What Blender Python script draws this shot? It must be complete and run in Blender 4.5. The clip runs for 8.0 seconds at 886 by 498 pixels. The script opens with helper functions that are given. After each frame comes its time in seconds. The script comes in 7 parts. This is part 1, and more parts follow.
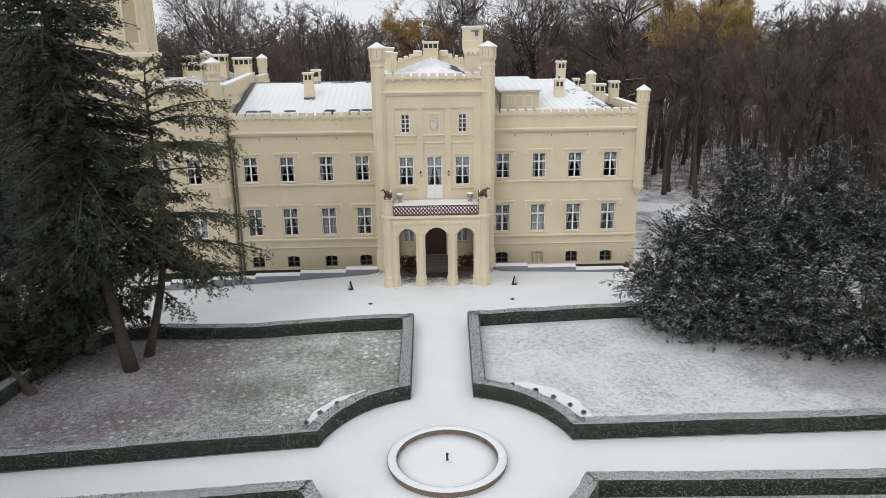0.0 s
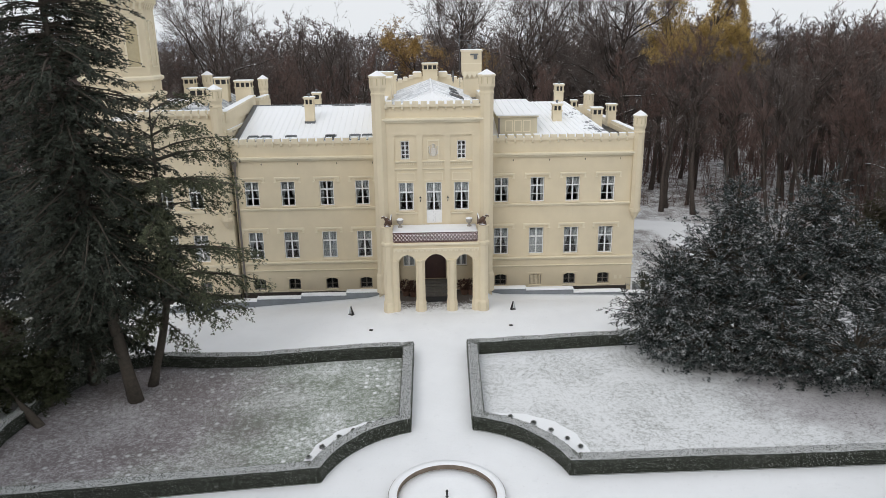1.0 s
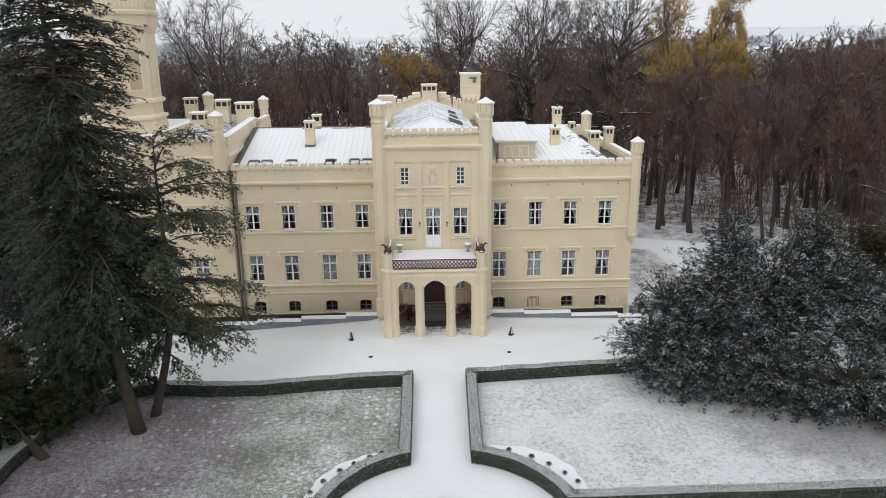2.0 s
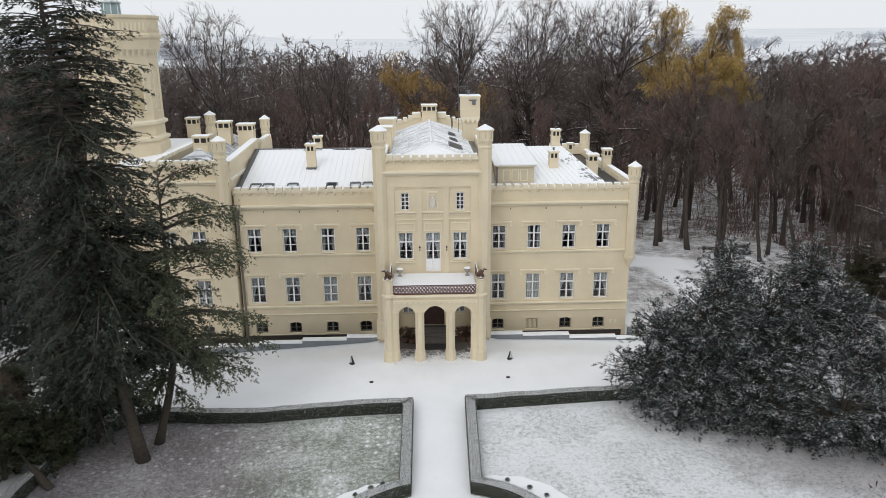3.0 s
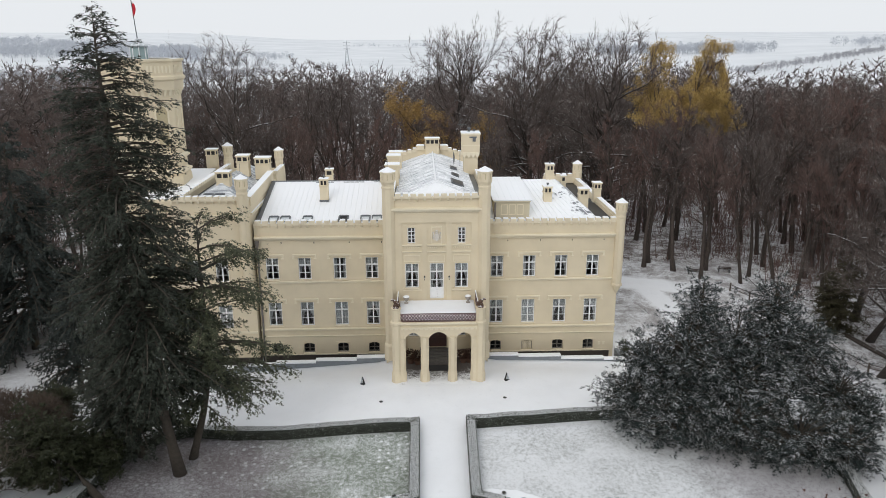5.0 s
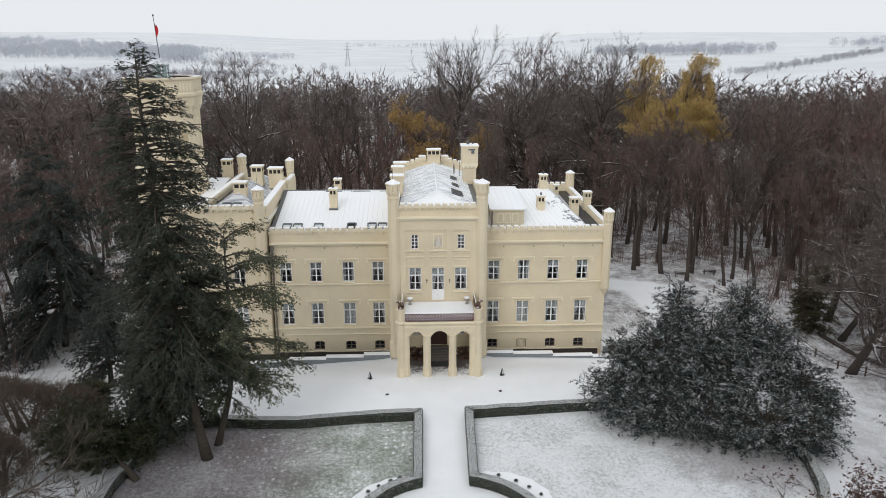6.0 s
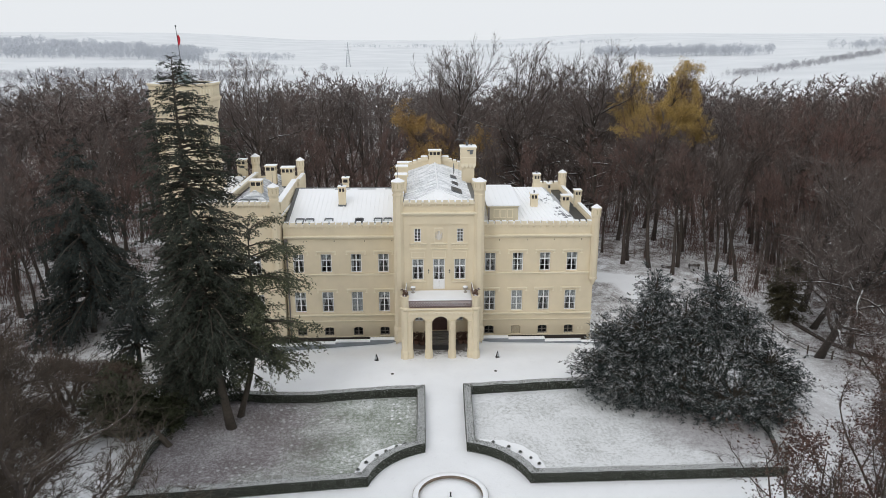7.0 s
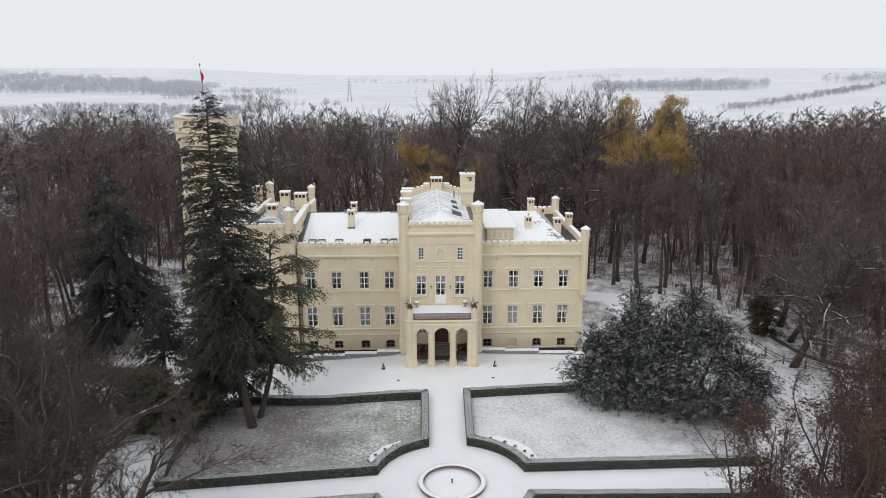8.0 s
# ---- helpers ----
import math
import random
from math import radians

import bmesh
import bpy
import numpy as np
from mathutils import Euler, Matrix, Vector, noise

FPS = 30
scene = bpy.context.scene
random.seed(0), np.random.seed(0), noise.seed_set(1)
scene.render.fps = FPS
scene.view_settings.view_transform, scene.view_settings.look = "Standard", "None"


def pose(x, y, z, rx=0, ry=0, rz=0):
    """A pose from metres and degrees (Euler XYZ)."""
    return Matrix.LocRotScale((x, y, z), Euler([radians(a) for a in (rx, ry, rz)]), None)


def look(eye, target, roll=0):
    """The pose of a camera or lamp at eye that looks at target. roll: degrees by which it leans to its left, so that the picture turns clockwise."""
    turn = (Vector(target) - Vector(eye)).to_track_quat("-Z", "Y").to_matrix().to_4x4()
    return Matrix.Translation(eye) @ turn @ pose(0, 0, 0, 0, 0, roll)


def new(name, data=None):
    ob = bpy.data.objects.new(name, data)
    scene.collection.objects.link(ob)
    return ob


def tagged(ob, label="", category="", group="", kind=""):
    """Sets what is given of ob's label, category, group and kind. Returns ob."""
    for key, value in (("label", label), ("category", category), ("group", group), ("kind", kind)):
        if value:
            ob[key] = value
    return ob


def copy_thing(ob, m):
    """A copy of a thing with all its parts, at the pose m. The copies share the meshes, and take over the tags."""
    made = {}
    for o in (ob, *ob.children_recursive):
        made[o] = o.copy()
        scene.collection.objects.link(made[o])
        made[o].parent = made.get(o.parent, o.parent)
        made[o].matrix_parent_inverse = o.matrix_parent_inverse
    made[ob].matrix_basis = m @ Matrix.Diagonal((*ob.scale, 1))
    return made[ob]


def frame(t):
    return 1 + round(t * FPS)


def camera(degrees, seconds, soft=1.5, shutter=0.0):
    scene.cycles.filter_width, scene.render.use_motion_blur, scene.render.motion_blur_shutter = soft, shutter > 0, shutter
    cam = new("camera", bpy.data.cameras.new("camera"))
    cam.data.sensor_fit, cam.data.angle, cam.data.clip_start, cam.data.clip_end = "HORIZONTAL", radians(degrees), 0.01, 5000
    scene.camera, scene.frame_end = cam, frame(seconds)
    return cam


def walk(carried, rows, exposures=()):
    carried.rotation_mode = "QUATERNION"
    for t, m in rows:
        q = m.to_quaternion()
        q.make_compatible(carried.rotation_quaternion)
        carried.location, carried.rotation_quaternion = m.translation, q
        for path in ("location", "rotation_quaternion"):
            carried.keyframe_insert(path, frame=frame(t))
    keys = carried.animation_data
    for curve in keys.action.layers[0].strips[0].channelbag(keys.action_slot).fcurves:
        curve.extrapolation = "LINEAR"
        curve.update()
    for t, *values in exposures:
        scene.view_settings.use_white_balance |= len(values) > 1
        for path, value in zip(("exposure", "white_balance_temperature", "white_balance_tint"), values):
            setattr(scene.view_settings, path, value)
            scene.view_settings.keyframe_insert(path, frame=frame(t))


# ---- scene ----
cam = camera(63.4, 8.0, 0.6)
PATH = [
    (0, (-0.57, -1.012, 19.137), (-0.532, 0.906, 18.57), -0.8),
    (0.5, (-0.548, -1.092, 20.286), (-0.51, 0.825, 19.718), -0.8),
    (1, (-0.585, -1.197, 21.283), (-0.544, 0.721, 20.719), -0.8),
    (1.5, (-0.639, -1.196, 22.312), (-0.594, 0.723, 21.751), -0.7),
    (3, (-0.746, -1.342, 25.592), (-0.695, 0.578, 25.033), -0.5),
    (3.5, (-0.797, -1.601, 26.615), (-0.745, 0.32, 26.06), -0.4),
    (4, (-0.986, -2.602, 27.774), (-0.931, -0.682, 27.217), -0.3),
    (4.5, (-1.253, -4.165, 28.84), (-1.194, -2.245, 28.283), -0.2),
    (6, (-1.698, -11.665, 32.104), (-1.638, -9.746, 31.546), -0.1),
    (6.5, (-1.855, -14.82, 32.965), (-1.794, -12.901, 32.407), -0.0),
    (7, (-2.002, -18.218, 33.124), (-1.941, -16.298, 32.567), 0.0),
    (7.5, (-2.135, -21.809, 33.532), (-2.076, -19.89, 32.97), -0.1),
    (8, (-2.373, -25.516, 33.333), (-2.312, -23.573, 32.864), -0.1),
]
walk(cam, [(t, look(eye, target, roll)) for t, eye, target, roll in PATH])


# ---- world, sun, exposure ----
SUN_EL, SUN_AZ = radians(38), radians(205)
world = bpy.data.worlds.new("overcast_sky")
scene.world = world
world.use_nodes = True
wn, wl = world.node_tree.nodes, world.node_tree.links
wn.clear()
sky = wn.new("ShaderNodeTexSky")
sky.sky_type, sky.sun_disc = "NISHITA", False
sky.sun_elevation, sky.sun_rotation, sky.air_density, sky.dust_density = SUN_EL, SUN_AZ, 1.0, 6.0
cloud = wn.new("ShaderNodeMix")
cloud.data_type, cloud.inputs[0].default_value = "RGBA", 0.93
cloud.inputs[7].default_value = (8.6, 8.9, 9.25, 1)
bg, wout = wn.new("ShaderNodeBackground"), wn.new("ShaderNodeOutputWorld")
bg.inputs[1].default_value = 0.1
wl.new(sky.outputs[0], cloud.inputs[6])
wl.new(cloud.outputs[2], bg.inputs[0])
wl.new(bg.outputs[0], wout.inputs[0])
sun = new("sun", bpy.data.lights.new("sun", "SUN"))
sun.data.energy, sun.data.angle, sun.data.color = 0.7, radians(25), (1.0, 0.97, 0.93)
sun.matrix_world = look((0, 0, 0), (math.sin(SUN_AZ) * -1, math.cos(SUN_AZ) * -1, -math.tan(SUN_EL)))
scene.view_settings.exposure = 0.0


# ---- materials ----
class Nodes:
    """A short way to write node trees."""

    def __init__(self, name):
        self.m = bpy.data.materials.new(name)
        self.m.use_nodes = True
        self.t = self.m.node_tree
        self.b = self.t.nodes["Principled BSDF"]
        self.pos = self.t.nodes.new("ShaderNodeNewGeometry")

    def node(self, kind, **inputs):
        n = self.t.nodes.new(kind)
        for k, v in inputs.items():
            self.put(v, n.inputs[k.replace("_", " ")])
        return n

    def put(self, v, socket):
        if isinstance(v, bpy.types.NodeSocket):
            self.t.links.new(v, socket)
        elif isinstance(v, tuple) and len(v) == 3 and socket.type == "RGBA":
            socket.default_value = (*v, 1)
        else:
            socket.default_value = v

    def noise(self, scale, detail=4.0, rough=0.6, vec=None):
        return self.node("ShaderNodeTexNoise", Vector=vec or self.pos.outputs["Position"], Scale=scale, Detail=detail, Roughness=rough).outputs["Fac"]

    def ramp(self, fac, lo, hi, a=0.0, b=1.0):
        n = self.node("ShaderNodeMapRange", Value=fac)
        for i, v in ((1, lo), (2, hi), (3, a), (4, b)):
            n.inputs[i].default_value = v
        return n.outputs[0]

    def math(self, op, a, b=0.0):
        n = self.t.nodes.new("ShaderNodeMath")
        n.operation = op
        self.put(a, n.inputs[0])
        self.put(b, n.inputs[1])
        return n.outputs[0]

    def mix(self, fac, a, b, blend="MIX"):
        n = self.t.nodes.new("ShaderNodeMix")
        n.data_type, n.blend_type = "RGBA", blend
        self.put(fac, n.inputs[0])
        self.put(a, n.inputs[6])
        self.put(b, n.inputs[7])
        return n.outputs[2]

    def up(self):
        return self.node("ShaderNodeSeparateXYZ", Vector=self.pos.outputs["Normal"]).outputs[2]

    def xyz(self):
        return self.node("ShaderNodeSeparateXYZ", Vector=self.pos.outputs["Position"]).outputs

    def random(self):
        return self.node("ShaderNodeObjectInfo").outputs["Random"]

    def island(self):
        return self.pos.outputs["Random Per Island"]

    def bump(self, height, strength=0.3, distance=0.02):
        n = self.node("ShaderNodeBump", Height=height, Strength=strength, Distance=distance)
        self.t.links.new(n.outputs[0], self.b.inputs["Normal"])

    def done(self, color, rough=0.8, metal=0.0, spec=None):
        self.put(color, self.b.inputs["Base Color"])
        self.put(rough, self.b.inputs["Roughness"])
        self.put(metal, self.b.inputs["Metallic"])
        if spec is not None:
            self.b.inputs["Specular IOR Level"].default_value = spec
        return self.m


SNOW = (0.88, 0.895, 0.92)


def plain(name, color, rough=0.7, var=0.12, scale=6.0, metal=0.0, bump=0.0, spec=None):
    n = Nodes(name)
    f = n.math("ADD", n.math("MULTIPLY", n.noise(scale), 0.6), n.math("MULTIPLY", n.noise(scale * 9), 0.4))
    c = n.mix(n.ramp(f, 0.3, 0.7), tuple(v * (1 - var) for v in color), tuple(min(1, v * (1 + var)) for v in color))
    if bump:
        n.bump(n.noise(scale * 9), bump)
    return n.done(c, rough, metal, spec)


def snowed(name, color, rough=0.8, lo=0.35, hi=0.75, var=0.2, scale=5.0, patch=3.0, amount=0.5, spec=None, tint=None):
    """A surface with snow lying on what faces up; patches by noise."""
    n = Nodes(name)
    base = n.mix(n.ramp(n.noise(scale), 0.3, 0.7), tuple(v * (1 - var) for v in color), tuple(min(1, v * (1 + var)) for v in color))
    if tint:
        base = n.mix(n.random(), base, tint)
    k = n.math("ADD", n.up(), n.math("MULTIPLY", n.math("SUBTRACT", n.noise(patch), 0.5), 1.6))
    k = n.math("ADD", k, amount - 0.5)
    return n.done(n.mix(n.ramp(k, lo, hi), base, SNOW), rough, 0.0, spec)


def stucco_mat(name, color):
    n = Nodes(name)
    streak = n.node("ShaderNodeMapping", Vector=n.pos.outputs["Position"], Scale=(1.2, 1.2, 0.16)).outputs[0]
    c = n.mix(n.ramp(n.noise(0.35, 5), 0.3, 0.7), tuple(v * 0.93 for v in color), tuple(v * 1.05 for v in color))
    c = n.mix(n.ramp(n.noise(1.4, 6, 0.7, streak), 0.58, 0.8, 0.0, 0.35), c, tuple(v * 0.8 for v in color))
    c = n.mix(n.ramp(n.noise(30), 0.35, 0.7, 0.0, 0.12), c, tuple(v * 0.8 for v in color))
    n.bump(n.noise(55, 3), 0.25, 0.01)
    return n.done(c, 0.88, 0.0, 0.25)


STUCCO = stucco_mat("cream_stucco", (0.72, 0.63, 0.465))
TRIM = stucco_mat("pale_cream_trim", (0.79, 0.715, 0.555))


def cap_mat():
    """Pale stucco coping with snow lying on its upper faces."""
    n = Nodes("cream_coping_with_snow")
    base = n.mix(n.ramp(n.noise(1.2, 5), 0.3, 0.7), (0.72, 0.64, 0.49), (0.8, 0.73, 0.575))
    k = n.math("ADD", n.up(), n.math("MULTIPLY", n.math("SUBTRACT", n.noise(5.0, 3), 0.5), 0.3))
    n.bump(n.noise(40.0, 3), 0.2, 0.01)
    return n.done(n.mix(n.ramp(k, 0.5, 0.62), base, SNOW), 0.85, 0.0, 0.25)


STONE_CAP = cap_mat()
PLINTH = plain("dark_plinth", (0.055, 0.045, 0.04), 0.8, 0.3, 3.0, bump=0.3)
GREY_WALL = plain("grey_render", (0.23, 0.25, 0.27), 0.85, 0.15, 2.0, bump=0.2)
WHITE_PAINT = plain("white_window_paint", (0.82, 0.83, 0.84), 0.45, 0.05, 4.0)
DARK_WOOD = plain("dark_brown_door_wood", (0.055, 0.022, 0.018), 0.5, 0.3, 3.0, bump=0.2)
BROWN_IRON = plain("brown_painted_iron", (0.085, 0.035, 0.03), 0.55, 0.2, 5.0)
BLACK_METAL = plain("black_metal", (0.02, 0.02, 0.022), 0.45, 0.2, 8.0)
GREY_METAL = plain("grey_metal", (0.16, 0.17, 0.18), 0.45, 0.2, 5.0, 0.6)
BRONZE = snowed("brown_bronze", (0.10, 0.055, 0.035), 0.55, 0.7, 1.0, 0.3, 6.0, 4.0, 0.45)
ZINC = plain("grey_zinc_pipe", (0.2, 0.18, 0.17), 0.5, 0.15, 3.0, 0.3)
CURTAIN = plain("white_curtain_cloth", (0.42, 0.42, 0.43), 0.95, 0.12, 7.0)
# plaster colour kept dark so that the added rooms look dim
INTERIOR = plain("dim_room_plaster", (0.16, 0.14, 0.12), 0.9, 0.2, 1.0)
SNOW_MAT = plain("fresh_snow", SNOW, 0.75, 0.03, 0.8, bump=0.15, spec=0.2)
STONE = plain("grey_granite", (0.13, 0.12, 0.112), 0.8, 0.3, 5.0, bump=0.3)


def glass_mat():
    n = Nodes("window_glass")
    n.b.inputs["Transmission Weight"].default_value = 1.0
    n.b.inputs["IOR"].default_value = 1.45
    return n.done((0.86, 0.9, 0.9), 0.02)


GLASS = glass_mat()


def metal_roof_mat():
    n = Nodes("snowy_standing_seam_metal")
    p = n.node("ShaderNodeMapping", Vector=n.pos.outputs["Position"], Scale=(1.0, 0.18, 0.4)).outputs[0]
    bare = n.mix(n.noise(3.0), (0.10, 0.11, 0.125), (0.22, 0.24, 0.26))
    k = n.ramp(n.noise(1.1, 6, 0.7, p), 0.2, 0.32)
    f = n.math("MULTIPLY", k, n.ramp(n.noise(9.0, 3), 0.15, 0.35, 0.75, 1.0))
    return n.done(n.mix(f, bare, SNOW), 0.6, 0.0, 0.4)


def thin_snow_roof_mat(lo, hi):
    """Streaky snow; more bare metal with a higher lo and hi."""
    n = Nodes("half_bare_standing_seam_metal")
    p = n.node("ShaderNodeMapping", Vector=n.pos.outputs["Position"], Scale=(0.25, 1.4, 1.0)).outputs[0]
    bare = n.mix(n.noise(3.0), (0.2, 0.22, 0.25), (0.4, 0.43, 0.46))
    k = n.ramp(n.noise(1.3, 6, 0.7, p), lo, hi)
    return n.done(n.mix(k, bare, SNOW), 0.5, 0.0, 0.5)




def patchy_roof_mat():
    """Snow on standing-seam metal, slid off in blotches towards one end."""
    n = Nodes("snowy_metal_with_bare_blotches")
    x = n.xyz()[0]
    bare = n.mix(n.noise(3.0), (0.10, 0.11, 0.125), (0.2, 0.21, 0.23))
    f = n.math("ADD", n.math("MULTIPLY", n.noise(0.55, 3), 0.65), n.math("MULTIPLY", n.noise(3.2, 4, 0.7), 0.35))
    k = n.ramp(n.math("ADD", f, n.ramp(x, 10.5, 14.5, -0.2, -0.01)), 0.52, 0.56, 1.0, 0.1)
    return n.done(n.mix(k, bare, SNOW), 0.6, 0.0, 0.4)


ROOF_METAL, ROOF_THIN, ROOF_PATCHY = metal_roof_mat(), thin_snow_roof_mat(0.42, 0.62), patchy_roof_mat()


def ground_mat():
    """Fresh snow on the drive and fields, patchy snow over leaf litter in the woods."""
    n = Nodes("snowy_ground")
    x, y, _ = n.xyz()
    snow = n.mix(n.ramp(n.noise(0.25, 6), 0.3, 0.7), tuple(v * 0.93 for v in SNOW), SNOW)
    snow = n.mix(n.ramp(n.noise(9.0, 4, 0.75), 0.64, 0.74, 0.0, 0.6), snow, (0.42, 0.41, 0.40))
    snow = n.mix(n.ramp(n.noise(1.6, 5, 0.7), 0.6, 0.8, 0.0, 0.35), snow, (0.62, 0.63, 0.66))
    litter = n.mix(n.noise(2.5), (0.06, 0.042, 0.034), (0.17, 0.13, 0.115))
    wood = n.math("MAXIMUM", n.ramp(y, 84.0, 94.0), n.math("MAXIMUM", n.ramp(n.math("MULTIPLY", x, -1.0), 36.0, 46.0), n.math("ADD", n.ramp(x, 30.5, 34.0, 0.0, 0.3), n.ramp(x, 40.0, 47.0, 0.0, 0.7))))
    wood = n.math("MAXIMUM", wood, n.math("MULTIPLY", n.ramp(x, 19.0, 21.0), n.ramp(y, 63.0, 68.0, 0.0, 0.75)))
    path = n.math("ABSOLUTE", n.math("ADD", n.math("SUBTRACT", y, 90.5), n.math("MULTIPLY", x, 0.3)))
    path = n.math("MULTIPLY", n.ramp(n.math("ADD", path, n.noise(1.0)), 2.6, 3.6, 1.0, 0.0), n.ramp(x, 31.0, 36.0, 1.0, 0.0))
    bend = n.math("ABSOLUTE", n.math("SUBTRACT", x, n.ramp(y, 60.0, 82.0, 29.4, 27.4)))
    bend = n.math("MULTIPLY", n.ramp(n.math("ADD", bend, n.noise(1.2)), 1.8, 2.5, 1.0, 0.0), n.math("MULTIPLY", n.ramp(y, 84.0, 86.0, 1.0, 0.0), n.ramp(y, 50.0, 54.0)))
    path = n.math("MAXIMUM", path, bend)
    wood = n.math("MULTIPLY", wood, n.math("SUBTRACT", 1.0, path))
    wood = n.math("MULTIPLY", wood, n.ramp(y, 420.0, 520.0, 1.0, 0.0))
    wood = n.math("MULTIPLY", wood, n.ramp(n.math("ABSOLUTE", x), 380.0, 450.0, 1.0, 0.0))
    bare = n.ramp(n.math("ADD", n.math("MULTIPLY", n.noise(0.5, 5, 0.75), 0.5), n.math("MULTIPLY", n.noise(8.0, 5, 0.75), 0.5)), 0.43, 0.55)
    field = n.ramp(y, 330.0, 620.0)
    # far snow greyed in its colour to paint haze, uneven by noise
    hazed_snow = n.mix(n.ramp(n.noise(0.006, 3), 0.35, 0.65), (0.65, 0.675, 0.70), (0.74, 0.76, 0.785))
    snow = n.mix(field, snow, hazed_snow)
    c = n.mix(n.math("MULTIPLY", wood, bare), snow, litter)
    n.bump(n.noise(3.0, 6, 0.7), 0.35, 0.08)
    return n.done(c, 0.85, 0.0, 0.2)


def lawn_mat(name, green, cover, litter=None):
    """Short grass under thin uneven snow; litter: (x, y, radius) of the fallen needles under a tree, and of the shade
    painted under the yew.
    """
    n = Nodes(name)
    grass = n.mix(n.noise(3.0, 5), green, tuple(v * 1.9 for v in green))
    fine = n.math("ADD", n.math("MULTIPLY", n.noise(13.0, 3, 0.7), 0.5), n.math("ADD", n.math("MULTIPLY", n.noise(3.5, 4, 0.7), 0.3), n.math("MULTIPLY", n.noise(0.22, 4, 0.55), 0.2)))
    thin = n.ramp(fine, 0.60 - cover * 0.24, 0.74 - cover * 0.24, 0.12, 0.85)
    cell = n.node("ShaderNodeTexVoronoi", Vector=n.pos.outputs["Position"], Scale=1.5)
    cell.voronoi_dimensions = "2D"
    pick = n.node("ShaderNodeSeparateColor", Color=cell.outputs["Color"]).outputs[0]
    near = n.math("ADD", cell.outputs["Distance"], n.math("MULTIPLY", n.noise(7.0, 3), 0.16))
    spot = n.math("MULTIPLY", n.ramp(near, 0.22, 0.36, 0.85, 0.0), n.ramp(pick, 0.62, 0.64))
    k = n.math("MAXIMUM", thin, n.math("MULTIPLY", spot, n.ramp(n.noise(0.16, 2), 0.42, 0.52)))
    if litter:
        x, y, _ = n.xyz()
        d = n.math("SQRT", n.math("ADD", n.math("POWER", n.math("SUBTRACT", x, litter[0]), 2.0), n.math("POWER", n.math("SUBTRACT", y, litter[1]), 2.0)))
        d = n.math("ADD", d, n.math("MULTIPLY", n.math("SUBTRACT", n.noise(0.5, 5), 0.5), 9.0))
        under = n.ramp(d, litter[2] * 0.55, litter[2], 1.0, 0.0)
        grass = n.mix(under, grass, n.mix(n.noise(9.0, 4), (0.07, 0.054, 0.056), (0.19, 0.155, 0.162)))
        k = n.math("MULTIPLY", k, n.ramp(under, 0.0, 1.0, 1.0, 0.56))
    n.bump(n.noise(13.0, 3, 0.7), 0.35, 0.03)
    return n.done(n.mix(k, grass, SNOW), 0.9, 0.0, 0.15)


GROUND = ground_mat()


def leafy(name, dark, light, snow_lo, snow_hi, patch, rough=0.65):
    """Needles or leaves with snow on what faces up."""
    n = Nodes(name)
    base = n.mix(n.island(), dark, light)
    k = n.math("ADD", n.math("ABSOLUTE", n.up()), n.math("MULTIPLY", n.math("SUBTRACT", n.noise(patch, 4, 0.7), 0.5), 2.4))
    k = n.math("ADD", k, n.math("MULTIPLY", n.math("SUBTRACT", n.island(), 0.5), 0.5))
    return n.done(n.mix(n.ramp(k, snow_lo, snow_hi), base, SNOW), rough, 0.0, 0.3)


FIR_NEEDLES = leafy("fir_needles", (0.014, 0.018, 0.0135), (0.061, 0.071, 0.053), 1.35, 2.3, 0.9)
HEMLOCK_NEEDLES = leafy("hemlock_needles", (0.03, 0.036, 0.02), (0.12, 0.132, 0.078), 1.35, 2.2, 1.2)
YEW_NEEDLES = leafy("snowy_yew_needles", (0.010, 0.016, 0.0145), (0.037, 0.051, 0.049), 0.9, 1.5, 1.3)
DARK_NEEDLES = leafy("dark_spruce_needles", (0.014, 0.02, 0.018), (0.045, 0.055, 0.05), 1.3, 2.2, 1.2)
OLIVE_LEAVES = leafy("olive_evergreen_leaves", (0.025, 0.032, 0.015), (0.07, 0.075, 0.04), 1.3, 2.0, 2.0)
THUJA_LEAVES = leafy("olive_brown_thuja_leaves", (0.03, 0.028, 0.015), (0.085, 0.075, 0.04), 1.4, 2.2, 2.0)
BROWN_THICKET = leafy("olive_brown_thicket", (0.042, 0.03, 0.022), (0.115, 0.08, 0.058), 1.35, 2.2, 1.6)
RUSSET_LEAVES = leafy("russet_dry_leaves", (0.03, 0.016, 0.012), (0.11, 0.055, 0.04), 1.5, 2.3, 2.0)
GOLD_LEAVES = leafy("golden_autumn_leaves", (0.33, 0.22, 0.07), (0.6, 0.43, 0.155), 1.7, 2.4, 2.0)
OCHRE_LEAVES = leafy("ochre_brown_leaves", (0.2, 0.122, 0.042), (0.43, 0.28, 0.098), 1.7, 2.4, 2.0)
OAK_BARK = snowed("dark_bark_lined_with_snow", (0.045, 0.036, 0.031), 0.88, 0.66, 1.0, 0.35, 6.0, 1.1, 0.5)
RUSSET_TWIGS = snowed("russet_brown_twigs", (0.06, 0.04, 0.031), 0.9, 1.2, 1.8, 0.3, 1.0, 2.0, 0.5)
NEAR_TWIGS = snowed("olive_brown_twigs", (0.058, 0.044, 0.033), 0.9, 1.2, 1.8, 0.3, 1.0, 2.0, 0.5)
HEDGE_CORE = snowed("hedge_core", (0.02, 0.024, 0.016), 0.9, 0.35, 1.5, 0.5, 14.0, 34.0, 0.5)
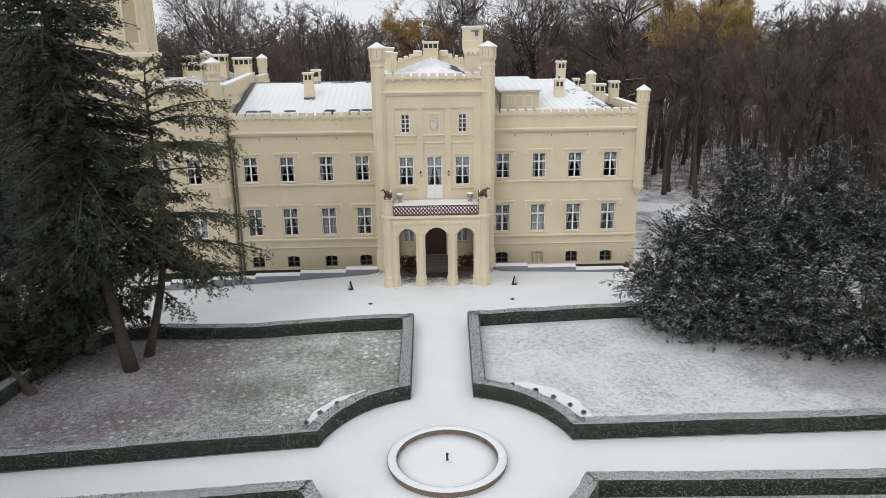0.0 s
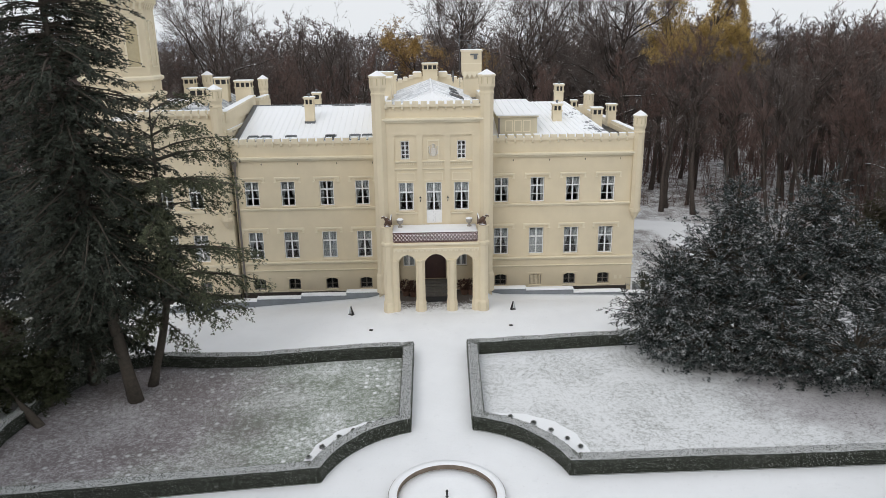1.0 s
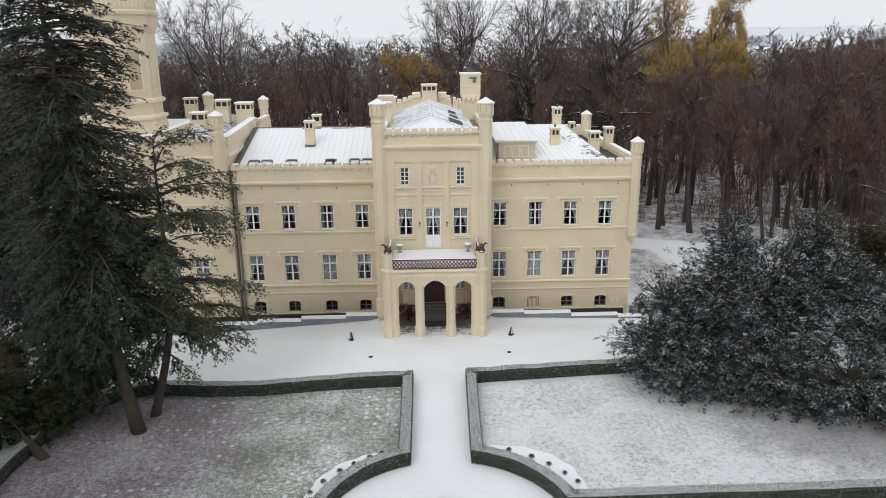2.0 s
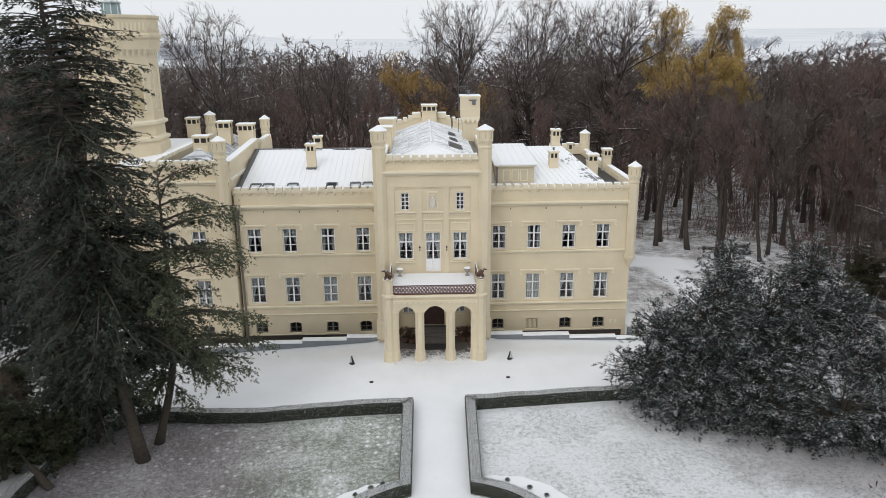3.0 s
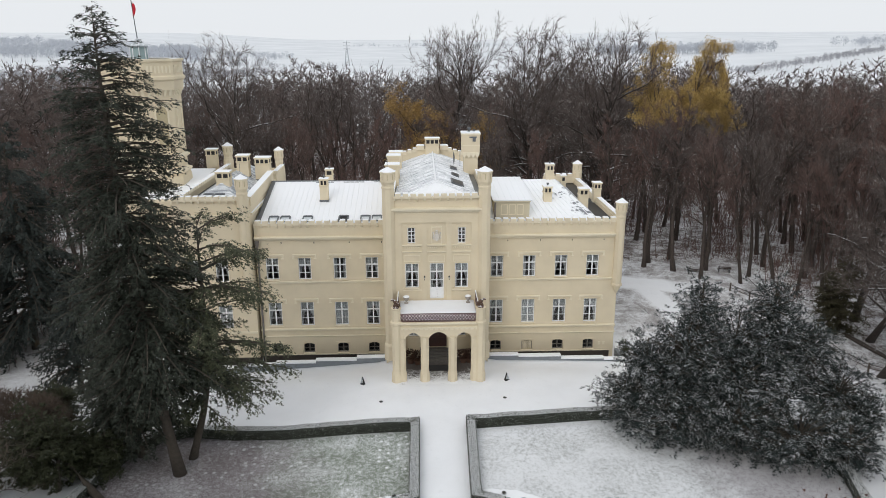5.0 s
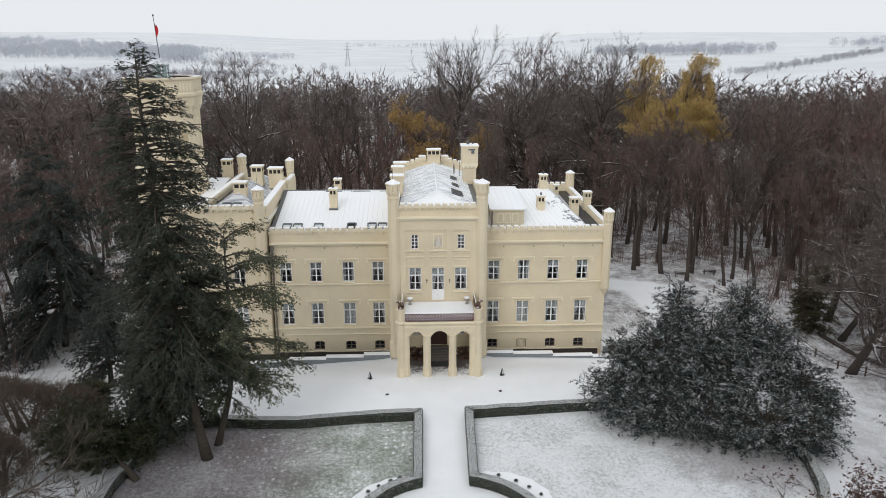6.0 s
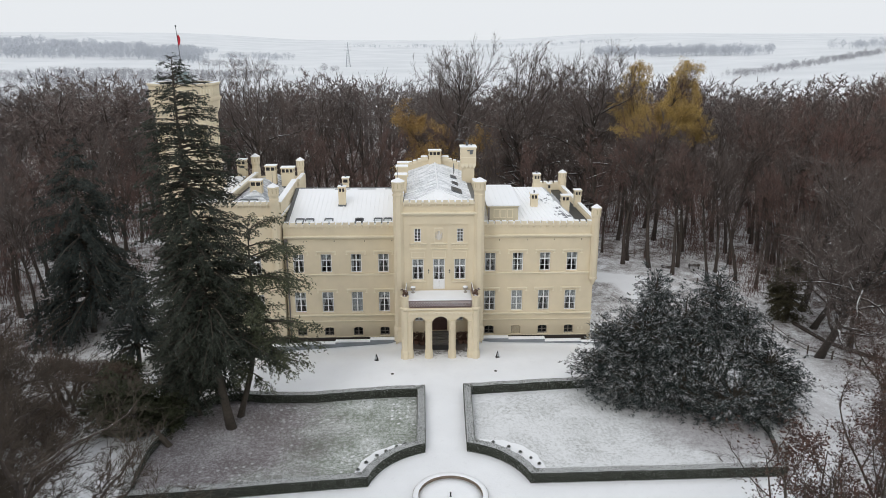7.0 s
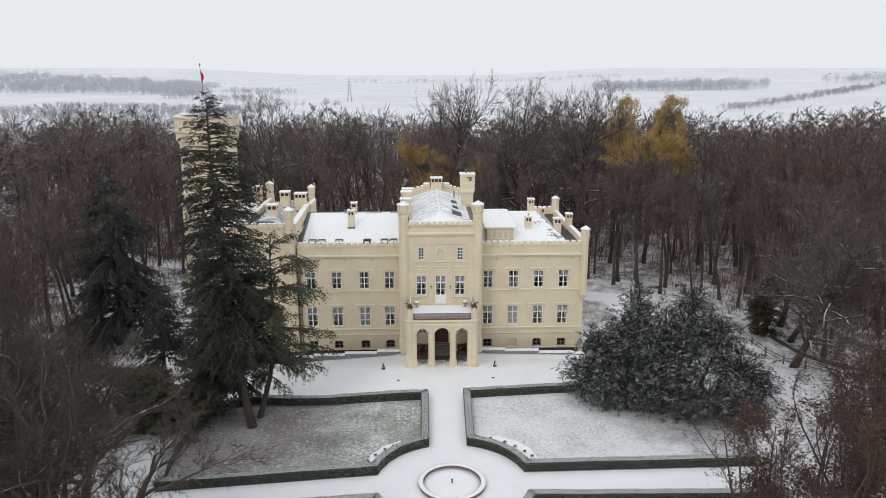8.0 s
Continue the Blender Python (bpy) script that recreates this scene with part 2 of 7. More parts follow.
HEDGE_LEAVES = leafy("snow_dusted_box_leaves", (0.02, 0.026, 0.015), (0.075, 0.09, 0.055), 0.45, 1.7, 14.0)
SHRUB_LEAVES = leafy("snowy_bed_shrub_leaves", (0.1, 0.105, 0.09), (0.22, 0.23, 0.21), 0.1, 1.0, 9.0)
BARK = snowed("grey_brown_bark", (0.06, 0.047, 0.04), 0.9, 0.9, 1.3, 0.35, 7.0, 3.0, 0.5)
TWIGS = snowed("brown_twigs", (0.135, 0.096, 0.084), 0.9, 1.05, 1.7, 0.3, 1.0, 2.0, 0.5, tint=(0.155, 0.093, 0.079))
DRY_BARK = plain("dark_dry_bark", (0.066, 0.055, 0.043), 0.9, 0.4, 5.0, bump=0.4)
# haze of the deep wood is mixed into this twig colour
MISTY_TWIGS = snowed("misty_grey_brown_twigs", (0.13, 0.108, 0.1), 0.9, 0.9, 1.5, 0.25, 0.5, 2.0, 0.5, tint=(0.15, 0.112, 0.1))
GREY_TWIGS = snowed("grey_twigs", (0.115, 0.092, 0.083), 0.9, 0.8, 1.4, 0.3, 1.0, 2.0, 0.5)
# three wood colours, paler step by step to paint the haze of distance
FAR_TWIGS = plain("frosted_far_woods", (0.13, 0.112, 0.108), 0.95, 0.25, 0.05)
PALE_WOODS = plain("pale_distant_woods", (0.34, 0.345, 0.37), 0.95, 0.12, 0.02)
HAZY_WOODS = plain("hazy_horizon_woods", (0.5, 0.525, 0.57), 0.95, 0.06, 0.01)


# ---- mesh helpers ----
class Mesh:
    """Collects vertices and faces for one mesh."""

    def __init__(self):
        self.v, self.f = [], []

    def add(self, verts, faces):
        k = len(self.v)
        self.v += [tuple(p) for p in verts]
        self.f += [tuple(k + i for i in g) for g in faces]
        return self

    def box(self, x0, x1, y0, y1, z0, z1, c=0.0):
        """A box; c: chamfer of its upper edges."""
        lo = [(x0, y0, z0), (x1, y0, z0), (x1, y1, z0), (x0, y1, z0)]
        if c:
            mid = [(x, y, z1 - c) for x, y, _ in lo]
            top = [(x0 + c, y0 + c, z1), (x1 - c, y0 + c, z1), (x1 - c, y1 - c, z1), (x0 + c, y1 - c, z1)]
            rings = [lo, mid, top]
        else:
            rings = [lo, [(x, y, z1) for x, y, _ in lo]]
        return self.rings(rings, True, True)

    def rings(self, rings, bottom=False, top=False):
        n = len(rings[0])
        f = []
        for r in range(len(rings) - 1):
            for i in range(n):
                a, b = r * n + i, r * n + (i + 1) % n
                f.append((a, b, b + n, a + n))
        if bottom:
            f.append(tuple(reversed(range(n))))
        if top:
            f.append(tuple((len(rings) - 1) * n + i for i in range(n)))
        return self.add([p for r in rings for p in r], f)

    def lathe(self, x, y, profile, n=8, turn=0.5, sx=1.0, sy=1.0):
        """Rings of (radius, z) about an upright axis."""
        rings = []
        for r, z in profile:
            rings.append([(x + sx * r * math.cos((i + turn) * math.tau / n), y + sy * r * math.sin((i + turn) * math.tau / n), z) for i in range(n)])
        return self.rings(rings, True, True)

    def tube(self, pts, radii, n=5):
        rings = []
        for i, p in enumerate(pts):
            a, b = pts[max(i - 1, 0)], pts[min(i + 1, len(pts) - 1)]
            d = (Vector(b) - Vector(a)).normalized()
            u = d.orthogonal().normalized()
            w = d.cross(u)
            r = float(radii[i])
            rings.append([tuple(Vector(p) + r * (math.cos(k * math.tau / n) * u + math.sin(k * math.tau / n) * w)) for k in range(n)])
        return self.rings(rings, True, True)

    def prism_y(self, outline, y0, y1):
        """An upright outline of (x, z), extruded from y0 to y1."""
        return self.rings([[(x, y0, z) for x, z in outline], [(x, y1, z) for x, z in outline]], True, True)

    def prism_x(self, outline, x0, x1):
        return self.rings([[(x0, y, z) for y, z in outline], [(x1, y, z) for y, z in outline]], True, True)

    def data(self, name, material, smooth=False, weld=False):
        me = bpy.data.meshes.new(name)
        me.from_pydata(self.v, [], self.f)
        if material:
            me.materials.append(material)
        bm = bmesh.new()
        bm.from_mesh(me)
        if weld:
            bmesh.ops.remove_doubles(bm, verts=bm.verts, dist=0.001)
        bmesh.ops.recalc_face_normals(bm, faces=bm.faces)
        bm.to_mesh(me)
        bm.free()
        if smooth:
            me.polygons.foreach_set("use_smooth", [True] * len(me.polygons))
        return me

    def raw(self, name, material):
        me = bpy.data.meshes.new(name)
        me.from_pydata(self.v, [], self.f)
        me.materials.append(material)
        return me


def part(name, mesh, material, parent, label="", smooth=False):
    ob = new(name, mesh.data(name, material, smooth) if isinstance(mesh, Mesh) else mesh)
    ob.parent = parent
    if label:
        ob["label"] = label
    return ob


def place(ob, x, y, z):
    ob.location = (x, y, z)
    return ob


def thing(name, x, y, z, label, category, group="", kind=""):
    ob = new(name)
    ob.location = (x, y, z)
    ob.empty_display_size = 0.3
    return tagged(ob, label, category, group, kind)


def solid(name, mesh, material, label, category, group="", kind="", smooth=False):
    return tagged(new(name, mesh.data(name, material, smooth)), label, category, group, kind)


# ---- the lie of the land ----
def smooth(a, b, v):
    t = min(1.0, max(0.0, (v - a) / (b - a)))
    return t * t * (3 - 2 * t)


def land(x, y):
    """The height of the ground."""
    z = -0.7 + 0.6 * smooth(36, 52, y) - 0.2 * smooth(54, 59, y)
    z -= 0.85 * smooth(53.6, 60.3, y) * smooth(3.6, 5.6, abs(x)) * (1 - smooth(60, 75, y))
    near = smooth(40, 54, y) * (1 - smooth(60, 90, y))
    z -= near * (0.066 * max(0.0, -x - 4.5) * (1 - smooth(-26, -40, x)) + 0.028 * max(0.0, x - 5))
    z -= 0.6 * smooth(28, 46, x) * (1 - smooth(90, 160, x)) * (1 - smooth(150, 260, y))
    z -= 0.5 * smooth(62, 88, y)
    far = math.hypot(x, y - 60)
    z -= 22 * smooth(150, 420, far)
    z += 42 * smooth(300, 1300, x) * smooth(200, 900, y) + 14 * smooth(300, 2200, -x) * smooth(400, 1800, y)
    z += 26 * smooth(1500, 4200, y) + 34 * smooth(2700, 4700, y)
    z += 34 * smooth(600, 1500, -x) * smooth(1900, 2700, y)
    z += 0.5 * math.sin(x * 0.051 + 1.3) * math.sin(y * 0.043) * smooth(85, 120, y)
    return z


MOAT = -2.35


# ---- ground ----
def breaks(lo, hi, fine):
    """Grid lines: every metre near the house, wider and wider away from it."""
    out, step, v = list(fine), 1.2, fine[-1]
    while v < hi:
        v += step
        step *= 1.13
        out.append(min(v, hi))
    step, v = 1.2, fine[0]
    while v > lo:
        v -= step
        step *= 1.13
        out.insert(0, max(v, lo))
    return out


def build_ground():
    xs = breaks(-3500, 3500, sorted([i * 1.0 for i in range(-44, 48)] + [-25.3, -18.35, -5.05, 5.05, 18.9]))
    ys = breaks(-400, 4700, sorted([i * 1.0 for i in range(20, 96)] + [60.42, 60.43]))
    m = Mesh()
    for y in ys:
        for x in xs:
            sunk = 60.43 <= y < 63.5 and (-25.3 <= x <= -5.05 or 5.05 <= x <= 18.9)
            m.v.append((x, y, MOAT if sunk else land(x, y)))
    w = len(xs)
    for j in range(len(ys) - 1):
        for i in range(w - 1):
            a = j * w + i
            m.f.append((a, a + 1, a + 1 + w, a + w))
    me = m.raw("ground", GROUND)
    me.polygons.foreach_set("use_smooth", [abs(p.normal.z) > 0.7 for p in me.polygons])
    return tagged(new("ground", me), "snow-covered ground with leaf litter in the woods", "ground", kind="structure")


build_ground()

FX, FY, ARC = 0.1, 29.5, 6.62


def arc_points(a0, a1, n, r=ARC):
    return [(FX + r * math.cos(radians(a0 + (a1 - a0) * i / n)), FY + r * math.sin(radians(a0 + (a1 - a0) * i / n))) for i in range(n + 1)]


LEFT_BED = [(-1.75, 45.9), *arc_points(106.5, 166.2, 9), (-25.0, 29.1), (-25.6, 32.5), (-25.8, 36.0), (-25.4, 39.4), (-24.4, 42.8), (-22.6, 45.3), (-20.3, 46.2), (-18.4, 45.8), (-16.4, 45.4), (-12.5, 45.25), (-7.2, 45.7)]
RIGHT_BED = [(2.03, 46.05), *arc_points(75.5, 14.2, 9), (27.4, 31.4), (28.6, 34.0), (29.6, 38.0), (28.6, 43.0), (25.0, 46.0), (19.0, 47.5), (13.1, 47.2), (7.5, 46.6)]
FRONT_LEFT = [(-6.25, 26.95), (-21.0, 25.85), (-21.0, 19.0), (-1.75, 19.0), *arc_points(253.5, 203.0, 8)]
FRONT_RIGHT = [(6.4, 27.05), (27.0, 26.55), (27.0, 19.0), (1.95, 19.0), *arc_points(286.5, 337.5, 8)]


def lawn(name, poly, material, label):
    """A lawn sheet a little above the ground, gridded inside its outline."""
    bm = bmesh.new()
    bm.faces.new([bm.verts.new((x, y, 0)) for x, y in poly])
    for axis, lo, hi in ((0, -28, 31), (1, 18, 50)):
        for v in range(lo, hi, 2):
            no = (1, 0, 0) if axis == 0 else (0, 1, 0)
            co = (v, 0, 0) if axis == 0 else (0, v, 0)
            bmesh.ops.bisect_plane(bm, geom=bm.verts[:] + bm.edges[:] + bm.faces[:], plane_co=co, plane_no=no)
    for v in bm.verts:
        v.co.z = land(v.co.x, v.co.y) + 0.05
    bmesh.ops.recalc_face_normals(bm, faces=bm.faces)
    me = bpy.data.meshes.new(name)
    bm.to_mesh(me)
    bm.free()
    if me.polygons[0].normal.z < 0:
        me.flip_normals()
    me.materials.append(material)
    return tagged(new(name, me), label, "lawn", kind="structure")


lawn("lawn_left", LEFT_BED, lawn_mat("green_lawn_dusted_with_snow", (0.056, 0.076, 0.038), 0.6, (-22.0, 39.5, 14.0)), "green lawn dusted with patchy snow inside a hedge")
# the litter spot is widened to paint the yew's shadow too
lawn("lawn_right", RIGHT_BED, lawn_mat("lawn_mostly_under_snow", (0.1, 0.108, 0.095), 0.92, (25.0, 41.0, 8.5)), "lawn mostly under thin snow inside a hedge")
lawn("lawn_front_left", FRONT_LEFT, lawn_mat("snowy_lawn", (0.07, 0.072, 0.06), 0.7), "snowy lawn behind a clipped hedge")
lawn("lawn_front_right", FRONT_RIGHT, lawn_mat("snowy_lawn_grass", (0.07, 0.072, 0.06), 0.7), "snowy lawn beside the fountain walk")


# ---- hedges ----
def hedge(name, outline, height, width, label, closed=True):
    """A clipped hedge along the inner side of an outline, of a dense core and many small leaves."""
    rng = random.Random(name)
    top = thing(name, 0, 0, 0, label, "hedge", "garden hedges")
    pts = []
    n = len(outline)
    for i in range(n if closed else n - 1):
        a, b = Vector(outline[i]), Vector(outline[(i + 1) % n])
        k = max(1, round((b - a).length / 0.8))
        pts += [a.lerp(b, j / k) for j in range(k)]
    if not closed:
        pts.append(Vector(outline[-1]))
    area = sum(outline[i][0] * outline[(i + 1) % n][1] - outline[(i + 1) % n][0] * outline[i][1] for i in range(n))
    side = 1 if area > 0 else -1
    rows = []
    m = len(pts)
    for i, p in enumerate(pts):
        a = pts[(i - 1) % m] if closed or i else p
        b = pts[(i + 1) % m] if closed or i < m - 1 else p
        d1, d2 = (p - a).normalized() if p != a else (b - p).normalized(), (b - p).normalized() if b != p else (p - a).normalized()
        n1, n2 = Vector((-d1.y, d1.x)) * side, Vector((-d2.y, d2.x)) * side
        nn = (n1 + n2).normalized()
        w = width / max(0.5, nn.dot(n1))
        rows.append((p, p + nn * w))
    core = Mesh()
    sec = []
    for p, q in rows:
        z = land(p.x, p.y)
        h = height + rng.uniform(-0.03, 0.03)
        e = (q - p) * 0.06
        sec.append([(p.x + e.x, p.y + e.y, z - 0.05), (p.x, p.y, z + h * 0.8), (p.x + e.x, p.y + e.y, z + h), (q.x - e.x, q.y - e.y, z + h), (q.x, q.y, z + h * 0.8), (q.x - e.x, q.y - e.y, z - 0.05)])
    for i in range(m if closed else m - 1):
        a, b = sec[i], sec[(i + 1) % m]
        for k in range(5):
            core.add([a[k], b[k], b[k + 1], a[k + 1]], [(0, 1, 2, 3)])
    if not closed:
        core.add(sec[0], [(0, 1, 2, 3, 4, 5)])
        core.add(sec[-1], [(5, 4, 3, 2, 1, 0)])
    part("core", core.data("core", HEDGE_CORE, False, True), None, top)
    leaf = Mesh()
    for i in range(m if closed else m - 1):
        a, b = sec[i], sec[(i + 1) % m]
        for k in range(5):
            wide = (Vector(a[k + 1]) - Vector(a[k])).length
            if wide < 0.05:
                continue
            no = (Vector(b[k]) - Vector(a[k])).cross(Vector(a[k + 1]) - Vector(a[k])).normalized()
            for _ in range(int(270 * wide + 10)):
                u, v = rng.random(), rng.random()
                c = (Vector(a[k]).lerp(b[k], u)).lerp(Vector(a[k + 1]).lerp(b[k + 1], u), v) + Vector((0, 0, 0.01))
                r = rng.uniform(0.022, 0.05)
                d = (Vector((rng.gauss(0, 1), rng.gauss(0, 1), rng.gauss(0, 1))).normalized() + no * rng.choice((-1, 1)) * 0.4).normalized()
                e = d.orthogonal().normalized() * r * 0.6
                leaf.add([c - e, c + e, c + d * r * 1.7], [(0, 1, 2)])
    ob = new("leaves", leaf.raw("leaves", HEDGE_LEAVES))
    ob.parent = top
    ob["kind"] = "stuff"
    return top


hedge("box_hedge", LEFT_BED, 0.92, 0.74, "clipped dark green box hedge dusted with snow round a lawn")
hedge("box_hedge", RIGHT_BED, 0.92, 0.74, "clipped box hedge with a snowy top round a lawn")
hedge("box_hedge", FRONT_LEFT, 0.92, 0.74, "clipped snowy box hedge beside the fountain walk")
hedge("box_hedge", FRONT_RIGHT, 0.92, 0.74, "clipped snowy box hedge beside the fountain walk")


# ---- snow beds along the arcs, with small shrubs ----
def snow_bed(a0, a1, reach):
    """A strip of clean snow between the hedge and the lawn."""
    m = Mesh()
    n = 14
    pts = []
    for i in range(n + 1):
        a = radians(a0 + (a1 - a0) * i / n)
        w = reach * (0.55 + 0.45 * math.sin(math.pi * i / n)) + 0.08 * math.sin(i * 2.1)
        for r in (ARC + 0.7, ARC + 0.7 + w):
            x, y = FX + r * math.cos(a), FY + r * math.sin(a)
            pts.append((x, y, land(x, y) + 0.085))
    m.add(pts, [(2 * i, 2 * i + 1, 2 * i + 3, 2 * i + 2) for i in range(n)])
    return solid("snow_strip", m, SNOW_MAT, "strip of clean snow on a bed along the hedge", "snow", kind="structure")


snow_bed(107, 160, 1.65)
snow_bed(72, 22, 2.3)


def small_shrub(x, y, r):
    rng = random.Random(int(x * 100))
    t = thing("small_shrub", x, y, land(x, y) + 0.05, "small rounded shrub with snow in a flower bed", "shrub", "bed shrubs")
    m = Mesh()
    for _ in range(220):
        d = Vector((rng.gauss(0, 1), rng.gauss(0, 1), abs(rng.gauss(0, 1)))).normalized()
        c = d * r * rng.uniform(0.5, 1.0) + Vector((0, 0, r * 0.4))
        e = d.orthogonal().normalized() * 0.035
        m.add([c - e, c + e, c + d * 0.09 + Vector((0, 0, 0.04))], [(0, 1, 2)])
    part("leaves", m.raw("leaves", SHRUB_LEAVES), None, t)
    s = Mesh()
    s.tube([(0, 0, -0.03), (0, 0, r * 0.7)], [0.02, 0.01], 5)
    part("stem", s, BARK, t)


for a in (116, 121.5, 129, 136, 145, 153):
    small_shrub(FX + (ARC + 1.72) * math.cos(radians(a)), FY + (ARC + 1.72) * math.sin(radians(a)), 0.11 + 0.02 * ((a * 7) % 3))
for a in (62, 52, 44, 36, 29):
    small_shrub(FX + (ARC + 2.0) * math.cos(radians(a)), FY + (ARC + 2.0) * math.sin(radians(a)), 0.1 + 0.02 * ((a * 5) % 3))


# ---- fountain ----
def fountain():
    z = land(FX, FY)
    t = thing("fountain_basin", FX, FY, z - 0.1, "round stone fountain basin with a snow-covered rim", "fountain")
    ring = Mesh()
    n = 56
    prof = [(2.84, -0.05), (2.84, 0.3), (2.92, 0.33), (2.92, 0.42), (2.46, 0.42), (2.46, -0.02)]
    rings = [[(r * math.cos(i * math.tau / n), r * math.sin(i * math.tau / n), h) for i in range(n)] for r, h in prof]
    ring.rings(rings)
    part("rim", ring, plain("stained_stone_rim", (0.2, 0.16, 0.125), 0.85, 0.3, 2.0, bump=0.3), t)
    cap = Mesh()
    prof = [(2.9, 0.423), (2.88, 0.465), (2.54, 0.47), (2.48, 0.423)]
    cap.rings([[(r * math.cos(i * math.tau / n), r * math.sin(i * math.tau / n), h) for i in range(n)] for r, h in prof])
    part("snow_cap", cap, SNOW_MAT, t, "snow on the rim", True)
    bed = Mesh()
    bed.lathe(0, 0, [(2.46, 0.0), (2.46, 0.18), (1.6, 0.2), (0.3, 0.19)], 48)
    part("bed", bed, SNOW_MAT, t, "snow-filled basin floor", True)
    plate = Mesh()
    plate.box(-0.22, 0.28, -0.2, 0.14, 0.18, 0.23)
    part("plate", plate, STONE_CAP, t)
    noz = Mesh()
    noz.lathe(0, 0, [(0.09, 0.18), (0.09, 0.22), (0.055, 0.26), (0.055, 0.5), (0.075, 0.52), (0.06, 0.6)], 10)
    part("nozzle", noz, BLACK_METAL, t, "dark metal nozzle")


fountain()


# ---- the manor house ----
HOUSE = thing("manor_house", 0, 66, 0, "cream stuccoed neo-gothic manor house with crenellated parapets and snowy roofs", "house")
HOUSE_INV = Matrix.Translation((0, -66, 0))


def hpart(name, mesh, material, label="", smooth=False, parent=None):
    """A part of the house, given in the world's metres."""
    ob = part(name, mesh, material, parent or HOUSE, label, smooth)
    if parent is None:
        ob.matrix_parent_inverse = HOUSE_INV
    return ob


def wall_xz(name, x0, x1, z0, z1, y, thick, holes, material=STUCCO, label=""):
    """An upright wall along x with its front at y, and openings (x0, x1, z0, z1, rise) that go through it."""
    m = Mesh()
    back = y + thick
    xs = sorted({x0, x1, *(h[0] for h in holes), *(h[1] for h in holes)})
    zs = sorted({z0, z1, *(h[2] for h in holes), *(h[3] for h in holes)})
    for i in range(len(xs) - 1):
        for j in range(len(zs) - 1):
            cx, cz = (xs[i] + xs[i + 1]) / 2, (zs[j] + zs[j + 1]) / 2
            if any(h[0] < cx < h[1] and h[2] < cz < h[3] for h in holes):
                continue
            a, b, c, d = xs[i], xs[i + 1], zs[j], zs[j + 1]
            m.add([(a, y, c), (b, y, c), (b, y, d), (a, y, d)], [(0, 1, 2, 3)])
            m.add([(a, back, c), (b, back, c), (b, back, d), (a, back, d)], [(3, 2, 1, 0)])
    for a, b, c, d, rise in holes:
        m.add([(a, y, c), (a, y, d), (a, back, d), (a, back, c)], [(0, 1, 2, 3)])
        m.add([(b, y, c), (b, y, d), (b, back, d), (b, back, c)], [(3, 2, 1, 0)])
        m.add([(a, y, c), (b, y, c), (b, back, c), (a, back, c)], [(0, 1, 2, 3)])
        m.add([(a, y, d), (b, y, d), (b, back, d), (a, back, d)], [(3, 2, 1, 0)])
        if rise:
            n = 8
            low = [(a + (b - a) * i / n, d - rise * (2 * i / n - 1) ** 2) for i in range(n + 1)]
            top = [(p[0], d + 0.001) for p in low]
            verts = [(p[0], y + 0.001, p[1]) for p in low] + [(p[0], y + 0.001, p[1]) for p in top] + [(p[0], back, p[1]) for p in low]
            for i in range(n):
                m.add([verts[i], verts[i + 1], verts[n + 1 + i + 1], verts[n + 1 + i]], [(0, 1, 2, 3)])
                m.add([verts[i], verts[i + 1], verts[2 * n + 2 + i + 1], verts[2 * n + 2 + i]], [(0, 1, 2, 3)])
    for a, b in ((x0, -1), (x1, 1)):
        m.add([(a, y, z0), (a, back, z0), (a, back, z1), (a, y, z1)], [(0, 1, 2, 3)])
    m.add([(x0, y, z1), (x1, y, z1), (x1, back, z1), (x0, back, z1)], [(0, 1, 2, 3)])
    m.add([(x0, y, z0), (x1, y, z0), (x1, back, z0), (x0, back, z0)], [(3, 2, 1, 0)])
    me = m.raw(name, material)
    return hpart(name, me, None, label)


GREY_FRAME = plain("grey_brown_frame_paint", (0.3, 0.275, 0.25), 0.6, 0.15, 4.0)
PANES = {}


def pane_mesh(w, h):
    key = (round(w, 3), round(h, 3))
    if key not in PANES:
        PANES[key] = Mesh().box(-w / 2, w / 2, -0.006, 0.006, -h / 2, h / 2).data("pane", GLASS)
    return PANES[key]


CURTAINS = {}


def curtain_mesh(w, h, style):
    """A curtain half: style 0 tied back, 1 straight, 2 short."""
    key = (round(w, 2), round(h, 2), style)
    if key not in CURTAINS:
        m = Mesh()
        nx, nz = 10, 10
        for j in range(nz + 1):
            v = j / nz
            if style == 0:
                k = 1.0 - 0.72 * math.sin(min(1.0, v * 1.15) * math.pi / 2) ** 1.6
            elif style == 1:
                k = 0.92
            else:
                k = 0.45 + 0.1 * math.sin(v * 3)
            for i in range(nx + 1):
                u = i / nx
                m.v.append((u * w * k, 0.03 * math.sin(u * 21 + v) * (0.5 + k), h * (1 - v)))
        for j in range(nz):
            for i in range(nx):
                a = j * (nx + 1) + i
                m.f.append((a, a + 1, a + nx + 2, a + nx + 1))
        CURTAINS[key] = m.raw("curtain", CURTAIN)
    return CURTAINS[key]


FRAMES = {}


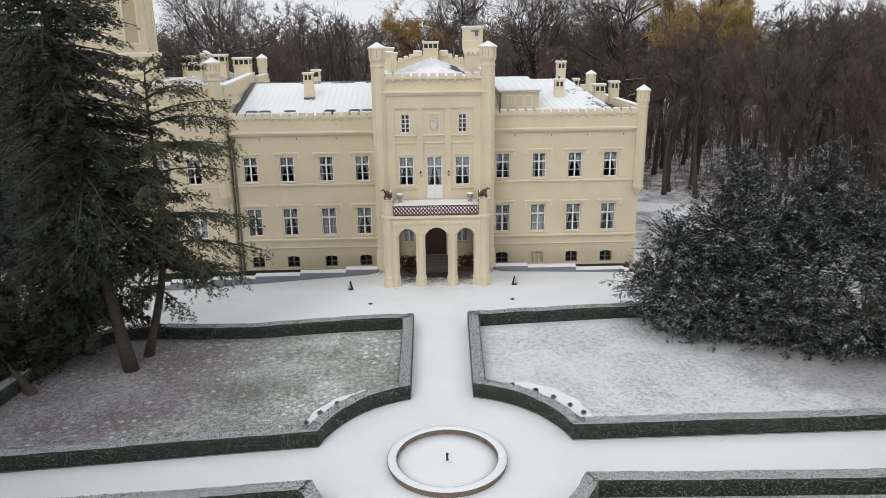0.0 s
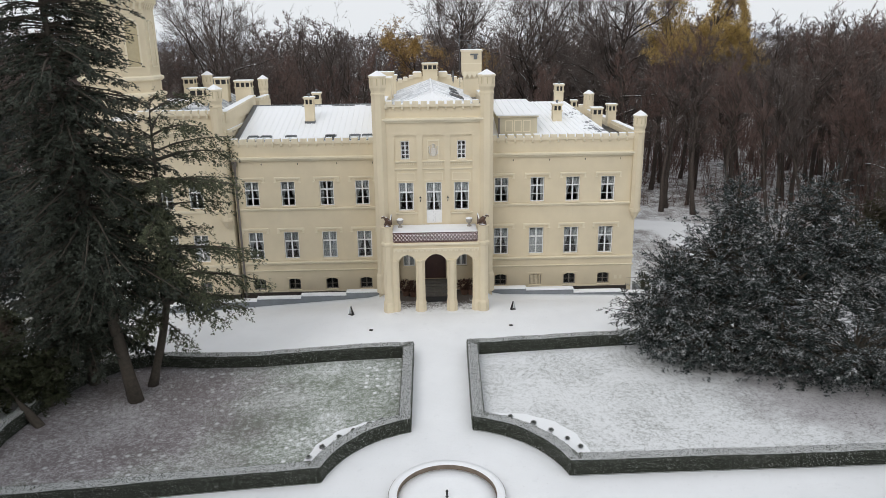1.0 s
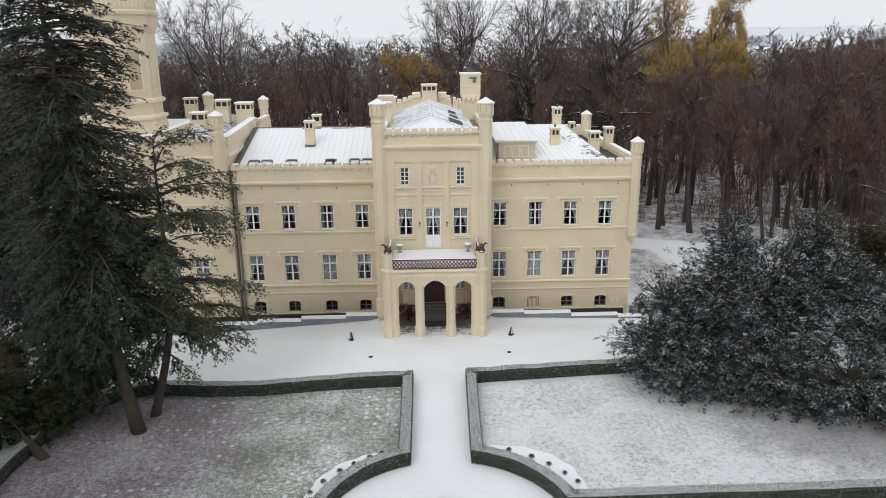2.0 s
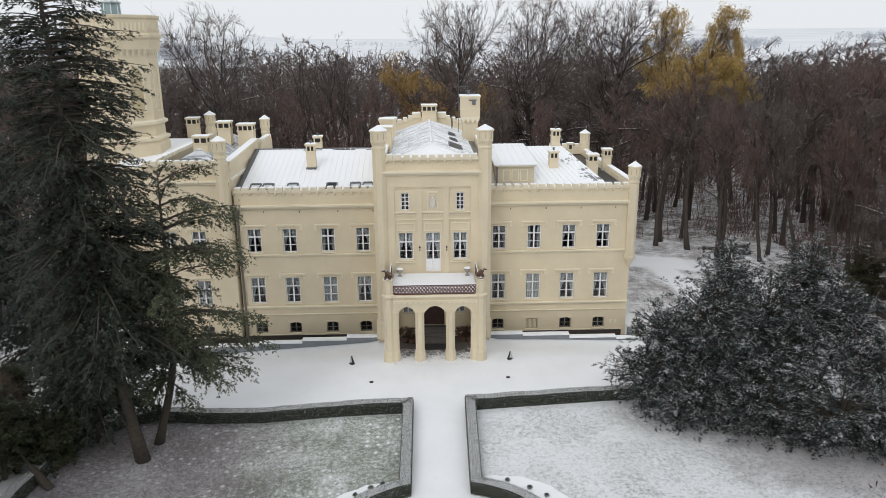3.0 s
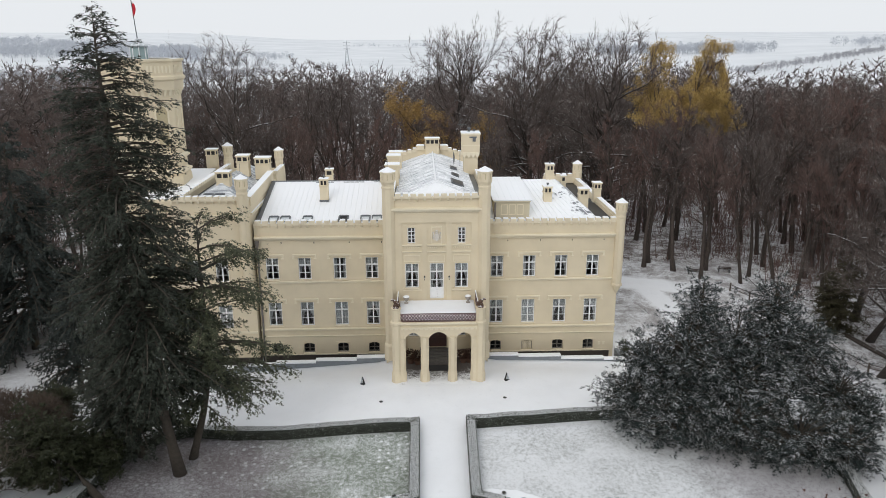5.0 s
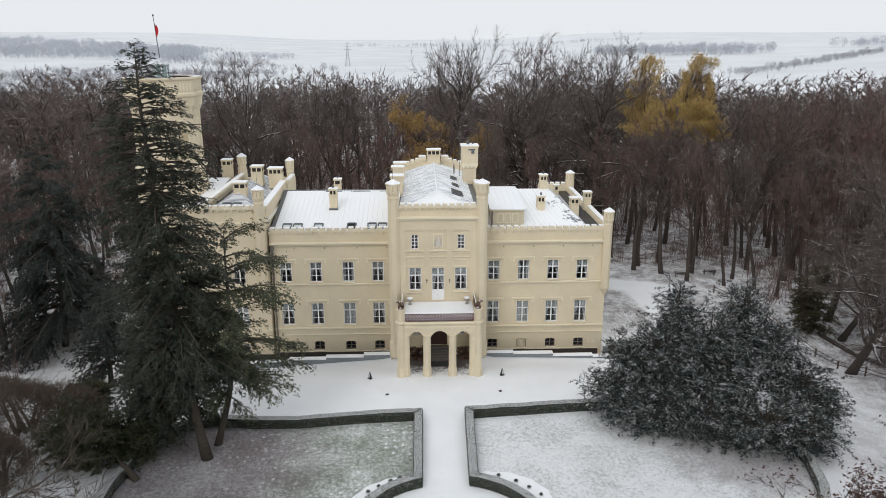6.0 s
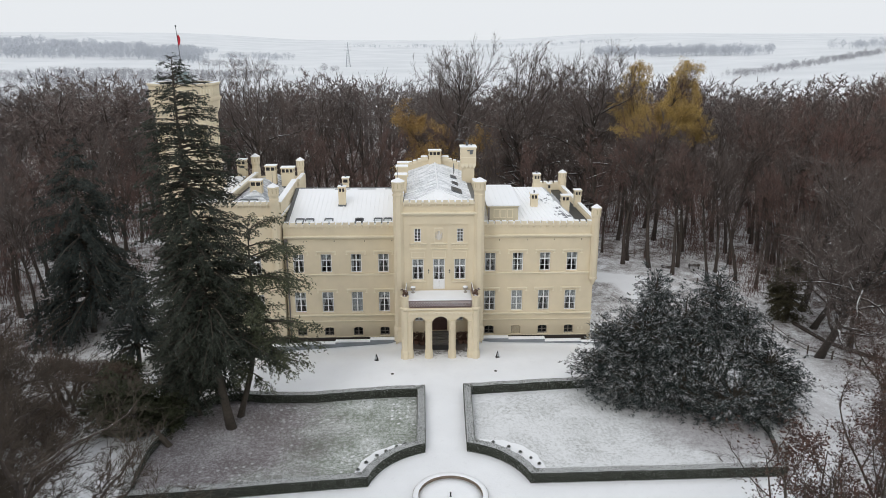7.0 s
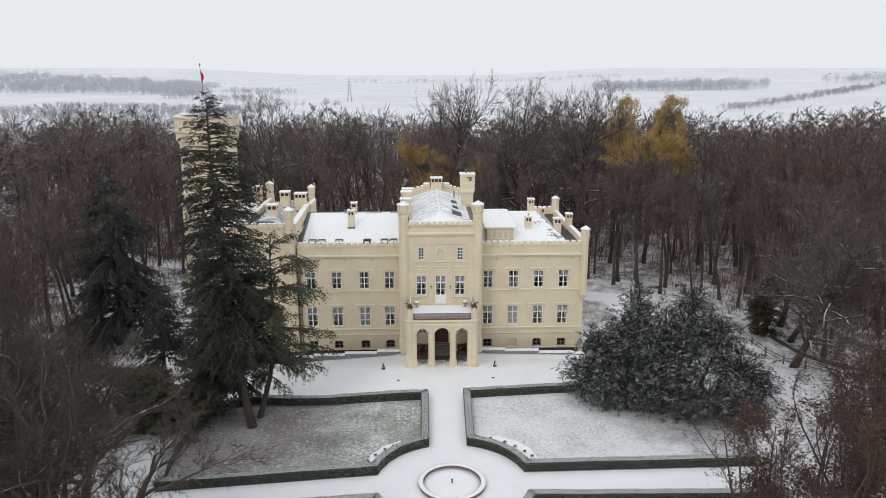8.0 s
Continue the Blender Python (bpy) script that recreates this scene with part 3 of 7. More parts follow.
def frame_mesh(w, h, material=WHITE_PAINT):
    """A window's outer frame, one moulded ring."""
    if (w, h) not in FRAMES:
        m = Mesh()
        e = 0.075
        o = [(-w / 2, 0), (w / 2, 0), (w / 2, h), (-w / 2, h)]
        i = [(-w / 2 + e, e), (w / 2 - e, e), (w / 2 - e, h - e), (-w / 2 + e, h - e)]
        rings = [[(x, y, z) for x, z in k] for k, y in ((o, 0.05), (o, -0.05), (i, -0.05), (i, 0.05), (o, 0.05))]
        m.rings(rings)
        FRAMES[(w, h)] = m.data("window", material, False, True)
    return FRAMES[(w, h)]


def bar_mesh(kind, length, k, material=WHITE_PAINT):
    """A mullion or transom: half width k."""
    key = (kind, round(length, 3), k)
    if key not in FRAMES:
        m = Mesh()
        if kind == "mullion":
            m.box(-k, k, -0.055, 0.045, 0, length)
        else:
            m.box(-length / 2, length / 2, -0.047, 0.04, -k, k)
        FRAMES[key] = m.data(kind, material)
    return FRAMES[key]


def window(x, y, z0, w, h, bars_x, bars_z, curtains=0, material=None, label="white wooden casement window"):
    """A window in its opening, with panes and curtains behind."""
    win = hpart("window", frame_mesh(w, h, material or WHITE_PAINT), None, label)
    win.location = (x, y, z0)
    for bx, k in bars_x:
        part("mullion", bar_mesh("mullion", h - 0.15, k, material or WHITE_PAINT), None, win).location = (bx, 0, 0.075)
    for bz, k in bars_z:
        part("transom", bar_mesh("transom", w - 0.15, k, material or WHITE_PAINT), None, win).location = (0, 0, bz)
    xs = [-w / 2 + 0.075] + [b[0] for b in bars_x] + [w / 2 - 0.075]
    zs = [0.075] + sorted(b[0] for b in bars_z) + [h - 0.075]
    for i in range(len(xs) - 1):
        for j in range(len(zs) - 1):
            p = part("pane", pane_mesh(xs[i + 1] - xs[i], zs[j + 1] - zs[j]), None, win)
            p.location = ((xs[i] + xs[i + 1]) / 2, 0.01, (zs[j] + zs[j + 1]) / 2)
            p.visible_shadow = False
    if curtains:
        for s in (-1, 1):
            c = part("curtain", curtain_mesh(w * 0.5, h * 0.97, curtains - 1), None, win)
            c.location = (s * w * 0.5, 0.16, 0.02)
            c.scale = (-s, 1, 1)
    return win


BASE = -2.5
WY = 63.0     # front of the wings
CY = 59.2     # front of the centre
BY = 62.4     # front of the west block


def string_course(x0, x1, y, z, h=0.16, proud=0.12, material=TRIM):
    m = Mesh()
    outline = [(y + 0.02, z - h * 0.6), (y - proud * 0.4, z - h * 0.6), (y - proud * 0.6, z - h * 0.1), (y - proud, z), (y - proud, z + h * 0.35), (y + 0.02, z + h * 0.55)]
    m.prism_x(outline, x0, x1)
    return hpart("string_course", m, material)


HOODS = {}


def hood(x, y, z, w):
    """A hood mould over a window, with dropped ends."""
    if w not in HOODS:
        m = Mesh()
        a = w / 2 + 0.54
        m.box(-a, a, -0.12, 0.02, 0.14, 0.27, 0.03)
        m.box(-a + 0.04, a - 0.04, -0.07, 0.02, 0.06, 0.14)
        for s in (-1, 1):
            m.box(min(s * a, s * (a - 0.16)), max(s * a, s * (a - 0.16)), -0.10, 0.02, -0.16, 0.14)
            m.box(min(s * (a - 0.22), s * (a + 0.03)), max(s * (a - 0.22), s * (a + 0.03)), -0.13, 0.02, -0.24, -0.16)
        HOODS[w] = m.data("hood_mould", TRIM)
    ob = hpart("hood_mould", HOODS[w], None)
    ob.location = (x, y, z)


ARCHITRAVES = {}


def surround(x, y, z0, w, h):
    """A flat raised band round an opening, and its sill."""
    key = (w, h)
    if key not in ARCHITRAVES:
        m = Mesh()
        m.box(-w / 2 - 0.13, -w / 2, -0.035, 0.02, 0, h + 0.12)
        m.box(w / 2, w / 2 + 0.13, -0.035, 0.02, 0, h + 0.12)
        m.box(-w / 2, w / 2, -0.035, 0.02, h, h + 0.12)
        s = Mesh()
        s.prism_x([(0.2, 0.0), (-0.1, -0.03), (-0.1, -0.1), (0.2, -0.1)], -w / 2 - 0.06, w / 2 + 0.06)
        ARCHITRAVES[key] = (m.data("window_surround", STUCCO), s.data("sill", TRIM))
    a, b = ARCHITRAVES[key]
    o = hpart("window_surround", a, None)
    o.location = (x, y, z0)
    o = hpart("sill", b, None)
    o.location = (x, y, z0)


MERLON = {}


def merlon_row(p0, p1, z, count, thick=0.5, corbels=True, height=0.34):
    """Merlons with snow on top along a parapet from p0 to p1 (outer face), and corbels hung below the gaps."""
    a, b = Vector(p0), Vector(p1)
    length = (b - a).length
    pitch = length / count
    d = (b - a).normalized()
    ang = math.atan2(d.y, d.x)
    key = (round(pitch, 2), thick, height)
    if key not in MERLON:
        w = pitch * 0.7
        m = Mesh().box(-w / 2, w / 2, -0.07, thick, 0, height, 0.04)
        c = Mesh()
        c.prism_x([(0.02, 0.0), (-0.13, 0.0), (-0.13, -0.22), (-0.09, -0.36), (0.02, -0.44)], -0.075, 0.075)
        MERLON[key] = (m.data("merlon", STONE_CAP), c.data("corbel", TRIM))
    mer, cor = MERLON[key]
    for i in range(count):
        p = a + d * pitch * (i + 0.5)
        o = hpart("merlon", mer, None)
        o.location, o.rotation_euler = (p.x, p.y, z), (0, 0, ang)
        if corbels:
            q = a + d * pitch * i if i else a + d * pitch * 0.08
            o = hpart("corbel", cor, None)
            o.location, o.rotation_euler = (q.x, q.y, z + 0.03), (0, 0, ang)


def parapet_box(name, x0, x1, y0, y1, z0, z1, material=STUCCO):
    return hpart(name, Mesh().box(x0, x1, y0, y1, z0, z1), material)


TURRETS = {}


def turret(x, y, z0, top, r=0.62, corbelled=False, rod=True):
    """An octagonal turret with a wider head under a low pyramid of snow."""
    m = Mesh()
    prof = []
    if corbelled:
        prof += [(0.08, z0 - 1.1), (r * 0.55, z0 - 0.75), (r * 0.9, z0 - 0.35), (r * 1.12, z0 - 0.3), (r * 1.12, z0 - 0.05), (r, z0)]
    else:
        prof += [(r * 1.22, z0), (r * 1.22, z0 + 1.5), (r * 1.15, z0 + 1.65), (r, z0 + 1.8)]
    prof += [(r, top - 2.0), (r * 1.08, top - 1.95), (r * 1.08, top - 1.83), (r, top - 1.78), (r, top - 1.62), (r * 1.2, top - 1.35), (r * 1.2, top - 0.55)]
    m.lathe(x, y, prof, 8)
    t = hpart("turret", m, STUCCO)
    for i in range(8):
        a = i * math.tau / 8
        s = Mesh()
        rr = r * 1.2 * math.cos(math.pi / 8)
        u, v = math.cos(a), math.sin(a)
        c = Vector((x + rr * u, y + rr * v, 0))
        e = Vector((-v, u, 0)) * 0.035
        o = Vector((u, v, 0)) * 0.02
        s.rings([[tuple(c + e - o + Vector((0, 0, z))), tuple(c - e - o + Vector((0, 0, z))), tuple(c - e + o + Vector((0, 0, z))), tuple(c + e + o + Vector((0, 0, z)))] for z in (top - 1.15, top - 0.62)], True, True)
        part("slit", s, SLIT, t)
    cap = Mesh()
    cap.lathe(x, y, [(r * 1.2, top - 0.56), (r * 1.34, top - 0.5), (r * 1.34, top - 0.4), (0.05, top)], 8)
    part("cap", cap, STONE_CAP, t, "snow-covered cap")
    if rod:
        part("rod", Mesh().tube([(x, y, top - 0.05), (x, y, top + 1.15)], [0.022, 0.012], 5), GREY_METAL, t)
    return t


# stucco darkened in colour to paint the shade of slits and niches
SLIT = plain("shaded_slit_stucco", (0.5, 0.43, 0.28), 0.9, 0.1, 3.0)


def chimney(x, y, z0, z1, wx, wy, flue_side=True, pots=1):
    """A rendered chimney with dark flue openings under a snowy lid."""
    m = Mesh()
    m.box(x - wx / 2, x + wx / 2, y - wy / 2, y + wy / 2, z0, z1 - 0.75)
    m.box(x - wx / 2 - 0.07, x + wx / 2 + 0.07, y - wy / 2 - 0.07, y + wy / 2 + 0.07, z1 - 0.75, z1 - 0.66)
    k = 0.12
    n = max(2, round(wx / 0.55) + 1)
    for i in range(n):
        px = x - wx / 2 + k / 2 + (wx - k) * i / (n - 1)
        for sy in (-1, 1):
            py = y + sy * (wy / 2 - k / 2)
            m.box(px - k / 2, px + k / 2, py - k / 2, py + k / 2, z1 - 0.66, z1 - 0.14)
    m.box(x - wx / 2 - 0.03, x + wx / 2 + 0.03, y - wy / 2 - 0.03, y + wy / 2 + 0.03, z1 - 0.22, z1 - 0.12)
    c = hpart("chimney", m, STUCCO)
    part("flue", Mesh().box(x - wx / 2 + 0.1, x + wx / 2 - 0.1, y - wy / 2 + 0.1, y + wy / 2 - 0.1, z1 - 0.66, z1 - 0.2), BLACK_METAL, c, "dark flue behind the openings")
    part("lid", Mesh().box(x - wx / 2 - 0.1, x + wx / 2 + 0.1, y - wy / 2 - 0.1, y + wy / 2 + 0.1, z1 - 0.12, z1 + 0.04, 0.04), STONE_CAP, c, "snowy lid")
    if pots:
        part("pot", Mesh().lathe(x, y, [(0.09, z1 + 0.03), (0.09, z1 + 0.2), (0.14, z1 + 0.22), (0.12, z1 + 0.3)], 8), GREY_METAL, c)
    part("flashing", Mesh().box(x - wx / 2 - 0.06, x + wx / 2 + 0.06, y - wy / 2 - 0.06, y + wy / 2 + 0.06, z0, z0 + (0.35 if flue_side else 0.1)), GREY_METAL, c)
    return c


def seams(name, p00, p10, p01, p11, count, material):
    """Standing seams between the lower edge p00-p10 and the upper edge p01-p11."""
    m = Mesh()
    a, b, c, d = (Vector(p) for p in (p00, p10, p01, p11))
    no = (b - a).cross(c - a).normalized()
    if no.z < 0:
        no = -no
    for i in range(1, count):
        u = i / count
        lo, hi = a.lerp(b, u), c.lerp(d, u)
        e = (b - a).normalized() * 0.022
        m.rings([[tuple(q - e), tuple(q + e), tuple(q + e + no * 0.05), tuple(q - e + no * 0.05)] for q in (lo, hi)], True, True)
    return hpart("roof_seams", m, material)


def slab(name, pts, material, thick=0.12, label=""):
    """A flat sheet of roof with some thickness."""
    a = [Vector(p) for p in pts]
    no = (a[1] - a[0]).cross(a[2] - a[0]).normalized()
    if no.z < 0:
        no = -no
    return hpart(name, Mesh().rings([[tuple(p - no * thick) for p in a], [tuple(p) for p in a]], True, True), material, label)


# walls of the wings
ROWS_X = {"east": [6.2, 9.48, 12.73, 15.95], "west": [-16.45, -13.2, -9.69, -6.47]}
W1 = (1.28, 6.78, 2.26)
W0 = (1.36, 1.78, 2.54)
WB = (1.14, -1.3, 1.1)
CROSS = [(0.0, 0.065)]


def wing(side, x0, x1):
    holes = []
    for x in ROWS_X[side]:
        for w, z, h in (W1, W0):
            holes.append((x - w / 2, x + w / 2, z, z + h, 0))
        holes.append((x - WB[0] / 2, x + WB[0] / 2, WB[1], WB[1] + WB[2], 0.14))
    wall_xz("wall", x0, x1, -1.45, 12.6, WY, 0.5, holes, label="cream stucco wall with window openings")
    hpart("plinth", Mesh().box(x0, x1, WY - 0.05, WY + 0.5, BASE, -1.45), PLINTH, "dark plinth")
    for k, x in enumerate(ROWS_X[side]):
        window(x, WY + 0.17, W1[1], W1[0], W1[2], CROSS, [(1.48, 0.06), (0.7, 0.022)], (1, 1, 3, 1)[(k + (side == "east")) % 4])
        window(x, WY + 0.17, W0[1], W0[0], W0[2], CROSS, [(1.66, 0.06), (0.8, 0.022)], (1, 1, 2, 1)[(k + (side == "east")) % 4])
        b = window(x, WY + 0.25, WB[1], WB[0], WB[2], [(0.0, 0.05)], [(0.5, 0.02)], 0, GREY_FRAME, label="dark basement window with an arched head")
        if side == "east" and k == 1:
            part("board", Mesh().box(-0.5, 0.5, -0.09, -0.06, 0.02, 1.0), plain("beige_shutter_board", (0.4, 0.34, 0.24), 0.8, 0.15, 5.0), b, "beige louvred shutter")
            for i in range(8):
                part("slat", Mesh().box(-0.48 + i * 0.125, -0.42 + i * 0.125, -0.12, -0.09, 0.05, 0.95), TRIM, b)
        else:
            # a black sheet is added behind the panes as the basement's darkness
            part("inner_board", Mesh().box(-0.56, 0.56, 0.3, 0.33, 0.0, 1.08), BLACK_METAL, b, "dark sheet added behind the panes for the unlit basement")
            for i in range(5):
                part("bar", Mesh().tube([(-0.4 + 0.2 * i, -0.1, 0.0), (-0.4 + 0.2 * i, -0.1, 1.0)], [0.012, 0.012], 4), BLACK_METAL, b)
        surround(x, WY, W1[1], W1[0], W1[2])
        surround(x, WY, W0[1], W0[0], W0[2])
        surround(x, WY, WB[1], WB[0], WB[2])
        hood(x, WY, W1[1] + W1[2] + 0.14, W1[0])
        hood(x, WY, W0[1] + W0[2] + 0.14, W0[0])
        for z in (10.55,):
            hpart("vent_hole", Mesh().box(x + 1.0, x + 1.08, WY - 0.012, WY + 0.01, z, z + 0.16), BLACK_METAL)
    string_course(x0, x1, WY, 6.5, 0.24, 0.2)
    string_course(x0, x1, WY, 1.36, 0.26, 0.22)
    string_course(x0, x1, WY, 0.6, 0.14, 0.12)
    hpart("plinth_band", Mesh().box(x0, x1, WY - 0.06, WY + 0.02, -1.5, -1.42), TRIM)
    string_course(x0, x1, WY - 0.02, 11.15, 0.36, 0.4)
    hpart("frieze_band", Mesh().box(x0, x1, WY - 0.1, WY + 0.02, 11.3, 12.45), STUCCO)
    hpart("coping", Mesh().box(x0, x1, WY - 0.2, WY + 0.5, 12.45, 12.62), STONE_CAP)
    merlon_row((x0, WY - 0.16), (x1, WY - 0.16), 12.62, 17)


wing("east", 5.05, 18.2)
wing("west", -18.0, -5.05)


# rooms added behind the windows to look dark: floors, back walls
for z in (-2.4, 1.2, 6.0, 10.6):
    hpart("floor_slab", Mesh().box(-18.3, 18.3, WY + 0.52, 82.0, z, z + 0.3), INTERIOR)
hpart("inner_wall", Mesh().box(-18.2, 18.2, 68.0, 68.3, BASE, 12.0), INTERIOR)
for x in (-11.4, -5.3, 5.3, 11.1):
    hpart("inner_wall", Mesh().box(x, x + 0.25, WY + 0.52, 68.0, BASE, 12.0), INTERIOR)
# the other outer walls
hpart("wall", Mesh().box(18.1, 18.6, WY + 0.5, 84.5, BASE, 12.6), STUCCO, "cream stucco end wall")
hpart("wall", Mesh().box(-25.2, 18.6, 84.0, 84.5, BASE, 12.6), STUCCO, "cream stucco garden wall")
hpart("wall", Mesh().box(18.2, 18.6, WY, WY + 0.5, BASE, 12.6), STUCCO)
for s in (0,):
    string_course(18.2, 18.68, WY, 6.5, 0.24, 0.14)
    string_course(18.2, 18.68, WY, 1.36, 0.26, 0.16)
    string_course(18.2, 18.68, WY, 0.6, 0.14, 0.09)


# wing roofs
RE = 12.45
RIDGE_Y, RIDGE_Z = 73.0, 14.95
slab("roof", [(-17.9, WY + 0.5, RE), (-5.0, WY + 0.5, RE), (-5.0, RIDGE_Y, RIDGE_Z), (-17.9, RIDGE_Y, RIDGE_Z)], ROOF_METAL, label="standing-seam metal roof under snow")
slab("roof", [(-17.9, RIDGE_Y + 10, RE), (-5.0, RIDGE_Y + 10, RE), (-5.0, RIDGE_Y, RIDGE_Z), (-17.9, RIDGE_Y, RIDGE_Z)], ROOF_METAL)
seams("roof", (-17.9, WY + 0.5, RE), (-5.0, WY + 0.5, RE), (-17.9, RIDGE_Y, RIDGE_Z), (-5.0, RIDGE_Y, RIDGE_Z), 24, ROOF_METAL)
hpart("ridge_cap", Mesh().box(-17.9, -5.0, RIDGE_Y - 0.12, RIDGE_Y + 0.12, RIDGE_Z - 0.02, RIDGE_Z + 0.07, 0.03), GREY_METAL)
slab("roof", [(5.0, WY + 0.5, RE), (16.6, WY + 0.5, RE), (13.65, RIDGE_Y, RIDGE_Z), (5.0, RIDGE_Y, RIDGE_Z)], ROOF_PATCHY, label="standing-seam metal roof under snow")
slab("roof", [(5.0, RIDGE_Y + 10, RE), (16.6, RIDGE_Y + 10, RE), (13.65, RIDGE_Y, RIDGE_Z), (5.0, RIDGE_Y, RIDGE_Z)], ROOF_METAL)
slab("roof", [(16.6, WY + 0.5, RE), (16.6, RIDGE_Y + 10, RE), (13.65, RIDGE_Y, RIDGE_Z)], ROOF_THIN)
seams("roof", (5.0, WY + 0.5, RE), (16.6, WY + 0.5, RE), (5.0, RIDGE_Y, RIDGE_Z), (13.65, RIDGE_Y, RIDGE_Z), 21, ROOF_METAL)
hpart("gutter", Mesh().box(16.6, 18.1, WY + 0.5, 84.0, RE - 0.3, RE - 0.1), BLACK_METAL, "dark roof gutter")
hpart("gutter", Mesh().box(-18.0, -17.7, WY + 0.5, 84.0, RE - 0.2, RE + 0.06), GREY_METAL)
# flashing up the west roof edge
hpart("flashing", Mesh().rings([[(-18.0, WY + 0.5, RE), (-17.55, WY + 0.5, RE), (-17.55, WY + 0.5, RE + 0.06), (-18.0, WY + 0.5, RE + 0.06)], [(-18.0, RIDGE_Y, RIDGE_Z), (-17.55, RIDGE_Y, RIDGE_Z), (-17.55, RIDGE_Y, RIDGE_Z + 0.06), (-18.0, RIDGE_Y, RIDGE_Z + 0.06)]], True, True), GREY_METAL)


def roof_z(y):
    return RE + (RIDGE_Z - RE) * (y - WY - 0.5) / (RIDGE_Y - WY - 0.5)


def skylight(x, y, w, d, snow=True, zfun=roof_z, slope=None):
    """A roof window with a dark raised frame and snow on its pane."""
    a = slope if slope is not None else math.atan2(RIDGE_Z - RE, RIDGE_Y - WY - 0.5)
    m = Mesh()
    e = 0.12
    m.box(-w / 2, -w / 2 + e, 0, d, 0, 0.16)
    m.box(w / 2 - e, w / 2, 0, d, 0, 0.16)
    m.box(-w / 2 + e, w / 2 - e, 0, e, 0, 0.16)
    m.box(-w / 2 + e, w / 2 - e, d - e * 1.6, d, 0, 0.2)
    s = hpart("skylight", m, GREY_METAL, "roof window with a dark metal frame")
    s.location, s.rotation_euler = (x, y, zfun(y) + 0.02), (a, 0, 0)
    part("pane", Mesh().box(-w / 2 + e, w / 2 - e, e, d - e * 1.6, 0.06, 0.09), SNOW_PANE if snow else BLACK_METAL, s)


SNOW_PANE = plain("snowy_roof_glass", (0.62, 0.66, 0.69), 0.3, 0.25, 1.5)
for x, sn in ((-16.4, 1), (-15.25, 1), (-13.0, 1), (-9.4, 0), (-7.2, 1), (-6.05, 1)):
    skylight(x + 0.14, WY + 0.62, 1.02, 1.25, sn)
for x in (-11.6, -8.2):
    for k in range(2):
        hpart("snow_guard", Mesh().box(x - 1.4 + k * 3, x + 0.5 + k * 3, 72.6, 72.66, roof_z(72.6) + 0.0, roof_z(72.6) + 0.07), GREY_METAL)
chimney(-11.62, 68.5, 13.5, 16.1, 0.85, 0.85)
chimney(-11.75, 74.4, 13.6, 16.1, 0.8, 0.8)
chimney(11.95, 68.0, 12.9, 15.2, 0.85, 0.85)
chimney(13.05, 73.3, 14.3, 16.65, 0.85, 0.85)
chimney(16.15, 69.6, 12.0, 14.6, 1.0, 0.9, True, 0)
chimney(15.3, 76.5, 12.3, 14.75, 0.55, 0.55, True, 0)


# dormer on the east roof
def dormer():
    x0, x1, y, z0, z1 = 6.0, 9.5, 64.1, 12.5, 14.5
    d = hpart("dormer", Mesh().box(x0, x1, y, 71.5, z0, z1), stucco_mat("weathered_beige_boards", (0.62, 0.56, 0.42)), "beige boarded dormer")
    for i in range(3):
        a = x0 + 0.6 + i * 0.8
        f = Mesh()
        for p in ((a, a + 0.7, z0 + 0.5, z0 + 0.58), (a, a + 0.7, z1 - 0.5, z1 - 0.42), (a, a + 0.08, z0 + 0.58, z1 - 0.5), (a + 0.62, a + 0.7, z0 + 0.58, z1 - 0.5)):
            f.box(p[0], p[1], y - 0.04, y + 0.01, p[2], p[3])
        part("panel", f, TRIM, d)
    part("eave_board", Mesh().box(x0 - 0.1, x1 + 0.1, y - 0.15, y + 0.02, z1 - 0.16, z1 - 0.02), TRIM, d)
    part("corner_post", Mesh().box(x0 - 0.06, x0 + 0.12, y - 0.06, y + 0.1, z0, z1 - 0.16), ZINC, d)
    r = Mesh().rings([[(x0 - 0.25, y - 0.35, z1), (x1 + 0.2, y - 0.35, z1), (x1 + 0.2, 73.2, z1 + 0.62), (x0 - 0.25, 73.2, z1 + 0.62)], [(x0 - 0.25, y - 0.35, z1 + 0.1), (x1 + 0.2, y - 0.35, z1 + 0.1), (x1 + 0.2, 73.2, z1 + 0.72), (x0 - 0.25, 73.2, z1 + 0.72)]], True, True)
    part("dormer_roof", r, ROOF_METAL, d, "snow-covered metal roof")
    sm = Mesh()
    for i in range(1, 6):
        x = x0 - 0.25 + (x1 - x0 + 0.45) * i / 6
        sm.rings([[(x - 0.02, y - 0.35, z1 + 0.1), (x + 0.02, y - 0.35, z1 + 0.1), (x + 0.02, y - 0.35, z1 + 0.15), (x - 0.02, y - 0.35, z1 + 0.15)], [(x - 0.02, 73.2, z1 + 0.72), (x + 0.02, 73.2, z1 + 0.72), (x + 0.02, 73.2, z1 + 0.77), (x - 0.02, 73.2, z1 + 0.77)]], True, True)
    part("seams", sm, ROOF_METAL, d)


dormer()

# east end parapet, turret and pinnacles
parapet_box("parapet", 18.15, 18.7, WY + 0.4, 84.5, 12.6, 12.75)
merlon_row((18.72, WY + 0.7), (18.72, 72.0), 12.75, 14, 0.5)
turret(18.5, WY - 0.15, 6.05, 14.9, 0.48, True)
chimney(18.35, 72.6, 12.3, 14.65, 0.85, 0.85, False, 0)
turret(18.6, 84.2, 12.2, 15.25, 0.5, False)
merlon_row((18.72, 74.0), (18.72, 83.4), 12.75, 11, 0.5)
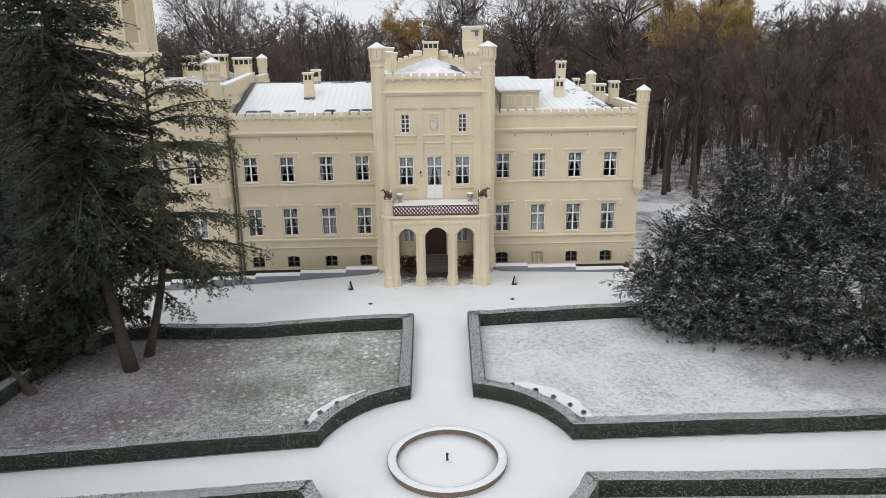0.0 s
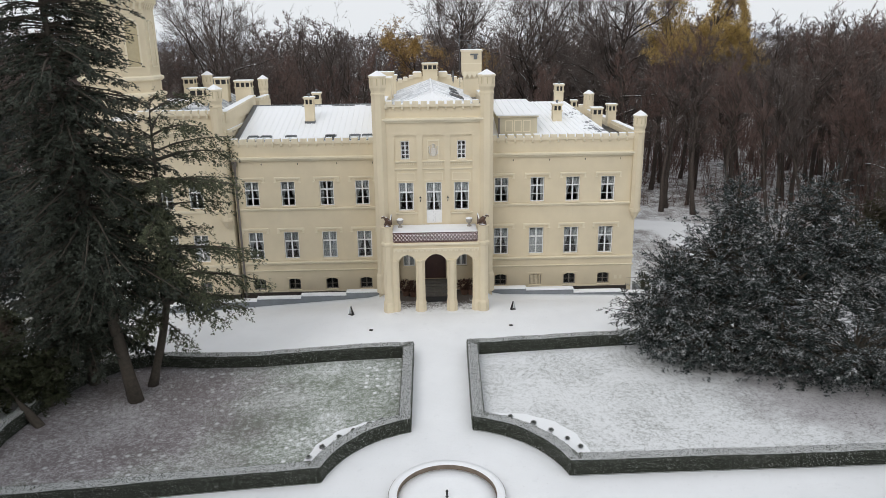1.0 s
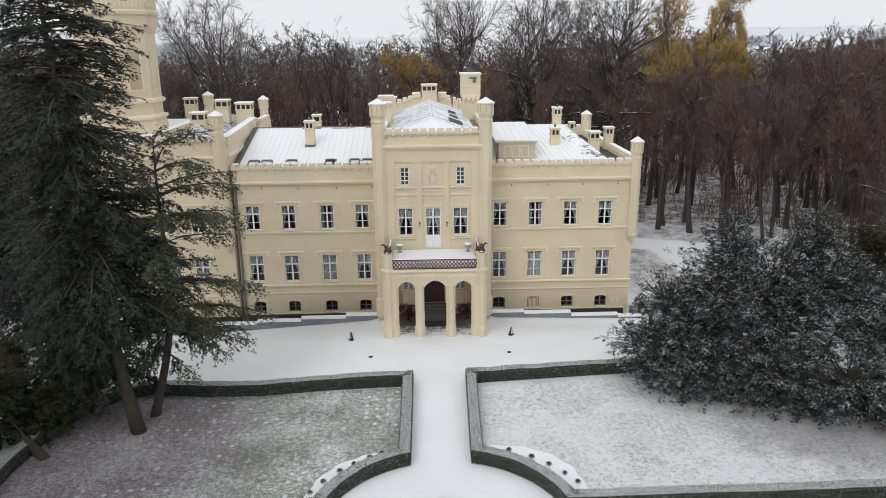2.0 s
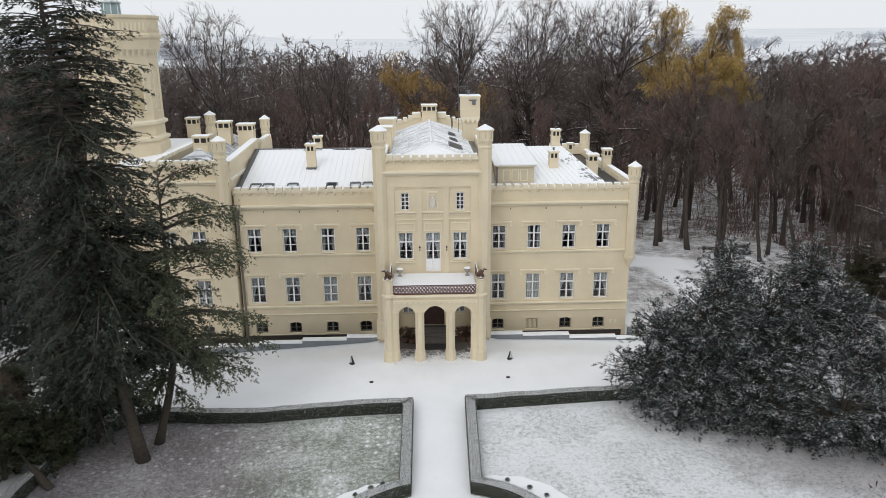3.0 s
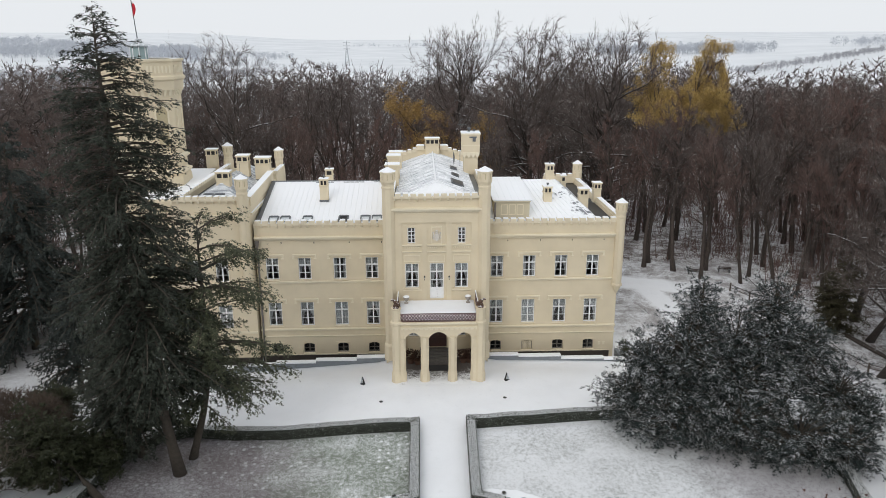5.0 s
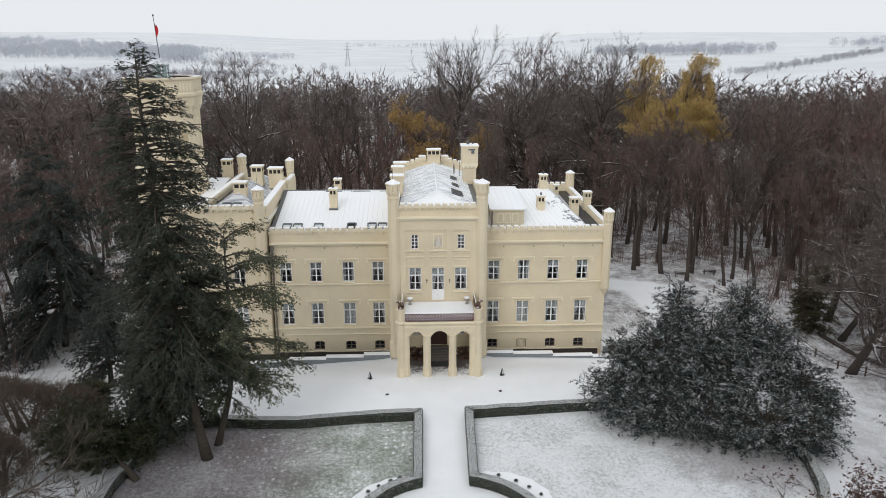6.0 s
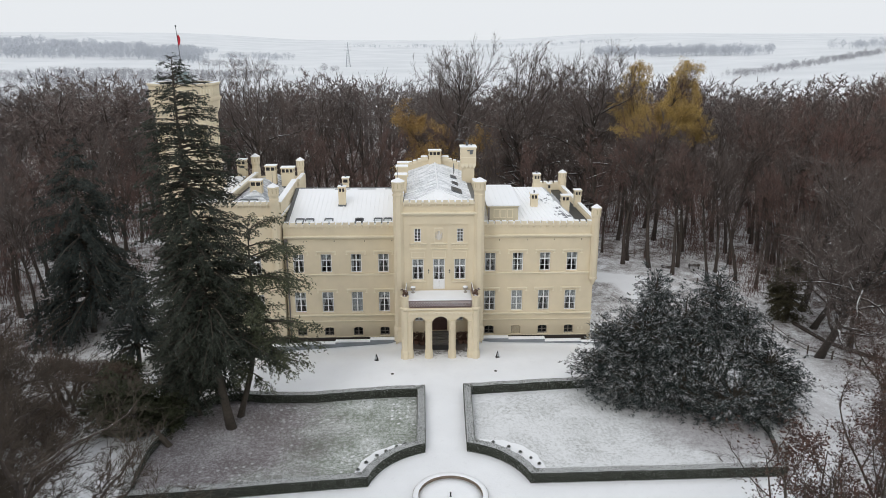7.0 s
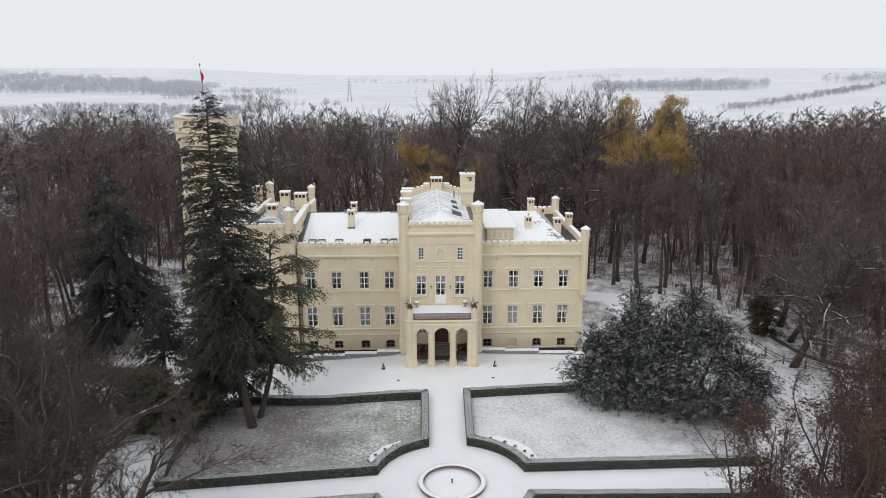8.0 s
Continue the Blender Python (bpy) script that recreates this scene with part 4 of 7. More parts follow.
parapet_box("parapet", 14.2, 18.6, 83.6, 84.1, 12.4, 13.3)
merlon_row((14.2, 83.6), (18.0, 83.6), 13.3, 5, 0.5, False)
part("panel", Mesh().box(17.0, 17.25, WY - 0.03, WY + 0.01, -0.85, -0.5), TRIM, HOUSE).matrix_parent_inverse = HOUSE_INV
part("panel", Mesh().box(17.45, 17.7, WY - 0.03, WY + 0.01, -0.85, -0.5), TRIM, HOUSE).matrix_parent_inverse = HOUSE_INV

# ---- the west block ----
bx0, bx1, bz = -25.6, -18.2, 15.1
holes = []
for x in (-21.3, -24.0):
    for w, z, h in (W1, W0):
        holes.append((x - w / 2, x + w / 2, z, z + h, 0))
    holes.append((x - WB[0] / 2, x + WB[0] / 2, WB[1], WB[1] + WB[2], 0.14))
wall_xz("wall", bx0, bx1, -1.45, bz, BY, 0.5, holes, label="cream stucco wall of the west block")
hpart("plinth", Mesh().box(bx0, bx1, BY - 0.05, BY + 0.5, BASE, -1.45), PLINTH)
for x in (-21.3, -24.0):
    window(x, BY + 0.17, W1[1], W1[0], W1[2], CROSS, [(1.48, 0.06), (0.7, 0.022)], 1)
    window(x, BY + 0.17, W0[1], W0[0], W0[2], CROSS, [(1.66, 0.06), (0.8, 0.022)], 2)
    window(x, BY + 0.25, WB[1], WB[0], WB[2], [(0.0, 0.05)], [(0.5, 0.02)], 0, GREY_FRAME, label="dark basement window with an arched head")
    for w, z, h in (W1, W0, WB):
        surround(x, BY, z, w, h)
    hood(x, BY, W1[1] + W1[2] + 0.14, W1[0])
    hood(x, BY, W0[1] + W0[2] + 0.14, W0[0])
for z, h, p in ((6.5, 0.24, 0.14), (1.36, 0.26, 0.16), (0.6, 0.14, 0.09), (13.55, 0.34, 0.26)):
    string_course(bx0, bx1, BY, z, h, p)
hpart("coping", Mesh().box(bx0, bx1, BY - 0.18, BY + 0.5, bz - 0.02, bz + 0.14), STONE_CAP)
merlon_row((bx0, BY - 0.14), (bx1, BY - 0.14), bz + 0.14, 11)
hpart("wall", Mesh().box(bx1 - 0.35, bx1, BY + 0.5, 82.0, BASE, 14.6), STUCCO)
hpart("wall", Mesh().box(bx0, bx0 + 0.4, BY + 0.5, 82.0, BASE, 14.9), STUCCO)
hpart("wall", Mesh().box(bx0, bx1, 82.0, 82.4, BASE, 14.9), STUCCO)
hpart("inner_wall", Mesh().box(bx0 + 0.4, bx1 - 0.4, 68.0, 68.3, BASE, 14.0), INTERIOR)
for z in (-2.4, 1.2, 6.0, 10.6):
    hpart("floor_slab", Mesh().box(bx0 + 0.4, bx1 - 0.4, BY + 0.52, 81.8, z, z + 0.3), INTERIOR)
# raking parapet on its east side, rising to a chimney
hpart("raking_parapet", Mesh().rings([[(bx1 - 0.4, BY + 0.5, 14.4), (bx1 + 0.12, BY + 0.5, 14.4), (bx1 + 0.12, BY + 0.5, 15.2), (bx1 - 0.4, BY + 0.5, 15.2)], [(bx1 - 0.4, 74.5, 14.4), (bx1 + 0.12, 74.5, 14.4), (bx1 + 0.12, 74.5, 15.75), (bx1 - 0.4, 74.5, 15.75)]], True, True), STUCCO)
hpart("raking_coping", Mesh().rings([[(bx1 - 0.5, BY + 0.4, 15.2), (bx1 + 0.22, BY + 0.4, 15.2), (bx1 + 0.22, BY + 0.4, 15.38), (bx1 - 0.5, BY + 0.4, 15.38)], [(bx1 - 0.5, 74.5, 15.75), (bx1 + 0.22, 74.5, 15.75), (bx1 + 0.22, 74.5, 15.93), (bx1 - 0.5, 74.5, 15.93)]], True, True), STONE_CAP)
string_course(bx1 - 0.2, bx1 + 0.1, BY, 13.55, 0.34, 0.26)
hpart("side_course", Mesh().box(bx1 - 0.02, bx1 + 0.2, BY + 0.5, 74.5, 13.5, 13.75), STONE_CAP)
# its roof: a low hip of thinly snowed metal
hx, hy0, hy1, hz0, hz1 = -21.8, 67.0, 78.5, 14.3, 16.0
for q in ([(bx0 + 0.8, BY + 1.0, hz0), (bx1 - 0.8, BY + 1.0, hz0), (hx, hy0, hz1)],
          [(bx1 - 0.8, BY + 1.0, hz0), (bx1 - 0.8, 81.8, hz0), (hx, hy1, hz1), (hx, hy0, hz1)],
          [(bx0 + 0.8, 81.8, hz0), (bx0 + 0.8, BY + 1.0, hz0), (hx, hy0, hz1), (hx, hy1, hz1)],
          [(bx1 - 0.8, 81.8, hz0), (bx0 + 0.8, 81.8, hz0), (hx, hy1, hz1)]):
    slab("roof", q, ROOF_THIN, label="metal roof with thin patchy snow")
seams("roof", (bx1 - 0.8, BY + 1.0, hz0), (bx1 - 0.8, 81.8, hz0), (hx, hy0, hz1), (hx, hy1, hz1), 22, ROOF_THIN)
seams("roof", (bx0 + 0.8, BY + 1.0, hz0), (bx0 + 0.8, 81.8, hz0), (hx, hy0, hz1), (hx, hy1, hz1), 22, ROOF_THIN)
seams("roof", (bx0 + 0.8, BY + 1.0, hz0), (bx1 - 0.8, BY + 1.0, hz0), (hx - 0.05, hy0, hz1), (hx + 0.05, hy0, hz1), 10, ROOF_THIN)
hpart("gutter", Mesh().box(bx0 + 0.4, bx1 - 0.4, BY + 0.5, 82.0, hz0 - 0.3, hz0 - 0.08), GREY_METAL)
for x in (-22.7, -21.6):
    skylight(x, BY + 1.5, 1.0, 1.4, True, lambda y: hz0 + (hz1 - hz0) * (y - BY - 1.0) / (hy0 - BY - 1.0), math.atan2(hz1 - hz0, hy0 - BY - 1.0))
chimney(-21.7, 67.4, 14.6, 17.15, 1.35, 1.1, True, 0)
chimney(-21.3, 74.4, 15.0, 17.75, 1.3, 1.1, True, 0)
chimney(-19.25, 75.0, 14.6, 17.4, 1.6, 1.2, True, 0)
chimney(-26.6, 81.0, 14.6, 17.5, 1.2, 1.1, True, 0)
turret(-18.65, BY - 0.35, 6.05, 17.75, 0.52, True)
turret(-25.0, 82.2, 14.4, 18.1, 0.5, False)
turret(-18.75, 81.8, 13.0, 17.6, 0.47, False)
merlon_row((bx1 + 0.12, 76.5), (bx1 + 0.12, 81.2), 15.2, 6, 0.5, False)
parapet_box("parapet", bx1 - 0.4, bx1 + 0.1, 76.3, 81.5, 14.4, 15.2)
parapet_box("parapet", bx0 - 0.05, bx0 + 0.45, BY + 0.5, 82.0, 14.9, 15.25)
merlon_row((bx0 + 0.5, 82.0), (bx0 + 0.5, BY + 0.6), 15.25, 26, 0.5, False)
# rainwater pipe in the corner
pipe = hpart("downpipe", Mesh().tube([(-17.75, WY - 0.2, -2.2), (-17.75, WY - 0.2, 10.6)], [0.1, 0.1], 8), ZINC, "grey-brown rainwater pipe")
part("hopper", Mesh().lathe(-17.75, WY - 0.22, [(0.1, 10.1), (0.24, 10.55), (0.26, 10.95)], 4, 0.5), ZINC, pipe)

# ---- the tower ----
TX, TY, TR = -31.3, 74.2, 3.75
tower = hpart("tower", Mesh().lathe(TX, TY, [(TR + 0.35, BASE), (TR + 0.35, 15.6), (TR + 0.1, 16.1), (TR, 16.2), (TR, 24.6)], 8), STUCCO, "octagonal stair tower")
part("crown", Mesh().lathe(TX, TY, [(TR, 24.6), (TR + 0.35, 25.0), (TR + 0.4, 25.9), (TR + 0.62, 26.1), (TR + 0.62, 26.35), (TR + 0.42, 26.5), (TR + 0.42, 27.8), (TR + 0.6, 27.95), (TR + 0.6, 28.1), (TR - 0.1, 28.12), (TR - 0.1, 27.2)], 8), STUCCO, tower)
part("tower_coping", Mesh().lathe(TX, TY, [(TR + 0.62, 28.1), (TR + 0.62, 28.2), (TR - 0.1, 28.2), (TR - 0.1, 28.1)], 8), STONE_CAP, tower)
part("tower_band", Mesh().lathe(TX, TY, [(TR + 0.1, 17.55), (TR + 0.32, 17.7), (TR + 0.32, 17.95), (TR, 18.1)], 8), TRIM, tower)
part("tower_band", Mesh().lathe(TX, TY, [(TR + 0.3, 16.0), (TR + 0.45, 16.15), (TR + 0.45, 16.35), (TR, 16.5)], 8), TRIM, tower)
for i in range(8):
    a = i * math.tau / 8
    u = Vector((math.cos(a), math.sin(a), 0))
    v = Vector((-u.y, u.x, 0))
    rin = TR * math.cos(math.pi / 8)
    arch = [(-0.62, 19.0), (0.62, 19.0), *[(0.62 * math.cos(k * math.pi / 10), 22.6 + 0.75 * math.sin(k * math.pi / 10)) for k in range(11)]]
    rim = [(-0.78, 18.9), (0.78, 18.9), *[(0.78 * math.cos(k * math.pi / 10), 22.6 + 0.92 * math.sin(k * math.pi / 10)) for k in range(11)]]
    c = Vector((TX, TY, 0)) + u * (rin + 0.0)
    band = Mesh()
    n = len(arch)
    ring = lambda pts, d: [tuple(c + v * s + u * d + Vector((0, 0, z))) for s, z in pts]
    band.rings([ring(rim, 0.0), ring(rim, 0.1), ring(arch, 0.1), ring(arch, 0.012)], False, False)
    part("niche_band", band, TRIM, tower)
    back = Mesh().add(ring(arch, 0.012), [tuple(range(n))])
    # every second niche back gets the stucco with painted shade
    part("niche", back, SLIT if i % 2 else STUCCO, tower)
    for k in range(5):
        s = -1.15 + k * 0.575
        cc = Vector((TX, TY, 0)) + u * (rin + 0.02)
        cb = Mesh().rings([[tuple(cc + v * (s + e) + u * d + Vector((0, 0, z))) for e, d in ((-0.13, 0), (0.13, 0), (0.13, w), (-0.13, w))] for z, w in ((24.35, 0.05), (24.75, 0.2), (25.05, 0.36))], True, True)
        part("corbel", cb, TRIM, tower)
    for k in range(7):
        s = -1.2 + k * 0.4
        cc = Vector((TX, TY, 0)) + u * ((TR + 0.42) * math.cos(math.pi / 8))
        pb = Mesh().rings([[tuple(cc + v * (s + e) + u * d + Vector((0, 0, z))) for e, d in ((-0.1, -0.01), (0.1, -0.01), (0.1, 0.06), (-0.1, 0.06))] for z in (26.75, 27.5)], True, True)
        part("crown_panel", pb, TRIM, tower)
LX, LY = TX - 0.3, TY + 0.6
lant = part("lantern", Mesh().lathe(LX, LY, [(0.9, 27.15), (0.9, 28.15), (0.85, 28.15)], 8), plain("pale_green_lantern_frame", (0.5, 0.56, 0.55), 0.4, 0.1), tower, "glazed lantern on the tower")
LANTERN_GLASS = plain("greenish_lantern_glass", (0.32, 0.42, 0.42), 0.15, 0.15)
for i in range(8):
    a0, a1 = (i + 0.53) * math.tau / 8, (i + 1.47) * math.tau / 8
    g = Mesh().add([(LX + r * math.cos(a), LY + r * math.sin(a), z) for r, a, z in ((0.88, a0, 28.15), (0.88, a1, 28.15), (0.82, a1, 29.4), (0.82, a0, 29.4))], [(0, 1, 2, 3)])
    part("lantern_pane", g, LANTERN_GLASS, lant)
    a = (i + 0.5) * math.tau / 8
    part("lantern_post", Mesh().tube([(LX + 0.9 * math.cos(a), LY + 0.9 * math.sin(a), 28.1), (LX + 0.84 * math.cos(a), LY + 0.84 * math.sin(a), 29.45)], [0.05, 0.05], 4), WHITE_PAINT, lant)
part("lantern_roof", Mesh().lathe(LX, LY, [(1.0, 29.38), (1.0, 29.46), (0.1, 30.25)], 8), snowed("lantern_roof_snow", (0.3, 0.34, 0.36), 0.5, 0.5, 1.1), lant)
pole = part("flag_pole", Mesh().tube([(LX, LY, 30.2), (LX - 0.25, LY, 34.8)], [0.06, 0.035], 6), GREY_METAL, tower, "flagpole with a limp flag")
part("finial", Mesh().lathe(LX - 0.25, LY, [(0.03, 34.75), (0.1, 34.85), (0.1, 34.95), (0.02, 35.05)], 8), GREY_METAL, pole)
fl = Mesh()
for j in range(9):
    for i in range(5):
        v = j / 8
        fl.v.append((LX - 0.2 + 0.36 * i / 4 * (0.6 + 0.4 * math.sin(v * 4)), TY + 0.6 + 0.1 * math.sin(i * 1.8 + v * 3), 34.1 - 1.5 * v - 0.25 * i / 4))
fl.f = [(j * 5 + i, j * 5 + i + 1, j * 5 + i + 6, j * 5 + i + 5) for j in range(8) for i in range(4)]
flag_red = Nodes("white_and_red_flag_cloth")
flag_red.done(flag_red.mix(flag_red.ramp(flag_red.xyz()[2], 33.75, 33.85), (0.6, 0.03, 0.05), (0.75, 0.72, 0.72)), 0.85)
part("flag", fl.raw("flag", flag_red.m), None, pole, "limp white and red flag")
# roofs between the tower and the west block
hpart("link_block", Mesh().box(-29.5, bx0 - 0.02, 66.5, 80.0, BASE, 14.2), STUCCO, "low link to the tower")
slab("roof", [(-30.5, 67.5, 14.25), (-26.0, 67.5, 14.25), (-26.0, 80.0, 15.3), (-30.5, 80.0, 15.3)], ROOF_METAL)

# ---- the centre ----
cx, cz = 4.35, 16.02
hol = [(-2.75, -2.02, 11.45, 13.0, 0), (2.02, 2.75, 11.45, 13.0, 0), (-3.02, -1.74, 7.0, 9.45, 0), (1.74, 3.02, 7.0, 9.45, 0), (-0.66, 0.66, 5.86, 9.45, 0),
       (-0.98, 0.98, 0.75, 4.1, 0), (-2.8, -1.8, 1.95, 4.2, 0), (1.8, 2.8, 1.95, 4.2, 0)]
wall_xz("wall", -cx, cx, -0.4, cz - 0.15, CY + 0.14, 0.45, hol, label="cream stucco wall of the projecting centre")
for x0, x1 in ((-4.4, -3.3), (-1.42, -0.93), (0.93, 1.42), (3.3, 4.4)):
    hpart("pilaster", Mesh().box(x0, x1, CY, CY + 0.16, -0.4, 13.62), STUCCO)
hpart("upper_wall", Mesh().box(-4.4, 4.4, CY, CY + 0.16, 13.62, cz - 0.15), STUCCO)
for x0, x1 in ((-3.3, -1.42), (-0.93, 0.93), (1.42, 3.3)):
    n = 6
    w = (x1 - x0) / n
    for i in range(n):
        o = [(x0 + i * w, 13.63), (x0 + (i + 1) * w, 13.63), (x0 + (i + 1) * w, 13.42)]
        o += [(x0 + (i + 0.5 + 0.36 * math.cos(k * math.pi / 6)) * w, 13.42 + 0.13 * math.sin(k * math.pi / 6)) for k in range(7)] + [(x0 + i * w, 13.42)]
        hpart("scallop", Mesh().prism_y(o, CY + 0.002, CY + 0.15), STUCCO)
    for i in range(9):
        d = (x1 - x0 - 0.3) / 9
        hpart("bracket", Mesh().box(x0 + 0.15 + i * d, x0 + 0.15 + i * d + d * 0.55, CY + 0.06, CY + 0.16, 10.98, 11.12), TRIM)
    string_course(x0, x1, CY + 0.14, 11.25, 0.16, 0.16)
    string_course(x0, x1, CY + 0.14, 10.62, 0.12, 0.12)
    fr = Mesh()
    for a in ((x0 + 0.15, x1 - 0.15, 10.25, 10.31), (x0 + 0.15, x1 - 0.15, 9.62, 9.68), (x0 + 0.15, x0 + 0.21, 9.68, 10.25), (x1 - 0.21, x1 - 0.15, 9.68, 10.25)):
        fr.box(a[0], a[1], CY + 0.09, CY + 0.15, a[2], a[3])
    hpart("moulded_panel", fr, TRIM)
for x in (-2.385, 2.385):
    window(x, CY + 0.3, 11.45, 0.73, 1.55, [(0.0, 0.045)], [(0.41, 0.03), (0.775, 0.03), (1.14, 0.03)])
    surround(x, CY + 0.14, 11.45, 0.73, 1.55)
for x in (-2.38, 2.38):
    window(x, CY + 0.3, 7.0, 1.28, 2.45, CROSS, [(1.6, 0.06), (0.78, 0.022)], 1)
    surround(x, CY + 0.14, 7.0, 1.28, 2.45)
    string_course(x - 0.93, x + 0.93, CY + 0.14, 6.78, 0.16, 0.2)
bd = window(0, CY + 0.3, 5.86, 1.32, 3.59, CROSS, [(2.74, 0.06), (1.9, 0.022), (1.1, 0.05)], 1, label="white balcony door with glazed upper part")
part("door_panel", Mesh().box(-0.585, -0.07, -0.04, -0.02, 0.08, 1.05).box(0.07, 0.585, -0.04, -0.02, 0.08, 1.05), WHITE_PAINT, bd)
# coat of arms in its niche
niche = Mesh()
for a in ((-0.5, 0.5, 12.98, 13.1), (-0.5, 0.5, 11.3, 11.42), (-0.5, -0.42, 11.42, 12.98), (0.42, 0.5, 11.42, 12.98)):
    niche.box(a[0], a[1], CY + 0.07, CY + 0.15, a[2], a[3])
hpart("niche_frame", niche, TRIM)
arms = Mesh()
arms.prism_y([(-0.2, 12.4), (0.2, 12.4), (0.22, 12.0), (0.14, 11.78), (0.0, 11.68), (-0.14, 11.78), (-0.22, 12.0)], CY + 0.05, CY + 0.15)
for s in (-1, 1):
    arms.tube([(s * 0.2, CY + 0.11, 11.75), (s * 0.34, CY + 0.1, 12.0), (s * 0.3, CY + 0.1, 12.3), (s * 0.36, CY + 0.1, 12.5), (s * 0.2, CY + 0.1, 12.62)], [0.05, 0.07, 0.05, 0.06, 0.03], 6)
arms.lathe(0, CY + 0.1, [(0.12, 12.42), (0.15, 12.52), (0.1, 12.62), (0.16, 12.72), (0.03, 12.78)], 8)
hpart("coat_of_arms", arms, plain("pale_carved_stone", (0.66, 0.62, 0.56), 0.85, 0.2, 9.0, bump=0.3), "carved stone shield with mantling")
string_course(-4.4, 4.4, CY, 14.78, 0.36, 0.4)
hpart("coping", Mesh().box(-4.0, 4.0, CY - 0.2, CY + 0.45, cz - 0.15, cz + 0.02), STONE_CAP)
merlon_row((-3.95, CY - 0.16), (3.95, CY - 0.16), cz + 0.02, 11)
for s in (-1, 1):
    turret(s * 4.5, CY + 0.1, -0.35, 18.8, 0.6)
    hpart("wall", Mesh().box(min(s * 4.55, s * 5.05), max(s * 4.55, s * 5.05), CY + 0.3, 82.0, BASE, cz - 0.1), STUCCO, "side wall of the centre")
    merlon_row((s * 4.2, CY + 0.9) if s < 0 else (s * 5.1, CY + 0.9), (s * 4.2, 72.5) if s < 0 else (s * 5.1, 72.5), cz - 0.1, 16, 0.55, False) if s > 0 else merlon_row((-4.5, 72.5), (-4.5, CY + 0.9), cz - 0.1, 16, 0.55, False)
hpart("wall", Mesh().box(-5.05, 5.05, 82.0, 82.4, BASE, 16.4), STUCCO)
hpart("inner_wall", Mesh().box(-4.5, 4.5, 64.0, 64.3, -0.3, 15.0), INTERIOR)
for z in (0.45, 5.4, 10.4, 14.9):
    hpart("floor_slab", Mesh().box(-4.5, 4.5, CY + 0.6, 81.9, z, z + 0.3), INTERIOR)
# stepped gable parapet at the back

gab = Mesh()
gab.prism_y([(-4.9, 15.4), (4.9, 15.4), (4.9, 16.3), (1.9, 17.2), (-1.9, 17.2), (-4.9, 16.3)], 81.4, 81.9)
hpart("gable_parapet", gab, STUCCO)
for i in range(5):
    for s in (-1, 1):
        x = s * (2.15 + i * 0.62)
        hpart("merlon", Mesh().box(x - 0.24, x + 0.24, 81.3, 82.0, 16.9 - i * 0.19, 17.35 - i * 0.19, 0.04), STONE_CAP)
for s in (-1, 1):
    hpart("merlon", Mesh().box(min(s * 0.95, s * 1.95), max(s * 0.95, s * 1.95), 81.25, 82.05, 17.1, 17.75, 0.12), STONE_CAP)
chimney(0.0, 81.0, 16.0, 18.65, 1.65, 1.1, True, 0)
# roof of the centre: hipped at the front, ridge to the back
rz0, rz1, ry0 = 15.6, 16.95, 61.4
slab("roof", [(-3.9, CY + 0.6, rz0), (3.9, CY + 0.6, rz0), (0, ry0 + 0.6, rz1)], ROOF_METAL, label="metal roof with wind-swept snow")
slab("roof", [(-3.9, 81.4, rz0), (-3.9, CY + 0.6, rz0), (0, ry0 + 0.6, rz1), (0, 81.4, rz1)], ROOF_SWEPT := thin_snow_roof_mat(0.26, 0.58))
slab("roof", [(3.9, CY + 0.6, rz0), (3.9, 81.4, rz0), (0, 81.4, rz1), (0, ry0 + 0.6, rz1)], ROOF_SWEPT)
seams("roof", (-3.9, CY + 0.6, rz0), (-3.9, 81.4, rz0), (0, ry0 + 0.6, rz1), (0, 81.4, rz1), 28, ROOF_SWEPT)
seams("roof", (3.9, CY + 0.6, rz0), (3.9, 81.4, rz0), (0, ry0 + 0.6, rz1), (0, 81.4, rz1), 28, ROOF_SWEPT)
seams("roof", (-3.9, CY + 0.6, rz0), (3.9, CY + 0.6, rz0), (-0.05, ry0 + 0.6, rz1), (0.05, ry0 + 0.6, rz1), 11, ROOF_METAL)
hpart("ridge_cap", Mesh().tube([(0, ry0 + 0.6, rz1 + 0.02), (0, 81.4, rz1 + 0.02)], [0.1, 0.1], 6), ROOF_METAL)
hpart("gutter", Mesh().box(-4.5, 4.5, CY + 0.5, 81.4, rz0 - 0.35, rz0 - 0.12), GREY_METAL)
sl = math.atan2(rz1 - rz0, 3.9)
for y, d, w in ((63.5, 2.4, 1.3), (68.3, 1.5, 0.8), (72.5, 1.6, 0.8)):
    sk = hpart("skylight", Mesh().box(-w / 2, w / 2, 0, d, 0, 0.14), GREY_METAL, "roof window with a dark frame")
    sk.location, sk.rotation_euler = (2.2, y, rz1 - 2.2 * math.tan(sl)), (0, sl, 0)
    part("pane", Mesh().box(-w / 2 + 0.12, w / 2 - 0.12, 0.12, d - 0.12, 0.13, 0.16), BLACK_METAL, sk)
